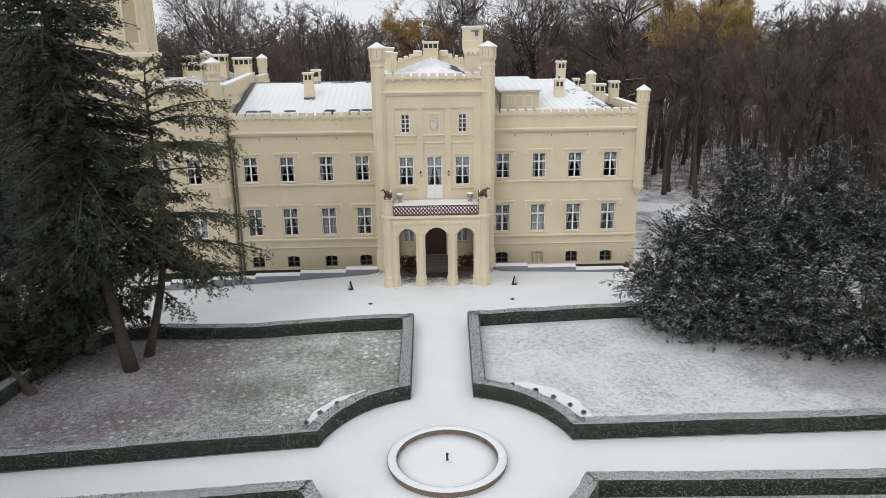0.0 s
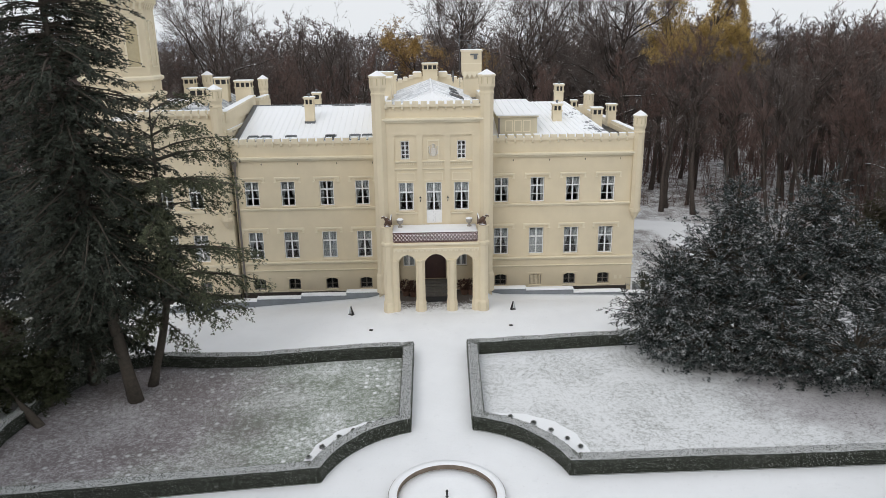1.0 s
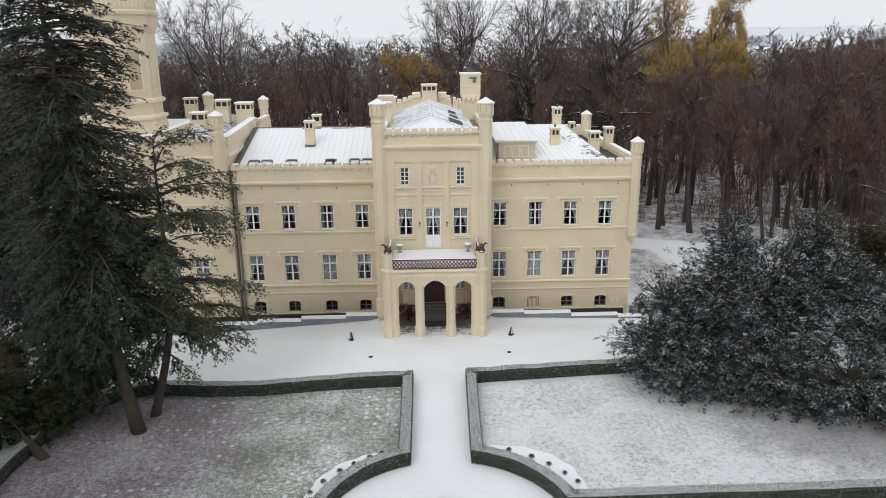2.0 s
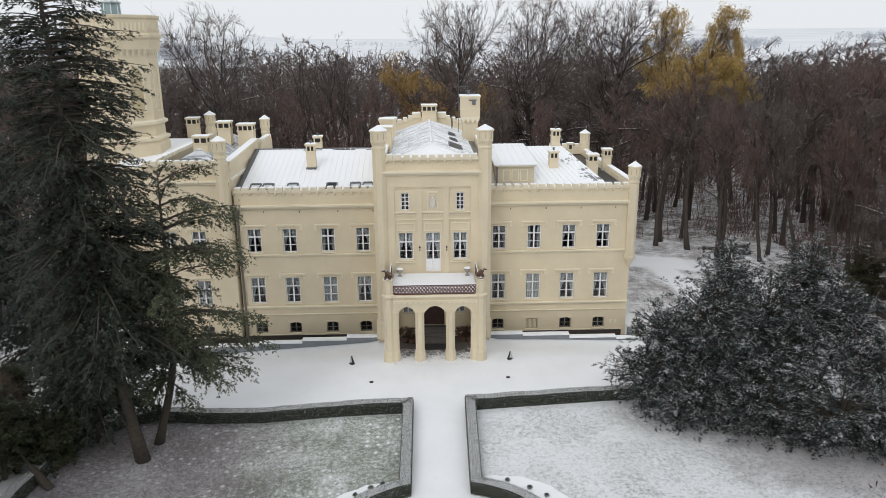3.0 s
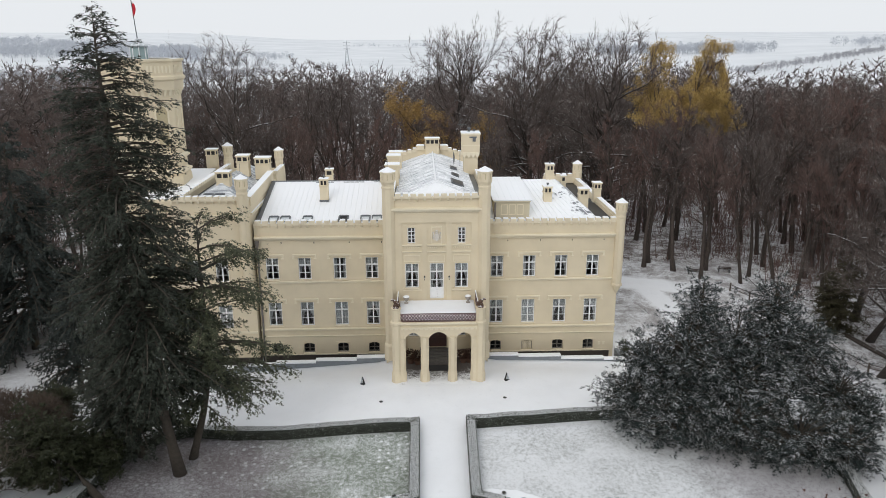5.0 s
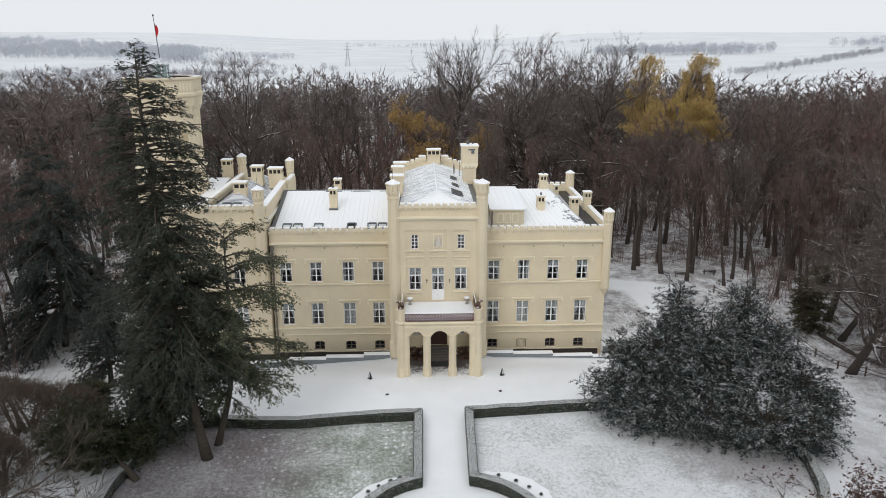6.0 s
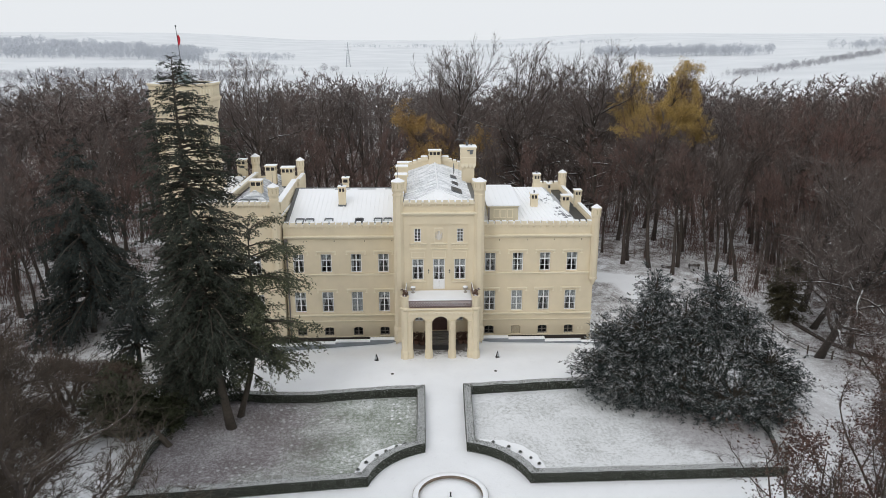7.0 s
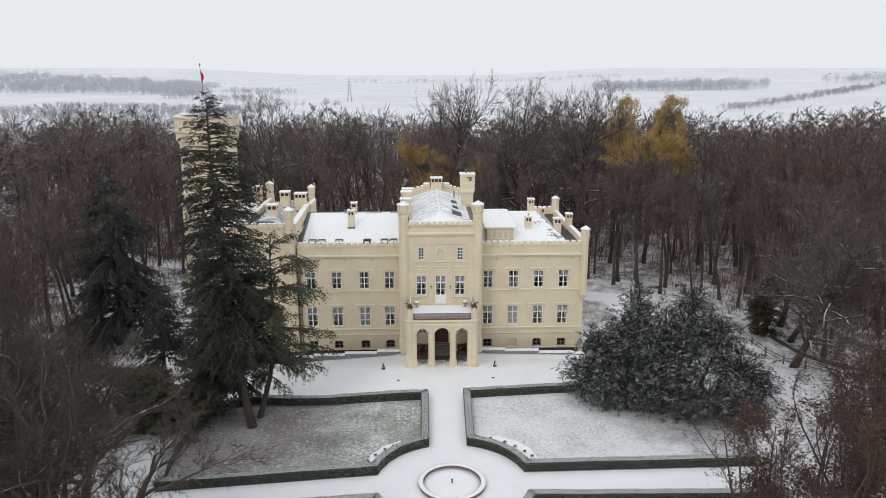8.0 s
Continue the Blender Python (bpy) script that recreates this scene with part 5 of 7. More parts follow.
# great chimney stack with arched frieze, and small stacks on the west side
stack = hpart("chimney", Mesh().box(3.4, 4.95, 73.4, 75.1, 14.8, 17.3).rings([[(3.4, 73.4, 17.3), (4.95, 73.4, 17.3), (4.95, 75.1, 17.3), (3.4, 75.1, 17.3)], [(3.2, 73.2, 17.9), (5.15, 73.2, 17.9), (5.15, 75.3, 17.9), (3.2, 75.3, 17.9)], [(3.2, 73.2, 19.95), (5.15, 73.2, 19.95), (5.15, 75.3, 19.95), (3.2, 75.3, 19.95)]], True, True), STUCCO, "tall rendered chimney stack")
for i in range(4):
    part("arch_corbel", Mesh().prism_y([(3.22 + i * 0.48, 18.0), (3.22 + (i + 1) * 0.48 - 0.02, 18.0), (3.22 + (i + 1) * 0.48 - 0.02, 17.75), (3.22 + (i + 0.5) * 0.48, 17.35), (3.22 + i * 0.48, 17.75)], 73.15, 73.3), TRIM, stack)
part("stack_lid", Mesh().box(3.1, 5.25, 73.1, 75.4, 19.95, 20.15, 0.05), STONE_CAP, stack)
part("stack_band", Mesh().box(3.17, 5.18, 73.17, 75.33, 18.75, 18.82), TRIM, stack)
part("mast", Mesh().tube([(2.95, 73.1, 16.5), (2.95, 73.1, 22.3)], [0.03, 0.02], 5), GREY_METAL, stack)
part("aerial", Mesh().tube([(2.6, 73.1, 21.1), (4.1, 73.1, 21.0)], [0.04, 0.04], 4).tube([(2.95, 73.1, 21.6), (3.3, 73.1, 21.6)], [0.02, 0.02], 4), GREY_METAL, stack)
part("stack_pot", Mesh().lathe(4.0, 74.2, [(0.16, 20.2), (0.16, 20.5), (0.22, 20.52), (0.2, 20.65)], 8).lathe(4.6, 74.4, [(0.1, 20.2), (0.1, 20.42)], 8), GREY_METAL, stack)
part("service_box", Mesh().box(4.35, 4.7, 73.1, 73.2, 19.2, 19.6).box(4.0, 4.8, 73.12, 73.2, 19.6, 19.75), GREY_METAL, stack)
part("dish", Mesh().lathe(2.2, 71.6, [(0.05, 16.9), (0.42, 17.3), (0.44, 17.9), (0.1, 18.3)], 10, 0.5, 0.2, 1.0), GREY_METAL, stack)
for y, z1, w in ((66.0, 17.9, 1.25), (70.0, 18.2, 1.25), (76.5, 17.6, 1.3)):
    c = hpart("chimney", Mesh().box(-4.95, -4.95 + w, y, y + 1.1, 15.0, z1 - 0.4).box(-5.02, -4.88 + w, y - 0.07, y + 1.17, z1 - 0.4, z1 - 0.12), STUCCO, "low rendered chimney")
    part("lid", Mesh().box(-5.1, -4.8 + w, y - 0.15, y + 1.25, z1 - 0.12, z1 + 0.06, 0.05), STONE_CAP, c)

# ---- portico ----
PF, PB = 53.45, CY
PZ = 5.55
hpart("balcony_slab", Mesh().box(-3.75, 3.75, PF + 0.15, PB, 5.1, 5.72), STUCCO)
hpart("balcony_snow", Mesh().box(-3.55, 3.55, PF + 0.35, PB - 0.08, 5.72, 5.8, 0.05), SNOW_MAT, "snow on the balcony floor")


def arch_plate(name, spans, x0, x1, z0, z1, y0, y1, along_y=False):
    """A plate above openings with flattened pointed heads; spans of (a, b, spring, top)."""
    m = Mesh()
    cuts = [x0]
    for a, b, _, _ in spans:
        cuts += [a, b]
    cuts.append(x1)

    def tr(x, y, z):
        return (y, x, z) if along_y else (x, y, z)

    def quad(p):
        m.add([tr(*q) for q in p], [(0, 1, 2, 3)])
    for i in range(0, len(cuts), 2):
        a, b = cuts[i], cuts[i + 1]
        for y in (y0, y1):
            quad([(a, y, z0), (b, y, z0), (b, y, z1), (a, y, z1)])
    for a, b, sp, top in spans:
        n = 12
        prof = []
        for i in range(n + 1):
            t = 2 * i / n - 1
            prof.append((a + (b - a) * i / n, sp + (top - sp) * ((1 - abs(t) ** 2.6) * 0.8 + 0.2 * (1 - abs(t)))))
        for i in range(n):
            (xa, za), (xb, zb) = prof[i], prof[i + 1]
            for y in (y0, y1):
                quad([(xa, y, za), (xb, y, zb), (xb, y, z1), (xa, y, z1)])
            quad([(xa, y0, za), (xb, y0, zb), (xb, y1, zb), (xa, y1, za)])
        if sp > z0:
            for x in (a, b):
                quad([(x, y0, z0), (x, y1, z0), (x, y1, sp), (x, y0, sp)])
    for x in (x0, x1):
        quad([(x, y0, z0), (x, y1, z0), (x, y1, z1), (x, y0, z1)])
    quad([(x0, y0, z1), (x1, y0, z1), (x1, y1, z1), (x0, y1, z1)])
    return hpart(name, m, STUCCO)


arch_plate("arcade_wall", [(-2.95, -1.62, 4.25, 4.72), (-0.86, 0.9, 4.2, 4.78), (1.66, 2.99, 4.25, 4.72)], -3.75, 3.75, 4.15, PZ, PF + 0.12, PF + 0.6)
for s in (-1, 1):
    a, b = sorted((s * 3.75, s * 3.3))
    arch_plate("arcade_side", [(54.6, 58.2, 4.1, 4.8)], PF + 0.3, PB, 4.0, PZ, a, b, True)
    hpart("side_pier", Mesh().box(a, b, 58.2, PB, -0.35, 4.0), STUCCO)
hpart("cornice", Mesh().box(-3.95, 3.95, PF - 0.02, PF + 0.3, PZ, PZ + 0.12, 0.03), TRIM)
for i in range(15):
    x = -3.35 + i * 0.455
    o = [(x, 5.28), (x + 0.44, 5.28), (x + 0.44, 5.08), (x + 0.36, 5.0), (x + 0.3, 5.08), (x + 0.3, 5.16), (x + 0.14, 5.16), (x + 0.14, 5.08), (x + 0.08, 5.0), (x, 5.08)]
    hpart("frieze_scallop", Mesh().prism_y(o, PF + 0.02, PF + 0.13), TRIM)


def column(x, y, r, top, base=True):
    hpart("column", Mesh().lathe(x, y, [(r * 1.18, -0.4), (r * 1.18, 0.62), (r * 1.05, 0.78), (r, 0.85), (r, top - 0.2), (r * 1.08, top - 0.12), (r * 1.08, top)], 8), STUCCO)


for x in (-1.25, 1.28):
    column(x, PF + 0.38, 0.4, 4.3)
for s in (-1, 1):
    column(s * 3.28, PF + 0.4, 0.34, 4.3)
    m = Mesh().lathe(s * 3.78, PF + 0.35, [(0.54, -0.4), (0.54, 0.65), (0.48, 0.8), (0.45, 0.86), (0.45, 5.45), (0.56, 5.55), (0.56, 5.72), (0.42, 5.82), (0.42, 6.95), (0.5, 7.0), (0.5, 7.06)], 8)
    hpart("corner_column", m, STUCCO)


# brown lattice balustrade
def balustrade(p0, p1, z0, h):
    a, b = Vector((*p0, 0)), Vector((*p1, 0))
    L = (b - a).length
    m = Mesh()
    for zz, r in ((z0 + 0.05, 0.06), (z0 + h - 0.05, 0.06), (z0 + h * 0.5, 0.015)):
        m.tube([a + Vector((0, 0, zz)), b + Vector((0, 0, zz))], [r, r], 4)
    part_name = hpart("balustrade", m, BROWN_IRON, "brown iron balustrade with a lattice of diamonds")
    n = round(L / 0.28)
    d = (b - a) / n
    lat = Mesh()
    hh = (h - 0.16) / 2
    for row in range(2):
        zb = z0 + 0.08 + row * hh
        for i in range(n):
            for lo, hi in ((zb, zb + hh), (zb + hh, zb)):
                lat.tube([a + d * i + Vector((0, 0, lo)), a + d * (i + 1) + Vector((0, 0, hi))], [0.055, 0.055], 4)
    part("lattice", lat, BROWN_IRON, part_name)
    part("snow", Mesh().tube([a + Vector((0, 0, z0 + h)), b + Vector((0, 0, z0 + h))], [0.05, 0.05], 6), SNOW_MAT, part_name)


balustrade((-3.4, PF + 0.3), (3.4, PF + 0.3), 5.68, 0.86)
for s in (-1, 1):
    balustrade((s * 3.72, PF + 0.6), (s * 3.72, PB - 0.25), 5.75, 1.0)

# door, side windows, steps and paving inside the portico
door = hpart("entrance_door", Mesh().box(-0.98, 0.98, CY + 0.32, CY + 0.4, 0.75, 4.1), DARK_WOOD, "dark brown double entrance door")
for s in (-1, 1):
    for z0, z1 in ((0.95, 1.7), (1.85, 3.1), (3.25, 3.95)):
        part("door_panel", Mesh().box(min(s * 0.12, s * 0.86), max(s * 0.12, s * 0.86), CY + 0.28, CY + 0.33, z0, z1, 0.02), DARK_WOOD, door)
part("door_knob", Mesh().lathe(0.08, CY + 0.27, [(0.02, 2.05), (0.05, 2.08), (0.05, 2.14), (0.02, 2.17)], 8), BRONZE, door)
for x in (-2.3, 2.3):
    window(x, CY + 0.3, 1.95, 1.0, 2.25, CROSS, [(1.5, 0.05)], 2)
    surround(x, CY + 0.14, 1.95, 1.0, 2.25)
for i in range(5):
    hpart("step", Mesh().box(-1.7, 1.7, CY - 0.1 - 0.32 * (5 - i), CY + 0.13, -0.35 if i == 0 else -0.15 + 0.18 * i, -0.15 + 0.18 * (i + 1), 0.015), STONE, "worn stone step")


# retaining wall along the drive with stepped snowy coping
def retaining(x0, x1, top0, steps, sign):
    n = len(steps)
    for i, (a, b, z) in enumerate(steps):
        w = solid("area_wall", Mesh().box(a, b, 60.3, 60.66, MOAT, z - 0.1), GREY_WALL, "low grey rendered wall between the drive and the sunken area", "wall", kind="structure")
        part("coping", Mesh().box(a, b, 60.2, 60.78, z - 0.1, z + 0.06, 0.04), SNOW_MAT, w, "snow-covered coping")


retaining(5.1, 19, 0, [(5.2, 8.25, -0.6), (8.25, 12.6, -0.76), (12.6, 17.0, -1.08), (17.0, 19.2, -1.25)], 1)
retaining(-25, -5, 0, [(-8.1, -5.2, -0.64), (-12.2, -8.1, -0.88), (-16.2, -12.2, -1.1), (-20.0, -16.2, -1.32), (-23.8, -20.0, -1.54), (-27.0, -23.8, -1.76)], -1)
solid("area_wall", Mesh().box(18.8, 19.15, 60.3, 63.0, MOAT, -1.3), GREY_WALL, "low grey rendered end wall of the sunken area", "wall", kind="structure")


# ---- things on and round the portico ----
def eagle(x, y, z, turn):
    """A crouching bird of prey with half-raised wings, in one mesh."""
    m = Mesh()
    m.lathe(0, 0, [(0.36, 0.0), (0.36, 0.08), (0.26, 0.14), (0.18, 0.2)], 8)
    m.tube([(0, 0.3, 0.14), (0, 0.22, 0.34), (0, 0.04, 0.56), (0, -0.16, 0.8), (0, -0.34, 0.96), (0, -0.5, 0.94), (0, -0.6, 0.86)], [0.16, 0.27, 0.25, 0.18, 0.15, 0.09, 0.02], 8)
    for s in (-1, 1):
        m.tube([(s * 0.22, -0.06, 0.68), (s * 0.29, 0.16, 0.5), (s * 0.24, 0.42, 0.22)], [0.08, 0.13, 0.03], 6)
        m.tube([(s * 0.12, -0.08, 0.44), (s * 0.14, -0.2, 0.24), (s * 0.14, -0.26, 0.1)], [0.12, 0.08, 0.07], 6)
    ob = solid("eagle_statue", m, BRONZE, "dark bronze eagle statue on a corner column", "statue", "portico eagles")
    ob.location, ob.rotation_euler, ob.scale = (x, y, z), (0, 0, radians(turn)), (0.82, 0.82, 0.82)


eagle(-3.78, PF + 0.35, 7.05, -70)
eagle(3.78, PF + 0.35, 7.05, 70)


def urn(x, y):
    t = thing("stone_urn", x, y, 5.8, "stone urn filled with snow on the balcony", "urn", "balcony urns")
    part("bowl", Mesh().lathe(0, 0, [(0.2, 0.0), (0.2, 0.08), (0.1, 0.14), (0.09, 0.26), (0.22, 0.36), (0.3, 0.6), (0.32, 0.66), (0.26, 0.66)], 12), plain("grey_stone_urn", (0.36, 0.33, 0.29), 0.85, 0.2, 6.0), t)
    part("snow", Mesh().lathe(0, 0, [(0.3, 0.66), (0.24, 0.74), (0.05, 0.78)], 12), SNOW_MAT, t, "snow heaped in the bowl")


urn(-2.95, 58.3)
urn(2.95, 58.3)


def wall_lantern(x):
    t = thing("wall_lantern", x, CY, 7.9, "small black iron lantern on the wall", "lantern", "balcony lanterns")
    part("arm", Mesh().tube([(0, 0, 0.0), (0, -0.2, -0.06), (0, -0.24, 0.08)], [0.02, 0.02, 0.02], 5).box(-0.05, 0.05, -0.03, 0, -0.12, 0.12), BLACK_METAL, t)
    part("lamp_cage", Mesh().lathe(0, -0.24, [(0.05, 0.08), (0.11, 0.36), (0.14, 0.38), (0.03, 0.52), (0.02, 0.58)], 6), BLACK_METAL, t)
    t.scale = (0.75, 0.75, 0.75)
    part("lamp_glass", Mesh().lathe(0, -0.24, [(0.07, 0.13), (0.115, 0.34)], 6), plain("frosted_glass", (0.5, 0.48, 0.4), 0.3), t)


wall_lantern(-1.18)
wall_lantern(1.18)


def potted_bush(x, y, h):
    rng = random.Random(int(x * 10))
    z = land(x, y)
    t = thing("potted_shrub", x, y, z, "dry brown shrub in a pot beside the entrance steps", "shrub", "entrance shrubs")
    part("pot", Mesh().lathe(0, 0, [(0.25, 0), (0.36, 0.45), (0.4, 0.5), (0.33, 0.5)], 12), plain("terracotta", (0.12, 0.065, 0.045), 0.85), t)
    m = Mesh()
    for _ in range(420):
        d = Vector((rng.gauss(0, 1), rng.gauss(0, 1), rng.gauss(0, 1))).normalized()
        c = Vector((0, 0, 0.5 + h * 0.5)) + Vector((d.x * 0.6, d.y * 0.5, d.z * h * 0.5)) * rng.random() ** 0.4
        e = d.orthogonal().normalized() * 0.035
        m.add([c - e, c + e, c + d * 0.2], [(0, 1, 2)])
    part("twigs", m.raw("twigs", RUSSET_LEAVES), None, t)


for x in (-2.6, 2.5, -1.95, 3.1):
    potted_bush(x, 57.9 if abs(x) > 2.2 else 57.6, 0.9)
# loose grit and mat in front of the steps
solid("door_mat", Mesh().box(-0.95, 0.95, 55.9, 57.0, -0.16, -0.1), plain("dark_rubber_mat", (0.03, 0.03, 0.032), 0.9), "dark slatted mat before the entrance steps", "mat")


def drive_marker(x, y):
    z = land(x, y)
    t = thing("a_frame_sign", x, y, z, "small dark folding stand on the snowy drive", "stand", "drive stands")
    t.rotation_euler = (0, 0, radians(-58 if x > 0 else 50))
    part("front_board", Mesh().rings([[(-0.13, -0.2, 0), (0.13, -0.2, 0), (0.13, -0.17, 0), (-0.13, -0.17, 0)], [(-0.04, 0.0, 0.72), (0.04, 0.0, 0.72), (0.04, 0.03, 0.72), (-0.04, 0.03, 0.72)]], True, True), BLACK_METAL, t)
    part("back_board", Mesh().rings([[(-0.12, 0.2, 0), (0.12, 0.2, 0), (0.12, 0.23, 0), (-0.12, 0.23, 0)], [(-0.04, 0.03, 0.72), (0.04, 0.03, 0.72), (0.04, 0.06, 0.72), (-0.04, 0.06, 0.72)]], True, True), SNOW_PANE, t)
    part("foot", Mesh().box(-0.14, 0.14, -0.22, 0.25, -0.01, 0.03), BLACK_METAL, t)


drive_marker(-6.95, 53.6)
drive_marker(6.25, 53.7)
for x, y in ((-5.1, 50.0), (5.7, 50.3)):
    solid("drain_cover", Mesh().lathe(x, y, [(0.17, land(x, y) + 0.005), (0.17, land(x, y) + 0.03), (0.14, land(x, y) + 0.035)], 12), BLACK_METAL, "dark iron drain cover in the snow", "drain cover", "drive drains")


# ---- floors of the sunken area and of the portico ----
# hidden floor, added dark so that less light reaches basement panes and plinth
AREA = snowed("dark_wet_paving", (0.05, 0.045, 0.042), 0.8, 0.9, 1.5, 0.3, 3.0, 2.0, 0.3)
for x0, x1 in ((-25.3, -5.1), (5.1, 18.6)):
    solid("area_floor", Mesh().box(x0, x1, 60.7, WY - 0.06, MOAT, MOAT + 0.1), AREA, "unseen dark floor added in the sunken area to dim panes and plinth", "paving", kind="structure")


def portico_floor():
    n = Nodes("trodden_snow_and_grit")
    f = n.math("ADD", n.math("MULTIPLY", n.noise(7.0, 5, 0.8), 0.6), n.math("MULTIPLY", n.noise(1.1, 4), 0.4))
    y = n.xyz()[1]
    lift = n.ramp(y, 53.4, 56.8, 0.16, -0.12)
    c = n.mix(n.ramp(n.math("ADD", f, lift), 0.46, 0.6), n.mix(n.noise(20.0), (0.05, 0.04, 0.035), (0.13, 0.11, 0.1)), SNOW)
    m = Mesh()
    for j in range(8):
        y0 = 53.0 + (CY - 53.0) * j / 7
        m.v += [(-3.7, y0, land(-3.7, y0) + 0.02), (3.7, y0, land(3.7, y0) + 0.02)]
    m.f = [(2 * j, 2 * j + 1, 2 * j + 3, 2 * j + 2) for j in range(7)]
    n.done(c, 0.9)
    tagged(new("portico_floor", m.raw("portico_floor", n.m)), "trodden snow and grit on the portico floor", "paving", kind="structure")


portico_floor()


# ---- trees: shared builders ----
def blades(name, base, way, side, length, width, material):
    """Many thin triangles: from base along way, as wide as width along side."""
    base, way, side = np.asarray(base), np.asarray(way), np.asarray(side)
    length, width = np.asarray(length)[:, None], np.asarray(width)[:, None]
    n = len(base)
    v = np.empty((n, 3, 3))
    v[:, 0] = base - side * width * 0.5
    v[:, 1] = base + side * width * 0.5
    v[:, 2] = base + way * length
    return tri_mesh(name, v, material)


def tri_mesh(name, v, material):
    n = len(v)
    me = bpy.data.meshes.new(name)
    me.vertices.add(n * 3)
    me.vertices.foreach_set("co", v.astype(np.float32).ravel())
    me.loops.add(n * 3)
    me.loops.foreach_set("vertex_index", np.arange(n * 3, dtype=np.int32))
    me.polygons.add(n)
    me.polygons.foreach_set("loop_start", np.arange(0, n * 3, 3, dtype=np.int32))
    me.update(calc_edges=True)
    me.materials.append(material)
    return me


def unit(a):
    return a / np.maximum(1e-9, np.linalg.norm(a, axis=-1, keepdims=True))


def sprays(rng, base, way, length, width, pairs=3, droop=0.25, flat=0.35):
    """Needle sprays: a stalk blade and pairs of side blades each. Returns triangles."""
    n = len(base)
    up = np.tile(np.array([0, 0, 1.0]), (n, 1)) + rng.normal(0, flat, (n, 3))
    side = unit(np.cross(way, up))
    length = np.asarray(length)
    out = []

    def blade(b, d, s, ln, wd):
        v = np.empty((n, 3, 3))
        v[:, 0] = b - s * wd[:, None] * 0.5
        v[:, 1] = b + s * wd[:, None] * 0.5
        v[:, 2] = b + d * ln[:, None]
        v[:, 2, 2] -= droop * ln * rng.random(n)
        out.append(v)
    blade(base, way, side, length, width * rng.uniform(0.7, 1.1, n))
    for k in range(pairs):
        t = (0.15 + 0.7 * k / max(1, pairs - 1)) if pairs > 1 else 0.4
        for s in (-1, 1):
            d = unit(way * 0.75 + side * s * rng.uniform(0.55, 1.0, (n, 1)) + rng.normal(0, 0.15, (n, 3)))
            blade(base + way * (length * t)[:, None], d, unit(np.cross(d, up)), length * (0.62 - 0.3 * t) * rng.uniform(0.7, 1.2, n), width * rng.uniform(0.6, 1.0, n))
    return np.concatenate(out)


def fronds(rng, base, way, length, step, blade, width, hang, flat=0.3):
    """Branchlets, each carrying small needle blades to both sides. Returns triangles."""
    cnt = np.maximum(2, (length / step).astype(int))
    i = np.repeat(np.arange(len(base)), cnt)
    n = len(i)
    u = rng.random(n) ** 0.8
    d = way[i]
    side = unit(np.cross(d, np.array([0, 0, 1.0]) + rng.normal(0, flat, (n, 3))))
    pos = base[i] + d * (u * length[i])[:, None]
    pos[:, 2] -= hang * length[i] * u * u
    out = []
    for k in (-1, 0, 1):
        w = unit(d * rng.uniform(0.5, 1.0, (n, 1)) + side * k * rng.uniform(0.5, 1.1, (n, 1)) + rng.normal(0, 0.2, (n, 3)) - np.array([0, 0, hang * 0.6]))
        ln = blade * rng.uniform(0.6, 1.3, n) * (1.15 - 0.5 * u)
        e = unit(np.cross(w, np.cross(side, d) + rng.normal(0, 0.35, (n, 3)))) * (width * rng.uniform(0.6, 1.2, n))[:, None] * 0.5
        b = pos + rng.normal(0, 0.03, (n, 3))
        v = np.empty((n, 3, 3))
        v[:, 0], v[:, 1], v[:, 2] = b - e, b + e, b + w * ln[:, None]
        out.append(v)
    return np.concatenate(out)


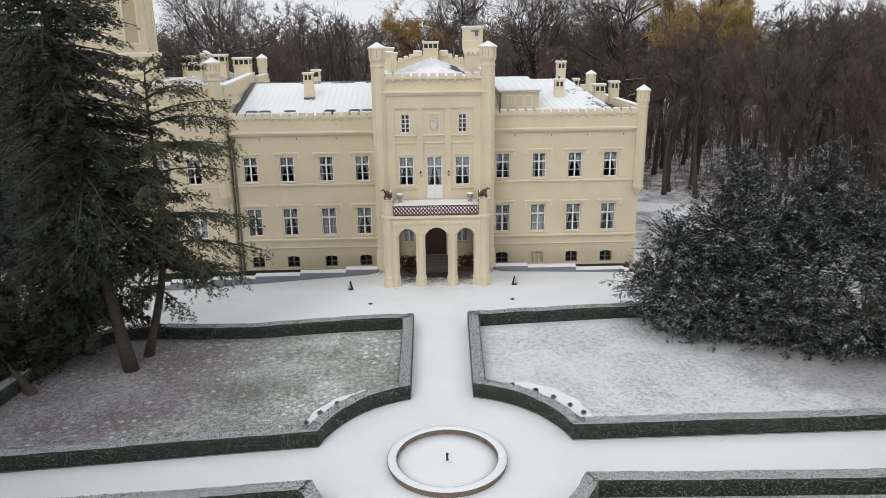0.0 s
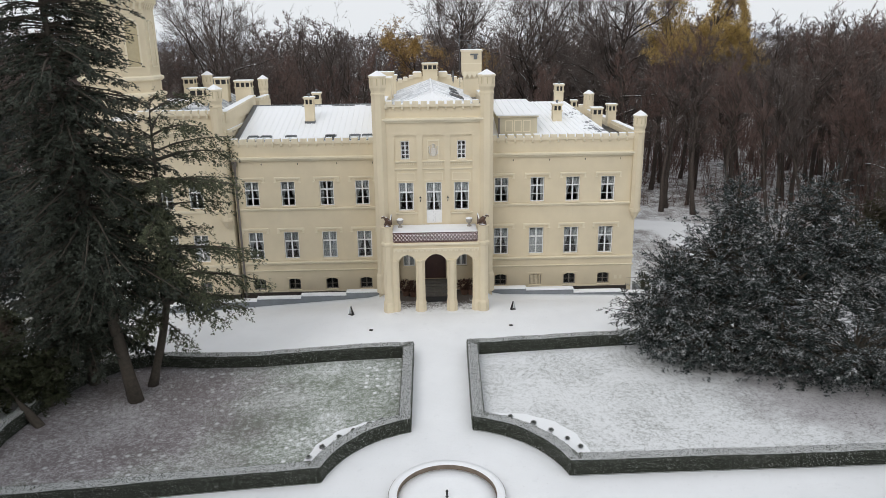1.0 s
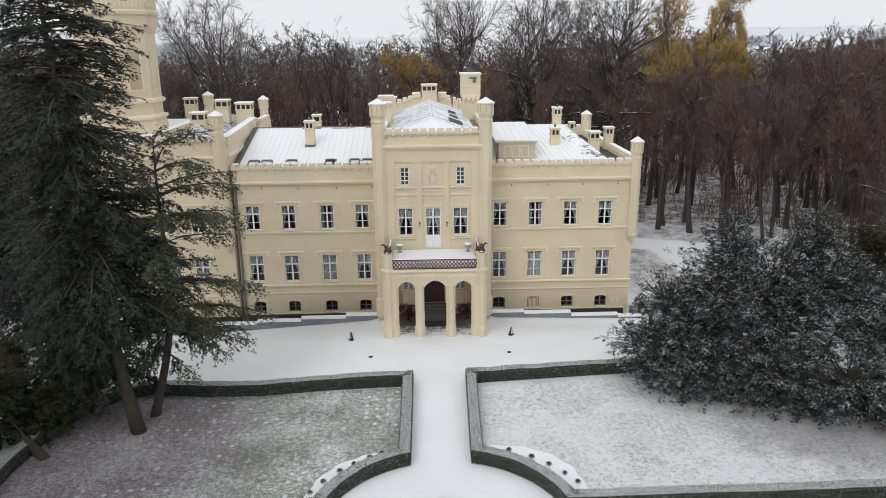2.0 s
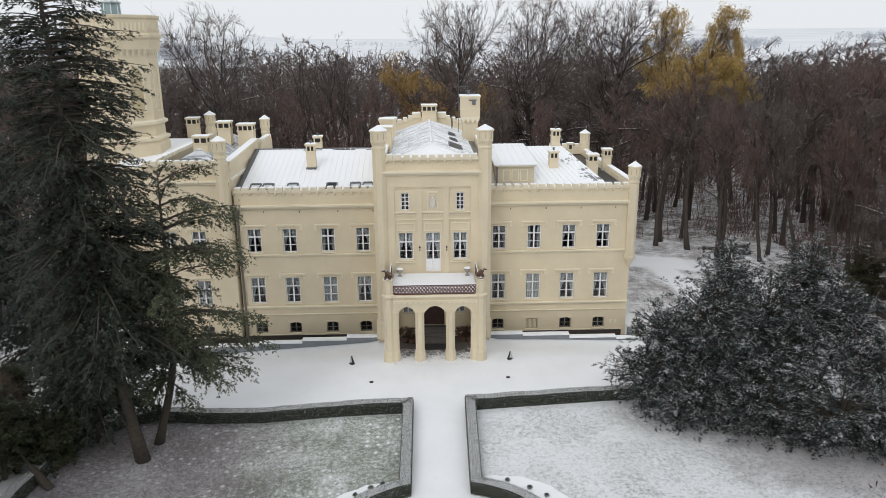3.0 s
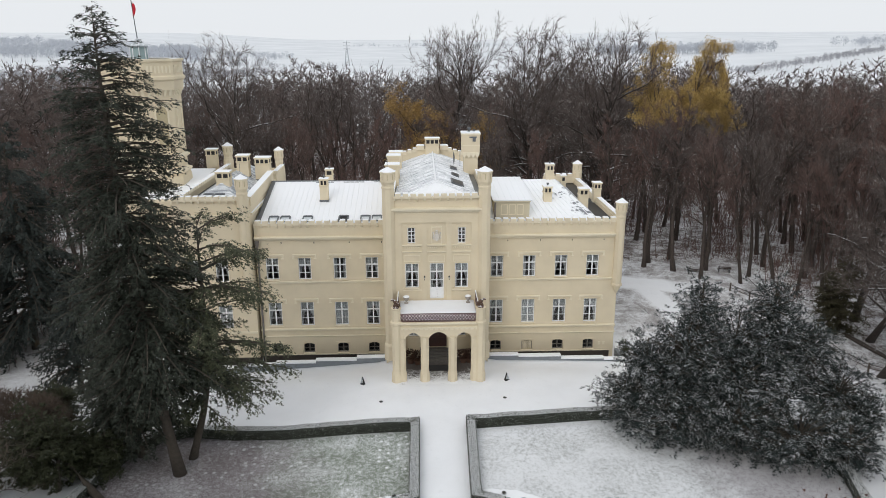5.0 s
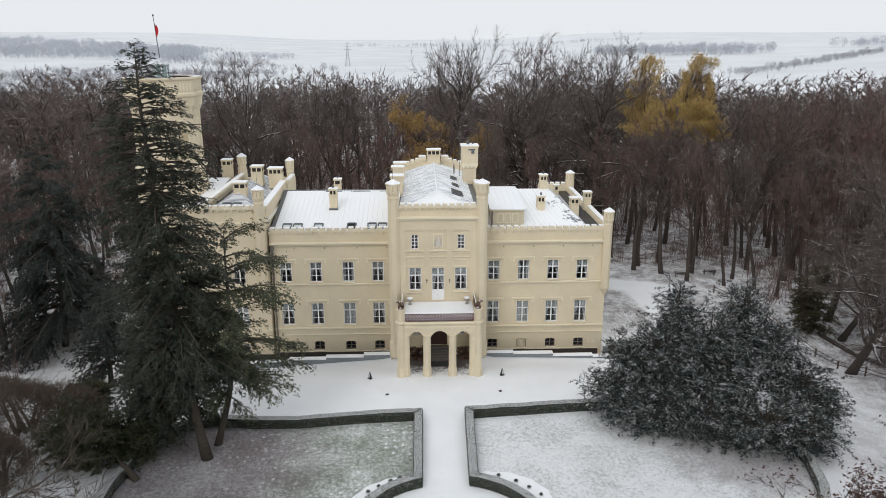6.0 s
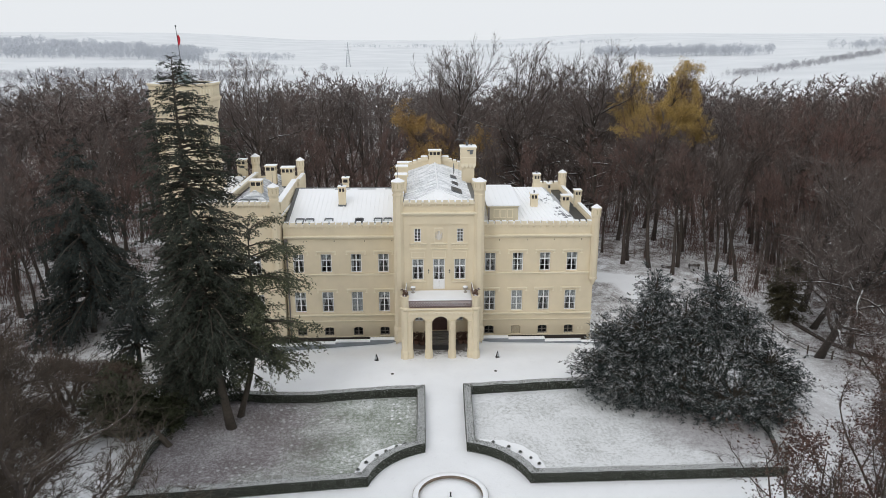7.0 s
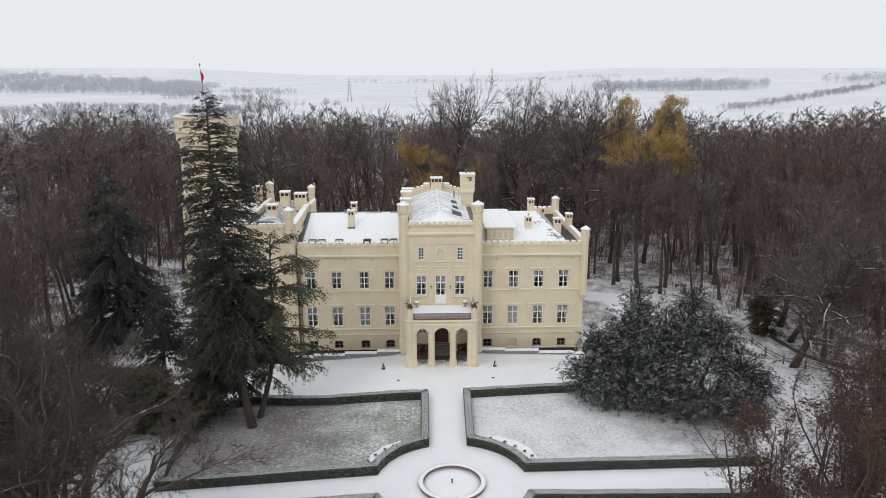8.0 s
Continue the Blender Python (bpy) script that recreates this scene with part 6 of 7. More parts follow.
def conifer(name, label, x, y, height, lean, seed, needles, boughs, low, reach, droop, hang, blade=0.3, trunk_r=0.45, gap=0.2, tier=0.6, sweep=(0.0, 0.0, 0.0), plate=0.27, thick=0.1, close=0.17, group=""):
    """A conifer: a leaning trunk, boughs in uneven tiers as long as reach(metres below the tip), fronds on the boughs.
    sweep: way (x, y) in which boughs are longer, and by how much."""
    rng = np.random.default_rng(seed)
    t = thing(name, x, y, land(x, y), label, "tree", group)
    n = 14
    pts = []
    for i in range(n + 1):
        u = i / n
        k = 1 - (1 - u) ** 3
        pts.append((lean[0] * k + 0.12 * math.sin(u * 7 + seed), lean[1] * k + 0.12 * math.sin(u * 6), height * u - 0.3 * (i == 0)))
    P = np.array(pts)
    part("trunk", Mesh().tube(pts, [trunk_r * (1 - i / n) ** 0.8 * (1.3 if i == 0 else 1) + 0.02 for i in range(n + 1)], 9), DRY_BARK, t, "", True)
    wood = Mesh()
    B, W, L = [], [], []
    ph = rng.random(4) * math.tau
    for b in range(boughs):
        z = low + (height - low) * (1 - (1 - (b + rng.random()) / boughs) ** 0.8)
        z = min(height - 0.1, round(z / tier) * tier + rng.normal(0, 0.2))
        d = max(0.05, height - z)
        a = rng.random() * math.tau
        if math.sin(3 * a + ph[0] + z * 1.7) * math.sin(2 * a - z * 0.9 + ph[1]) > 1.0 - 2 * gap:
            continue
        c = np.array([np.interp(z / height * n, range(n + 1), P[:, k]) for k in range(3)])
        out = np.array([math.cos(a), math.sin(a), 0.0])
        far = reach(d) * rng.uniform(0.62, 1.1) * (1 + 0.14 * math.sin(2 * a + ph[2] + z * 0.6)) * (1 + sweep[2] * (out[0] * sweep[0] + out[1] * sweep[1]))
        if far < 0.12:
            continue
        rise = 0.55 * math.exp(-d / 6.0) + 0.05 + rng.normal(0, 0.07)
        m = 7
        q = []
        bend = rng.normal(0, 0.12)
        perp = np.array([-out[1], out[0], 0.0])
        for i in range(m + 1):
            u = i / m
            q.append(c + out * far * u + perp * bend * far * u * u + np.array([0, 0, far * (rise * u - droop * u * u + 0.16 * droop * u ** 5)]))
        Q = np.array(q)
        wood.tube([tuple(p) for p in Q[::2]] + [tuple(Q[-1])], [0.012 + 0.017 * far * (1 - i / 4) ** 1.2 for i in range(5)], 4)
        k = max(4, int(far / close))
        u = np.sort(rng.uniform(0.16, 1.0, k))
        f = u * m
        j = np.minimum(m - 1, f.astype(int))
        pos = Q[j] + (Q[j + 1] - Q[j]) * (f - j)[:, None]
        pos[:, 2] += rng.normal(-0.3 * thick, thick, k) * np.minimum(1.0, 2 * u)
        tan = unit(Q[j + 1] - Q[j])
        s = rng.choice([-1.0, 1.0], (k, 1)) * rng.uniform(0.5, 1.15, (k, 1))
        B.append(pos)
        W.append(unit(tan + perp[None, :] * s + rng.normal(0, 0.12, (k, 3)) - np.array([0, 0, 0.25 * hang])))
        L.append((0.3 + plate * far * (1 - u) ** 0.7 * np.minimum(1, 3 * u)) * rng.uniform(0.6, 1.15, k))
        B.append(Q[-2][None, :])
        W.append(unit(Q[-1] - Q[-2])[None, :])
        L.append(np.array([0.35 * min(1.0, far)]))
    part("branchwork", wood, DRY_BARK, t)["kind"] = "stuff"
    v = fronds(rng, np.concatenate(B), np.concatenate(W), np.concatenate(L), 0.145, blade, blade * 0.36, hang)
    part("crown", tri_mesh("crown", v, needles), None, t)
    return t


def dome_bush(name, label, x, y, lobes, seed, needles, count, size, up=0.35, pairs=3, category="shrub", group="", stems=5, width=0.16):
    """A broad evergreen of overlapping lobes (x, y, z, rx, ry, rz), each a shell of layered sprays over bare stems."""
    rng = np.random.default_rng(seed)
    z0 = land(x, y)
    t = thing(name, x, y, z0, label, category, group)
    vol = np.array([l[3] * l[4] + l[4] * l[5] + l[3] * l[5] for l in lobes])
    base, way, ln = [], [], []
    for l, k in zip(lobes, (vol / vol.sum() * count).astype(int)):
        d = unit(rng.normal(0, 1, (k, 3)))
        d[:, 2] = np.where(d[:, 2] < -0.55, -d[:, 2], d[:, 2])
        r = rng.uniform(0.45, 1.0, (k, 1)) ** 0.45
        lump = 0.9 + 0.1 * np.sin(d[:, :1] * 7 + d[:, 2:3] * 5 + seed) * np.sin(d[:, 1:2] * 8 + 2 * d[:, 2:3]) + rng.normal(0, 0.07, (k, 1))
        p = np.array(l[:3]) + d * np.array(l[3:]) * r * lump
        p[:, 2] = np.maximum(p[:, 2], 0.15 + 0.3 * rng.random(k))
        base.append(p)
        way.append(unit(d * np.array([1, 1, 0.45]) + np.array([0, 0, up]) + rng.normal(0, 0.3, (k, 3))))
        ln.append(size * rng.uniform(0.6, 1.3, k))
    base, way, ln = np.concatenate(base), np.concatenate(way), np.concatenate(ln)
    m = Mesh()
    pr = random.Random(seed)
    for l in lobes:
        for _ in range(stems):
            e = (l[0] + pr.uniform(-0.6, 0.6) * l[3], l[1] + pr.uniform(-0.6, 0.6) * l[4], l[2] + pr.uniform(0.2, 0.7) * l[5])
            s = (l[0] * 0.55 + pr.uniform(-0.5, 0.5), l[1] * 0.55 + pr.uniform(-0.5, 0.5), -0.3)
            mid = tuple((s[k] + e[k]) / 2 + pr.uniform(-0.3, 0.3) for k in range(3))
            m.tube([s, mid, e], [0.16, 0.11, 0.03], 6)
    part("branchwork", m, DRY_BARK, t)["kind"] = "stuff"
    part("crown", tri_mesh("crown", sprays(rng, base, way, ln, np.full(len(base), size * width * 2), pairs, 0.2), needles), None, t)
    return t


def bough_bush(name, label, x, y, lobes, seed, needles, boughs, plate, blade, category="tree", group=""):
    """A spreading evergreen: boughs from inside each lobe (x, y, z, rx, ry, rz) to its skin, each a ragged plate of fronds that nods at its tip."""
    rng = np.random.default_rng(seed)
    t = thing(name, x, y, land(x, y), label, category, group)
    area = np.array([l[3] * l[4] + l[4] * l[5] + l[3] * l[5] for l in lobes])
    m = Mesh()
    B, W, L = [], [], []
    for l, k in zip(lobes, np.maximum(6, area / area.sum() * boughs).astype(int)):
        c, r = np.array(l[:3]), np.array(l[3:])
        m.tube([(c[0] * 0.6, c[1] * 0.6, -0.3), tuple(c), (c[0], c[1], c[2] + 0.75 * r[2])], [0.2, 0.11, 0.03], 6)
        for _ in range(k):
            d = unit(rng.normal(0, 1, 3) * np.array([1, 1, 0.9]) + np.array([0, 0, 0.15]))
            lump = 0.88 + 0.26 * math.sin(5 * d[0] + 7 * d[2] + seed + c[0]) * math.sin(6 * d[1] - 5 * d[2] + c[1])
            tip = c + d * r * lump * (rng.uniform(0.8, 1.14) if rng.random() < 0.72 else rng.uniform(0.4, 0.8))
            tip[2] = max(tip[2], 0.3 + 0.6 * rng.random())
            out = unit(np.array([d[0], d[1], 0.15 + 0.9 * max(0.0, d[2])]) + rng.normal(0, 0.15, 3))
            size = plate * rng.uniform(0.6, 1.3)
            root = tip - out * size
            side = unit(np.cross(out, np.array([0, 0, 1.0]) + rng.normal(0, 0.2, 3)))
            n = max(5, int(size / 0.1))
            u = rng.uniform(0.05, 1.0, n)
            pos = root + out * (size * u)[:, None]
            pos[:, 2] -= 0.4 * size * u * u
            s = rng.choice([-1.0, 1.0], (n, 1)) * rng.uniform(0.4, 1.1, (n, 1))
            B.append(pos)
            W.append(unit(out * rng.uniform(0.5, 1.0, (n, 1)) + side * s + rng.normal(0, 0.15, (n, 3)) - np.array([0, 0, 0.3])))
            L.append(size * (0.2 + 0.32 * (1 - u)) * rng.uniform(0.6, 1.2, n))
            if rng.random() < 0.3:
                m.tube([tuple(c + (root - c) * 0.3), tuple((root + c) / 2 + np.array([0, 0, 0.2])), tuple(tip)], [0.05, 0.035, 0.01], 3)
    part("branchwork", m, DRY_BARK, t)["kind"] = "stuff"
    v = fronds(rng, np.concatenate(B), np.concatenate(W), np.concatenate(L), 0.15, blade, blade * 0.42, 0.12)
    part("crown", tri_mesh("crown", v, needles), None, t)
    return t


def limb(rng, start, way, length, n, bend, lift):
    """Points of a wavering limb."""
    p, d = np.array(start, float), np.array(way, float)
    pts = [p.copy()]
    for _ in range(n):
        d = d + rng.normal(0, bend, 3) + np.array([0, 0, lift])
        d /= np.linalg.norm(d)
        p = p + d * length / n
        pts.append(p.copy())
    return pts


def around(rng, d, angle):
    """A way that leans by angle from d."""
    o = unit(np.cross(d, rng.normal(0, 1, 3)))
    return unit(d * math.cos(angle) + o * math.sin(angle))


def crown_tree(seed, height, first, limbs, subs, twigs, fine, spread, trunk_r, twig_w, forks=1, leaf_n=0, leaf_size=0.2, leaf_from=0.0, wood_mat=None, steep=0.95, splay=0.12, wander=0.16, twig_len=1.0, snag=0.0, stem=0.72, sides=5, steps=6):
    """Meshes of a deciduous tree: trunk with limbs and boughs, twigs in three orders, and leaves if it has any."""
    rng = np.random.default_rng(seed)
    wood, stems, out = Mesh(), [], []
    for k in range(forks):
        d0 = unit(np.array([rng.normal(0, 0.04 + splay * (forks > 1)), rng.normal(0, 0.04 + splay * (forks > 1)), 1.0]))
        pts = limb(rng, (rng.normal(0, 0.2) * (forks > 1), rng.normal(0, 0.2) * (forks > 1), -0.4), d0, height * stem * rng.uniform(0.95, 1.05), 9, 0.05, 0.04)
        out.append(("trunk", Mesh().tube([tuple(p) for p in pts], [trunk_r * (1 - i / 9) ** 0.8 * (1.35 if i == 0 else 1) + 0.025 for i in range(10)], 7).data("trunk", wood_mat or BARK, True)))
        stems.append(np.array(pts))
    sb, sw, sl, sr = [], [], [], []
    for k in range(limbs):
        S = stems[k % forks]
        u = first + (0.99 - first) * (k + rng.random()) / limbs
        c = np.array([np.interp(u * 9, range(10), S[:, j]) for j in range(3)])
        v = (u - first) / (1 - first)
        ln = spread * (0.68 + 0.4 * math.sin(math.pi * (0.1 + 0.62 * v))) * rng.uniform(0.7, 1.15) * (1 - 0.25 * max(0.0, v - 0.4))
        d = around(rng, np.array([0, 0, 1.0]), steep * rng.uniform(0.55, 1.25) * (1 - 0.3 * v))
        q = np.array(limb(rng, c, d, ln, steps, wander, (0.045 - snag) * 6 / steps))
        r0 = trunk_r * 0.4 * (1.15 - u * 0.75)
        wood.tube([tuple(p) for p in q], [r0 * (1 - i / steps) ** 0.9 + 0.018 for i in range(steps + 1)], sides)
        for s in range(subs):
            f = (0.2 + 0.8 * (s + rng.random()) / subs) * (steps - 0.01)
            j = int(f)
            b = q[j] + (q[j + 1] - q[j]) * (f - j)
            w = unit(around(rng, unit(q[j + 1] - q[j]), rng.uniform(0.35, 0.9)) + np.array([0, 0, 0.1]))
            far = ln * rng.uniform(0.2, 0.44)
            sb += [b, b + w * far * 0.5]
            sw += [w, around(rng, w, rng.uniform(0.25, 0.6))]
            sl += [far * 0.62, far * 0.6]
            sr += [max(0.03, r0 * 0.45), max(0.024, r0 * 0.26)]
    sb, sw, sl, sr = np.array(sb), unit(np.array(sw)), np.array(sl), np.array(sr)

    def order(base, way, length, n, lo, hi, scale):
        i = np.repeat(np.arange(len(base)), n)
        m = len(i)
        u = rng.uniform(0.12, 1.0, m)
        o = unit(np.cross(way[i], rng.normal(0, 1, (m, 3))))
        a = rng.uniform(lo, hi, (m, 1))
        w = unit(way[i] * np.cos(a) + o * np.sin(a) + np.array([0, 0, 0.1]))
        return base[i] + way[i] * (u * length[i])[:, None], w, length[i] * scale * rng.uniform(0.55, 1.2, m)
    tb, tw, tl = order(sb, sw, sl, max(2, round(twigs * 0.6)), 0.3, 0.95, 0.85 * twig_len)
    fb, fw, fl = order(tb, tw, tl, fine, 0.25, 0.8, 0.6)
    base, way = np.concatenate([sb, tb, fb]), np.concatenate([sw, tw, fw])
    length = np.concatenate([sl * 1.05, tl, fl])
    wide = np.concatenate([sr, np.full(len(tb), twig_w * 1.25), np.full(len(fb), twig_w)])
    out += [("branchwork", wood.data("branchwork", wood_mat or BARK, True)), ("twigs", (base, way, unit(np.cross(way, rng.normal(0, 1, way.shape))), length, wide))]
    if leaf_n:
        tip = fb + fw * fl[:, None] * 0.7
        patch = np.sin(tip[:, 0] * 0.9 + seed) * np.sin(tip[:, 1] * 0.8) + np.sin(tip[:, 2] * 0.7 + seed)
        tip = tip[(tip[:, 2] > leaf_from * height) & (patch + rng.normal(0, 0.4, len(tip)) > -0.35)]
        b = tip[rng.integers(0, len(tip), leaf_n)] + rng.normal(0, 0.28, (leaf_n, 3))
        w = unit(rng.normal(0, 1, (leaf_n, 3)) + np.array([0, 0, -0.3]))
        out.append(("leaves", (b, w, unit(np.cross(w, rng.normal(0, 1, w.shape))), leaf_size * rng.uniform(0.6, 1.3, leaf_n), leaf_size * rng.uniform(0.5, 0.9, leaf_n))))
    return out


def plant_first(name, meshes, twig_mat, leaf_mat, label, group):
    """Builds a tree as a thing with its parts; its copies follow by copy_thing."""
    t = thing(name, 0, 0, 0, label, "tree", group)
    for kind, data in meshes:
        if kind == "trunk":
            part("trunk", data, None, t)
        elif kind == "branchwork":
            part("branchwork", data, None, t)["kind"] = "stuff"
        else:
            part("crown" if kind == "twigs" else "foliage", blades("crown", *data, twig_mat if kind == "twigs" else leaf_mat), None, t)
    return t


def stand(x, y, turn, size, wide=1.0):
    return pose(x, y, land(x, y) - 0.15, 4.5 * math.sin(x * 12.9 + y * 3.1), 4.5 * math.sin(x * 7.7 - y * 5.3), turn) @ Matrix.Diagonal((size * wide, size * wide, size, 1))


# ---- evergreens of the garden ----
conifer("fir_tree", "tall dark green fir with tiers of drooping boughs beside the lawn", -19.15, 40.3, 32.6, (-2.3, 0.6), 11, FIR_NEEDLES, 680, 7.0, lambda d: min(5.0, 1.42 * d ** 0.5), 0.34, 0.34, 0.25, 0.38, 0.2, 0.6, (1.0, 0.0, 0.12), plate=0.25, thick=0.12)
conifer("hemlock_tree", "loose conifer with long layered boughs beside the fir", -18.95, 42.3, 18.6, (2.0, 0.3), 24, HEMLOCK_NEEDLES, 88, 4.6, lambda d: min(4.8, 2.2 + 1.2 * d ** 0.5), 0.36, 0.4, 0.22, 0.27, 0.3, 1.5, (0.9, 0.35, 0.34), 0.34, 0.24, 0.065)
conifer("spruce_tree", "dark spruce with hanging boughs at the edge of the wood", -42.0, 64.5, 23.5, (0.3, 0.2), 31, DARK_NEEDLES, 360, 2.2, lambda d: 1.55 * d ** 0.54, 0.42, 0.75, 0.3, 0.3, 0.3, 0.8)
conifer("spruce_tree", "dark spruce with hanging boughs at the edge of the wood", -33.0, 54.5, 11.0, (0.3, 0.2), 33, DARK_NEEDLES, 220, 2.0, lambda d: 1.3 * d ** 0.52, 0.42, 0.75, 0.28, 0.25, 0.3, 0.8)
conifer("fir_tree", "lesser dark fir with hanging boughs behind the tall fir", -22.9, 42.8, 17.0, (-0.8, 0.3), 35, FIR_NEEDLES, 300, 2.6, lambda d: 1.2 * d ** 0.5, 0.36, 0.4, 0.3, 0.28, 0.1, 0.6)
# the yew: two leading tops, wide low skirts
YX, YY = 22.5, 44.4
bough_bush("yew_tree", "broad dark yew dusted with snow over the lawn", YX, YY,
           [(x - YX, y - YY - 0.3, z, rx * 1.13, ry * 1.13, rz * 1.06) for x, y, z, rx, ry, rz in (
               (20.4, 46.0, 10.0, 2.0, 2.4, 3.2), (19.5, 45.8, 6.8, 3.4, 3.6, 4.0), (18.4, 45.4, 3.8, 4.4, 3.8, 3.6),
               (26.2, 46.0, 10.0, 2.1, 2.4, 3.2), (26.9, 45.8, 6.8, 3.6, 3.6, 4.0), (23.3, 45.6, 7.4, 3.0, 3.2, 3.6),
               (14.9, 46.3, 2.5, 2.6, 2.7, 2.6), (16.4, 46.0, 5.6, 2.4, 2.6, 2.8),
               (18.0, 43.2, 2.4, 3.8, 2.6, 2.8), (22.4, 42.0, 2.5, 3.8, 2.8, 3.0), (26.4, 40.4, 2.2, 3.8, 3.0, 2.8), (29.6, 39.4, 1.8, 3.0, 2.6, 2.4),
               (31.0, 44.0, 3.4, 3.3, 3.4, 3.5), (32.8, 43.6, 2.2, 2.2, 2.8, 2.4), (29.4, 45.6, 6.6, 2.4, 2.8, 2.8), (23.0, 44.6, 4.6, 4.5, 3.6, 3.8))],
           41, YEW_NEEDLES, 5600, 1.2, 0.17)
bough_bush("thuja_shrub", "upright olive green thuja by the fence", 45.8, 68.5, [(0, 0, 2.8, 3.0, 3.0, 3.6), (0.8, 0.5, 6.2, 1.9, 1.9, 3.2), (-1.3, 0.2, 4.8, 1.8, 1.8, 3.0)], 43, THUJA_LEAVES, 560, 1.0, 0.24, "shrub")
for i, (x, y, k) in enumerate(((-28.4, 39.0, 1.12), (-25.2, 40.2, 0.75), (-25.2, 46.4, 0.75), (-31.5, 47.0, 0.8))):
    bough_bush("evergreen_shrub", "olive green evergreen shrub with nodding boughs beside the garden hedge", x, y, [(0, 0, 2.8 * k, 2.9 * k, 2.7 * k, 3.0 * k), (1.5 * k, -0.5, 3.6 * k, 2.0 * k, 1.9 * k, 2.4 * k), (-1.6 * k, 0.4, 2.4 * k, 2.2 * k, 2.2 * k, 2.2 * k)], 51 + i, OLIVE_LEAVES, int(420 * k), 1.1, 0.24, "shrub", "garden shrubs")
for i, (x, y) in enumerate(((19.6, 62.4), (19.4, 61.0))):
    dome_bush("corner_shrub", "low bare shrub at the corner of the house", x, y, [(0, 0, 0.5, 0.5, 0.5, 0.8)], 61 + i, OLIVE_LEAVES, 160, 0.25, 0.5, stems=3, group="corner shrubs")
for i, (x, y, k) in enumerate(((-39.5, 36.5, 1.0), (-44.0, 47.0, 1.1), (-36.0, 44.5, 0.9), (-31.2, 43.0, 0.95), (-34.0, 37.0, 0.8))):
    dome_bush("brown_thicket", "dense olive brown thicket beside the drive", x, y, [(0, 0, 2.6 * k, 3.2 * k, 3.2 * k, 2.8 * k), (1.6 * k, -0.8, 3.4 * k, 2.0 * k, 2.0 * k, 2.2 * k), (-1.6 * k, 1.0, 3.2 * k, 2.2 * k, 2.2 * k, 2.2 * k)], 71 + i, BROWN_THICKET, 5200, 0.4, 0.5, 2, group="thickets", stems=3, width=0.05)
# cut log under the fir
log = solid("fallen_log", Mesh().tube([(-23.9, 37.5, -0.75), (-24.9, 38.0, 0.1), (-26.3, 38.7, 1.5)], [0.3, 0.26, 0.2], 10), DRY_BARK, "leaning cut trunk by the hedge", "log")

# ---- the woods ----
rnd = random.Random(5)
BARE = {}
for k in range(6):
    BARE[k] = plant_first("bare_tree", crown_tree(100 + k, 29.0, 0.4 + 0.06 * (k % 3), 20, 7, 6, 5, 5.6 + 0.5 * (k % 3), 0.38, 0.056, sides=4, steps=4), (TWIGS, GREY_TWIGS)[k % 2], None, ("bare brown deciduous tree in the wood", "bare grey deciduous tree in the wood")[k % 2], "trees of the wood")
THIN = {}
for k in range(5):
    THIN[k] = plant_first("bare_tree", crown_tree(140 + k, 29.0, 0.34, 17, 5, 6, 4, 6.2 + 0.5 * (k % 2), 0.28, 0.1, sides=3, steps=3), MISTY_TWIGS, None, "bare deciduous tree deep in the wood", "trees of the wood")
GREAT = {}
for k in range(2):
    GREAT[k] = plant_first("great_tree", crown_tree(170 + k, 31.0, 0.24, 40, 10, 8, 6, 10.0, 0.62, 0.042, wood_mat=OAK_BARK, steep=1.3, wander=0.2, stem=0.66), GREY_TWIGS, None, "great spreading bare oak with snow-lined limbs behind the house", "great oaks")
ASH = plant_first("ash_tree", crown_tree(176, 29.0, 0.42, 22, 6, 4, 3, 8.0, 0.42, 0.045, 2, steep=0.55, splay=0.1, stem=0.74), GREY_TWIGS, None, "slender bare ash with upswept limbs behind the house", "great oaks")
GOLD = plant_first("golden_tree", crown_tree(180, 27.0, 0.22, 26, 7, 6, 5, 6.4, 0.4, 0.042, 1, 22000, 0.22, 0.3, stem=0.74), TWIGS, OCHRE_LEAVES, "tree with ochre brown autumn leaves", "autumn trees")
LARCH = plant_first("larch_tree", crown_tree(181, 31.0, 0.45, 26, 7, 6, 5, 6.0, 0.4, 0.05, 1, 26000, 0.21, 0.6, stem=0.78), TWIGS, GOLD_LEAVES, "larch with golden yellow needles", "autumn trees")
YOUNG = plant_first("young_beech", crown_tree(190, 17.0, 0.1, 44, 8, 7, 5, 4.2, 0.11, 0.02, 7, 7500, 0.17, 0.0, DRY_BARK, 0.8, 0.2, 0.1, stem=0.85), RUSSET_TWIGS, RUSSET_LEAVES, "many-stemmed young beech with dry russet leaves", "near trees")
NEAR = plant_first("near_oak", crown_tree(195, 21.0, 0.26, 46, 9, 8, 7, 6.4, 0.55, 0.026, 4, wood_mat=BARK, steep=1.2, splay=0.22, wander=0.24, snag=0.03, stem=0.7), NEAR_TWIGS, None, "bare many-branched oak beside the garden", "near trees")
FIRST = set()


def plant(tree, x, y, turn, size, wide=1.0):
    m = stand(x, y, turn, size, wide)
    if tree.name not in FIRST:
        FIRST.add(tree.name)
        tree.matrix_basis = m
    else:
        copy_thing(tree, m)


spots = []


def free(x, y, gap):
    if any((x - a) ** 2 + (y - b) ** 2 < gap * gap for a, b in spots):
        return False
    spots.append((x, y))
    return True


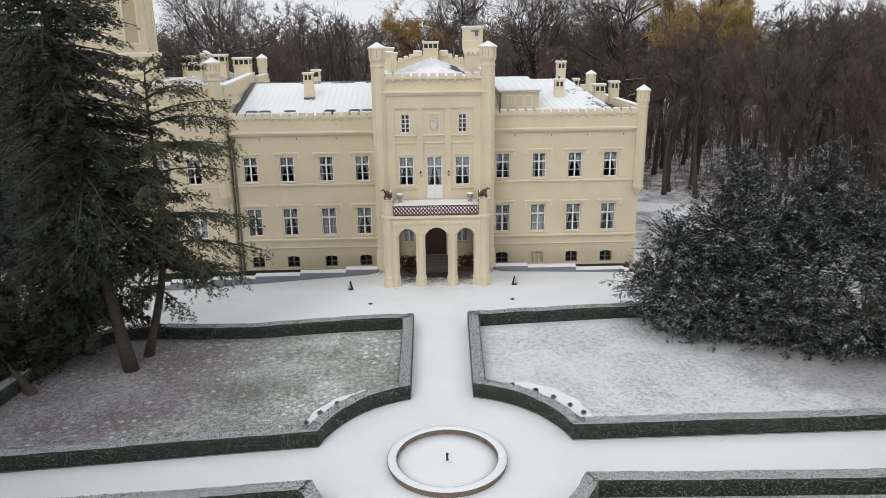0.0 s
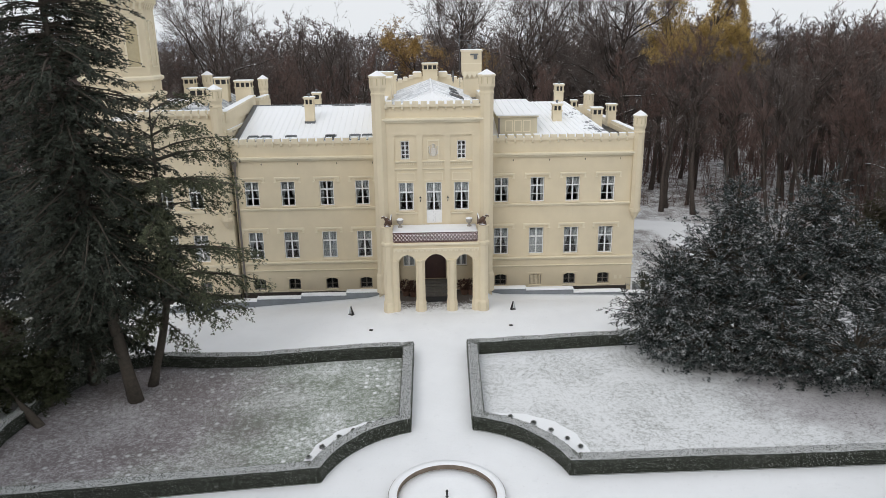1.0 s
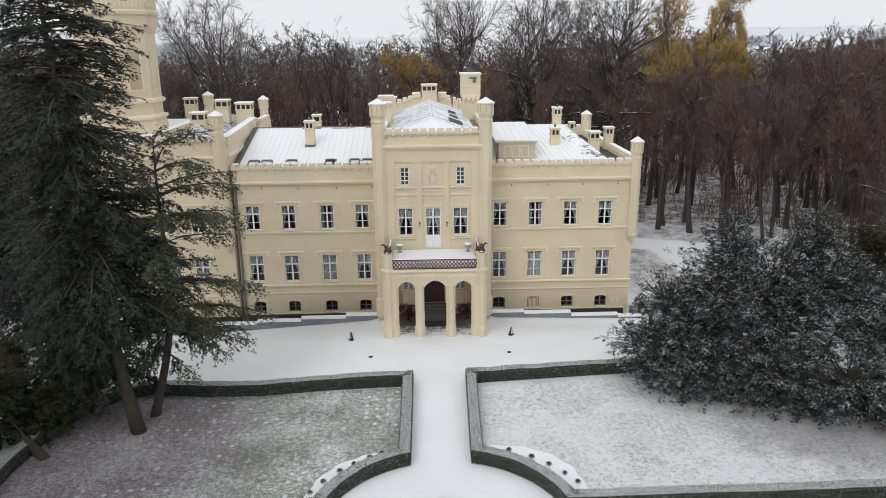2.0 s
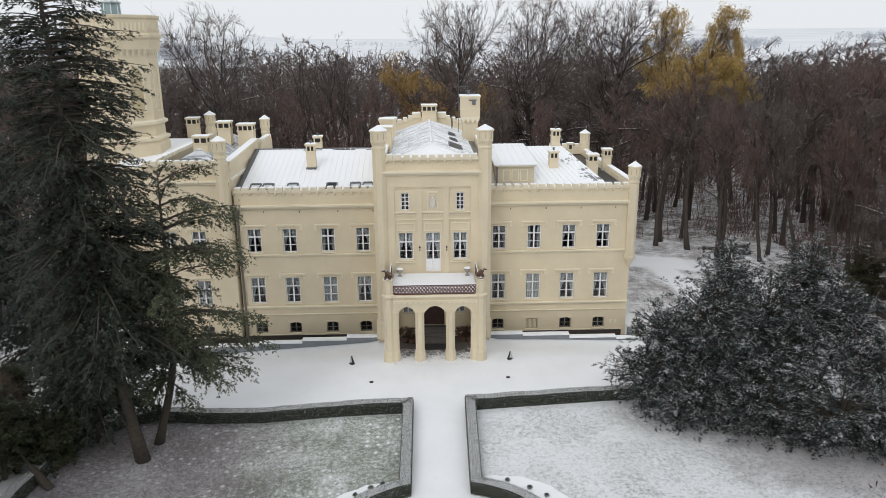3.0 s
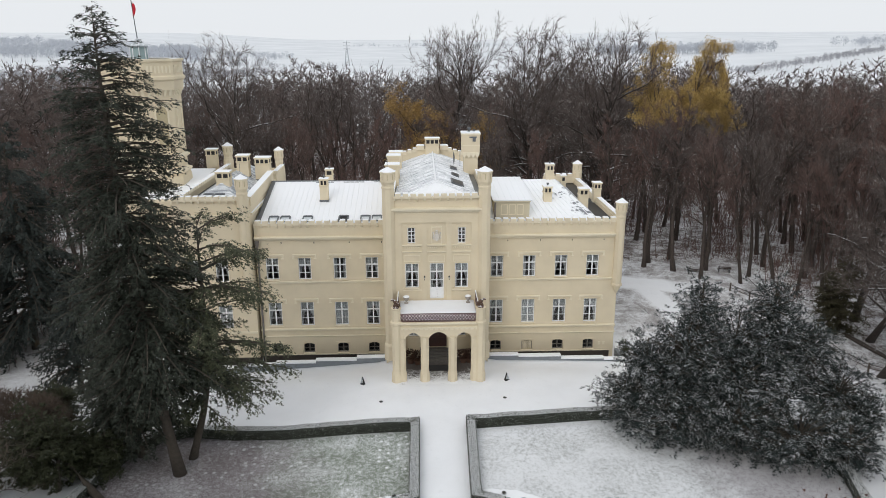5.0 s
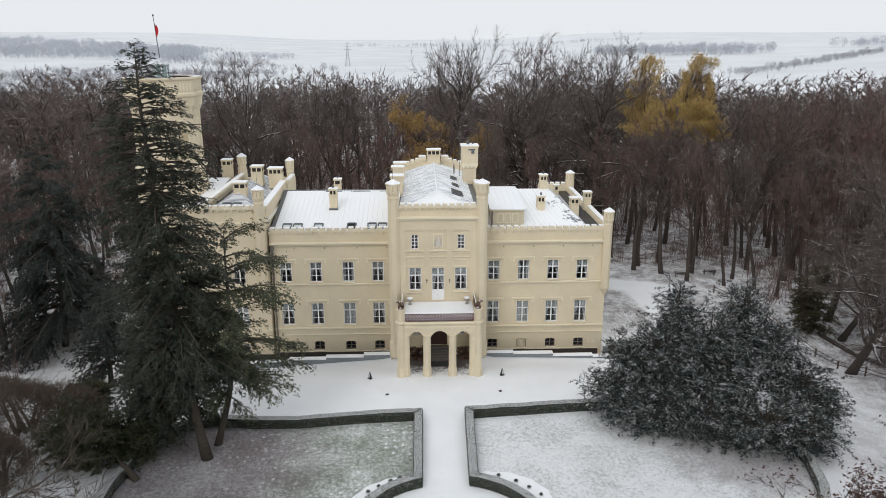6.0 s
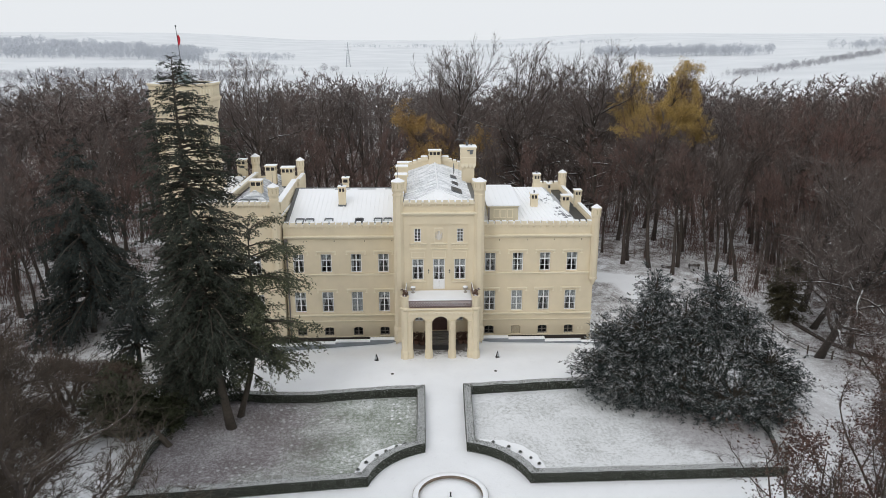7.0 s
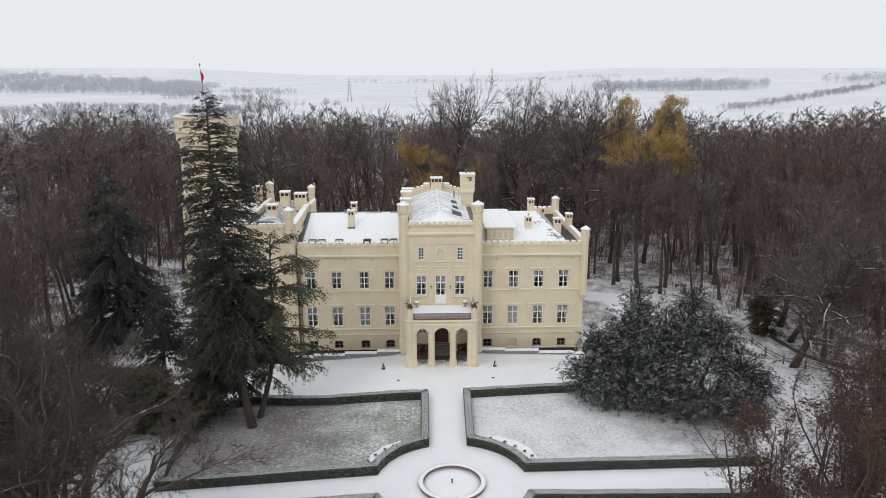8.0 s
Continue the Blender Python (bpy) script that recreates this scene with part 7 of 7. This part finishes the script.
# trees with a place of their own
for tree, x, y, turn, size, wide in (
        (GREAT[0], 16.5, 105.0, 20, 1.17, 0.92), (GREAT[1], 25.6, 105.0, 140, 1.19, 0.88), (GREAT[0], -30.5, 104.0, 200, 0.93, 1.05), (GREAT[1], 3.2, 125.0, 60, 1.04, 0.75), (ASH, -13.6, 112.0, 0, 1.0, 1.0),
        (GOLD, -0.2, 101.0, 0, 1.0, 1.0), (GOLD, 6.0, 105.0, 120, 0.84, 1.0), (LARCH, 33.0, 104.0, 90, 1.0, 0.8), (LARCH, 39.6, 104.5, 0, 1.02, 1.1), (LARCH, 46.0, 106.5, 200, 0.92, 0.85)):
    free(x, y, 1)
    plant(tree, x, y, turn, size, wide)
# trees close beside the garden
for tree, x, y, turn, size, wide in (
        (NEAR, -25.2, 14.6, 175, 1.0, 1.1), (NEAR, -22.6, 8.6, 60, 0.92, 1.05), (NEAR, -32.0, 21.0, 310, 1.0, 1.0), (NEAR, -36.0, 27.0, 30, 0.85, 1.0), (NEAR, -39.0, 33.0, 240, 0.85, 1.0), (NEAR, -47.0, 44.0, 300, 0.9, 1.0),
        (YOUNG, 19.6, 13.4, 0, 0.84, 1.25), (YOUNG, 24.2, 15.2, 250, 0.96, 1.2), (YOUNG, 28.8, 19.6, 160, 0.95, 1.15), (YOUNG, 35.5, 28.0, 75, 0.85, 1.2), (YOUNG, 42.0, 37.0, 200, 0.9, 1.2)):
    free(x, y, 1)
    plant(tree, x, y, turn, size, wide)
# the foot of the wood beside the house
for i, (x, y) in enumerate(((26.4, 93.0), (29.9, 89.4), (31.2, 91.5), (33.6, 87.8), (36.3, 84.9), (38.4, 88.6), (41.2, 83.4), (43.6, 86.4), (46.8, 79.4), (45.2, 82.6), (49.0, 75.6), (50.6, 80.2), (28.2, 96.0), (34.8, 93.5), (40.0, 93.0))):
    free(x, y, 1)
    plant(BARE[i % 6], x, y, i * 77, 0.8 + 0.05 * (i % 4), 0.9)
for i in range(-1, 12):
    x, y = 55 + 4.2 * i + 1.5 * math.sin(i * 2.3), 97 + 7 * math.sin(i * 1.9) ** 2
    free(x, y, 1)
    plant(BARE[(i * 5) % 6], x, y, i * 47, 1.16 + 0.07 * math.sin(i * 3.1), 1.1)
# leaning trees by the fence
for x, y, tilt, east, turn, size in ((44.3, 57.4, 24, 6, 120, 0.74), (48.5, 66.5, 12, 16, 10, 0.6), (49.5, 71.5, 8, 10, 230, 0.7)):
    free(x, y, 1)
    copy_thing(GREAT[1], pose(x, y, land(x, y) - 0.3, tilt, east, 0) @ pose(0, 0, 0, 0, 0, turn) @ Matrix.Diagonal((size, size, size, 1)))
# tall trees close behind the east slope
for i in range(18):
    x, y = 44 + 36 * ((i * 0.618 + 0.1) % 1), 84 + 22 * ((i * 0.7549 + 0.3) % 1)
    if free(x, y, 2.6):
        plant(BARE[(i * 5 + 1) % 6], x, y, i * 67, 1.02 + 0.08 * ((i * 0.37) % 1), 1.12)
# the dense west wood
for i in range(34):
    x, y = -46 - 32 * ((i * 0.618) % 1), 50 + 52 * ((i * 0.7549) % 1)
    if free(x, y, 3.2):
        plant(BARE[(i * 5 + 2) % 6], x, y, i * 59, 0.72 + 0.12 * ((i * 0.37) % 1), 1.15)
# the edge of the wood: fuller trees
count = 0
for _ in range(900):
    if count >= 135:
        break
    side = rnd.random()
    if side < 0.5:
        x, y = rnd.uniform(-62, 100), rnd.uniform(91, 120)
    elif side < 0.76:
        x, y = rnd.uniform(47, 80), rnd.uniform(42, 96)
    else:
        x, y = rnd.uniform(-80, -46), rnd.uniform(30, 100)
    if x < -30 and y < 62 and x > -48:
        continue
    if -10 < x < 8 and y < 101.5:
        continue
    front = 92 < y < 107 and (-7 < x < 4 or 30 < x < 54)
    if free(x, y, 4.8):
        k = rnd.randrange(6)
        plant(BARE[k], x, y, rnd.uniform(0, 360), rnd.uniform(0.9, 1.1) * (0.86 if x < -44 else 1.12 if x > 44 else 1.0) * (0.8 if front else 1.0), rnd.uniform(0.85, 1.1))
        count += 1
count = 0
for _ in range(4000):
    if count >= 190:
        break
    side = rnd.random()
    if side < 0.6:
        x, y = rnd.uniform(-100, 140), rnd.uniform(118, 185)
    elif side < 0.8:
        x, y = rnd.uniform(80, 140), rnd.uniform(40, 130)
    else:
        x, y = rnd.uniform(-130, -78), rnd.uniform(30, 130)
    if free(x, y, 5.0):
        plant(THIN[rnd.randrange(5)], x, y, rnd.uniform(0, 360), rnd.uniform(0.86, 1.06), rnd.uniform(1.15, 1.45))
        count += 1


# brush and saplings under the trees
def brush():
    rng = np.random.default_rng(9)
    n = 120000
    x = np.concatenate([rng.uniform(-100, 130, n // 2), rng.uniform(44, 110, n // 4), rng.uniform(-110, -42, n - n // 2 - n // 4)])
    y = np.concatenate([rng.uniform(92, 180, n // 2), rng.uniform(42, 105, n // 4), rng.uniform(25, 110, n - n // 2 - n // 4)])
    clump = np.sin(x * 0.31 + 1) * np.sin(y * 0.27) + rng.normal(0, 0.5, n)
    keep = (clump > 0.1) & ~((x > 40) & (x < 55) & (y < 76))
    x, y = x[keep], y[keep]
    z = np.array([land(a, b) for a, b in zip(x, y)])
    h = rng.uniform(0.25, 1.0, len(x)) ** 2 * np.where((y > 104) | (np.abs(x) > 58), 13.0, 5.0)
    w = unit(np.stack([rng.normal(0, 0.25, len(x)), rng.normal(0, 0.25, len(x)), np.ones(len(x))], 1))
    s = unit(np.cross(w, rng.normal(0, 1, w.shape)))
    me = blades("undergrowth", np.stack([x, y, z], 1), w, s, h, 0.05 + 0.006 * h, TWIGS)
    tagged(new("undergrowth", me), "thin brown brushwood under the trees", "undergrowth", kind="stuff")


brush()


# ---- the country beyond ----
def far_woods(name, label, strips, material, seed, k, thick):
    """Distant woods: strips (x0, y0, x1, y1, depth, height, trees) of round-headed twiggy trees."""
    rng = np.random.default_rng(seed)
    B, W, L, D = [], [], [], []
    for x0, y0, x1, y1, depth, h, n in strips:
        t = np.sort(rng.random(n))
        d = rng.uniform(-0.5, 0.5, n) * depth
        q = unit(np.array([[-(y1 - y0), x1 - x0]]))[0]
        x, y = x0 + (x1 - x0) * t + q[0] * d, y0 + (y1 - y0) * t + q[1] * d
        z = np.array([land(a, b) for a, b in zip(x, y)])
        hh = h * rng.uniform(0.6, 1.0, n) * (0.88 + 0.12 * np.sin(t * 31))
        H = np.repeat(hh, k)
        w = unit(rng.normal(0, 1, (n * k, 3)))
        c = np.repeat(np.stack([x, y, z + hh * 0.52], 1), k, 0)
        B.append(c + w * rng.uniform(0.1, 1.0, (n * k, 1)) ** 0.5 * np.array([0.26, 0.26, 0.36]) * H[:, None])
        W.append(unit(w + np.array([0, 0, 0.35]) + rng.normal(0, 0.6, (n * k, 3))))
        L.append(H * rng.uniform(0.05, 0.13, n * k))
        D.append(H * thick * rng.uniform(0.6, 1.4, n * k))
        B.append(np.stack([x, y, z - 1], 1))
        W.append(np.tile(np.array([[0, 0, 1.0]]), (n, 1)))
        L.append(hh * 0.8)
        D.append(hh * 0.04)
    B, W, L, D = (np.concatenate(a) for a in (B, W, L, D))
    S = unit(np.cross(W, rng.normal(0, 1, W.shape)))
    return tagged(new(name, blades(name, B, W, S, L, D, material)), label, "woods", kind="stuff")


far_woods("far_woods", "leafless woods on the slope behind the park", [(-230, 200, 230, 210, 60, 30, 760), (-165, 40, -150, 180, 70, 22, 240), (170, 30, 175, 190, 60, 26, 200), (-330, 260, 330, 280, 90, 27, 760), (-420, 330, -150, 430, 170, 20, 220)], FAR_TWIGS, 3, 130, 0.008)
far_woods("distant_woods", "bare woods and hedgerows across the snowy valley, paled in colour for haze",
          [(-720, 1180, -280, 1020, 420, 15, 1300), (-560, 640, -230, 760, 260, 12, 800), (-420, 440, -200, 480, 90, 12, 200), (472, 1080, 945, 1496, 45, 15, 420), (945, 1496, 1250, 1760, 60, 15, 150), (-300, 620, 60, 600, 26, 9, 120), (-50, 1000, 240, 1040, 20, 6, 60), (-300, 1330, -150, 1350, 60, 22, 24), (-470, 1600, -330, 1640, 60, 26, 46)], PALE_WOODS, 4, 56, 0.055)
far_woods("hazy_woods", "woods on the hills at the horizon, very pale in colour for haze", [(-1500, 2300, -690, 2380, 620, 38, 1500), (-650, 1850, -540, 1880, 60, 40, 60), (-560, 2150, -360, 2100, 90, 30, 70), (560, 2260, 830, 1760, 90, 40, 340), (1050, 1800, 1500, 1860, 160, 30, 220), (-300, 3300, 900, 3300, 100, 24, 160)], HAZY_WOODS, 6, 44, 0.08)


def pylon(x, y, h):
    t = thing("power_pylon", x, y, land(x, y), "grey steel lattice pylon far across the valley", "pylon")
    m = Mesh()
    w = h * 0.09
    for sx in (-1, 1):
        for sy in (-1, 1):
            m.tube([(sx * w, sy * w, 0), (sx * w * 0.25, sy * w * 0.25, h * 0.7), (0, 0, h)], [0.8, 0.65, 0.5], 4)
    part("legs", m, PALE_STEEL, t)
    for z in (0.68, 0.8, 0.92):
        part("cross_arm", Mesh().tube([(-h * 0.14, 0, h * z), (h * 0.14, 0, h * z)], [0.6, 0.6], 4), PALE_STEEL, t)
    b = Mesh()
    for i in range(7):
        z0, z1 = i * h * 0.1, (i + 1) * h * 0.1
        k0, k1 = w * (1 - 0.107 * i), w * (1 - 0.107 * (i + 1))
        for s in (-1, 1):
            b.tube([(-s * k0, -k0, z0), (s * k1, -k1, z1)], [0.4, 0.4], 4)
    part("bracing", b, PALE_STEEL, t)


# steel lightened in its colour to paint distance haze
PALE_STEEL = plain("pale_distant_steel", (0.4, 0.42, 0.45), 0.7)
pylon(-161.0, 1640.0, 54.0)


# ---- fence, bench and hut at the edge of the wood ----
def fence():
    t = thing("wire_fence", 43.0, 64.0, 0, "low post and rail fence along the edge of the wood", "fence")
    line = [(48.5, 50.0), (46.6, 53.2), (45.2, 56.2), (44.0, 59.2), (43.1, 62.2), (42.6, 65.2), (42.3, 68.2), (41.6, 71.2), (40.6, 74.2), (39.6, 77.2), (38.4, 80.2)]
    top = []
    for x, y in line:
        z = land(x, y)
        p = part("post", Mesh().box(-0.065, 0.065, -0.065, 0.065, -0.25, 1.1), plain("weathered_post", (0.09, 0.07, 0.055), 0.9) if not top else bpy.data.materials["weathered_post"], t)
        p.location = (x - 43.0, y - 64.0, z)
        top.append((x - 43.0, y - 64.0, z))
    for h in (0.9, 0.5):
        part("rail", Mesh().tube([(x, y, z + h) for x, y, z in top], [0.04] * len(top), 4), bpy.data.materials["weathered_post"], t)


fence()


def bench(x, y, turn):
    t = thing("park_bench", x, y, land(x, y), "snowy wooden park bench on the woodland path", "bench")
    t.rotation_euler = (0, 0, radians(turn))
    for i in range(3):
        part("seat_slat", Mesh().box(-0.9, 0.9, -0.22 + i * 0.15, -0.1 + i * 0.15, 0.42, 0.47), BARK, t)
    for i in range(2):
        part("back_slat", Mesh().box(-0.9, 0.9, 0.24, 0.28, 0.58 + i * 0.17, 0.7 + i * 0.17), BARK, t)
    for s in (-1, 1):
        part("leg", Mesh().box(s * 0.7 - 0.04, s * 0.7 + 0.04, -0.22, 0.28, -0.02, 0.42), BLACK_METAL, t)
        part("back_post", Mesh().box(s * 0.7 - 0.04, s * 0.7 + 0.04, 0.22, 0.28, 0.42, 0.95), BLACK_METAL, t)


edge = [(46.5, 67.5), (48.2, 62.5), (50.8, 57.5), (54.0, 52.5), (57.5, 47.5)]
tagged(new("ditch_edge", Mesh().tube([(x, y, land(x, y) + 0.12) for x, y in edge], [0.28] * 5, 6).data("ditch_edge", BARK)), "low dark stone edge of a ditch with some snow", "edging", kind="structure")
bench(40.8, 88.0, 170)
bench(36.0, 86.5, 160)
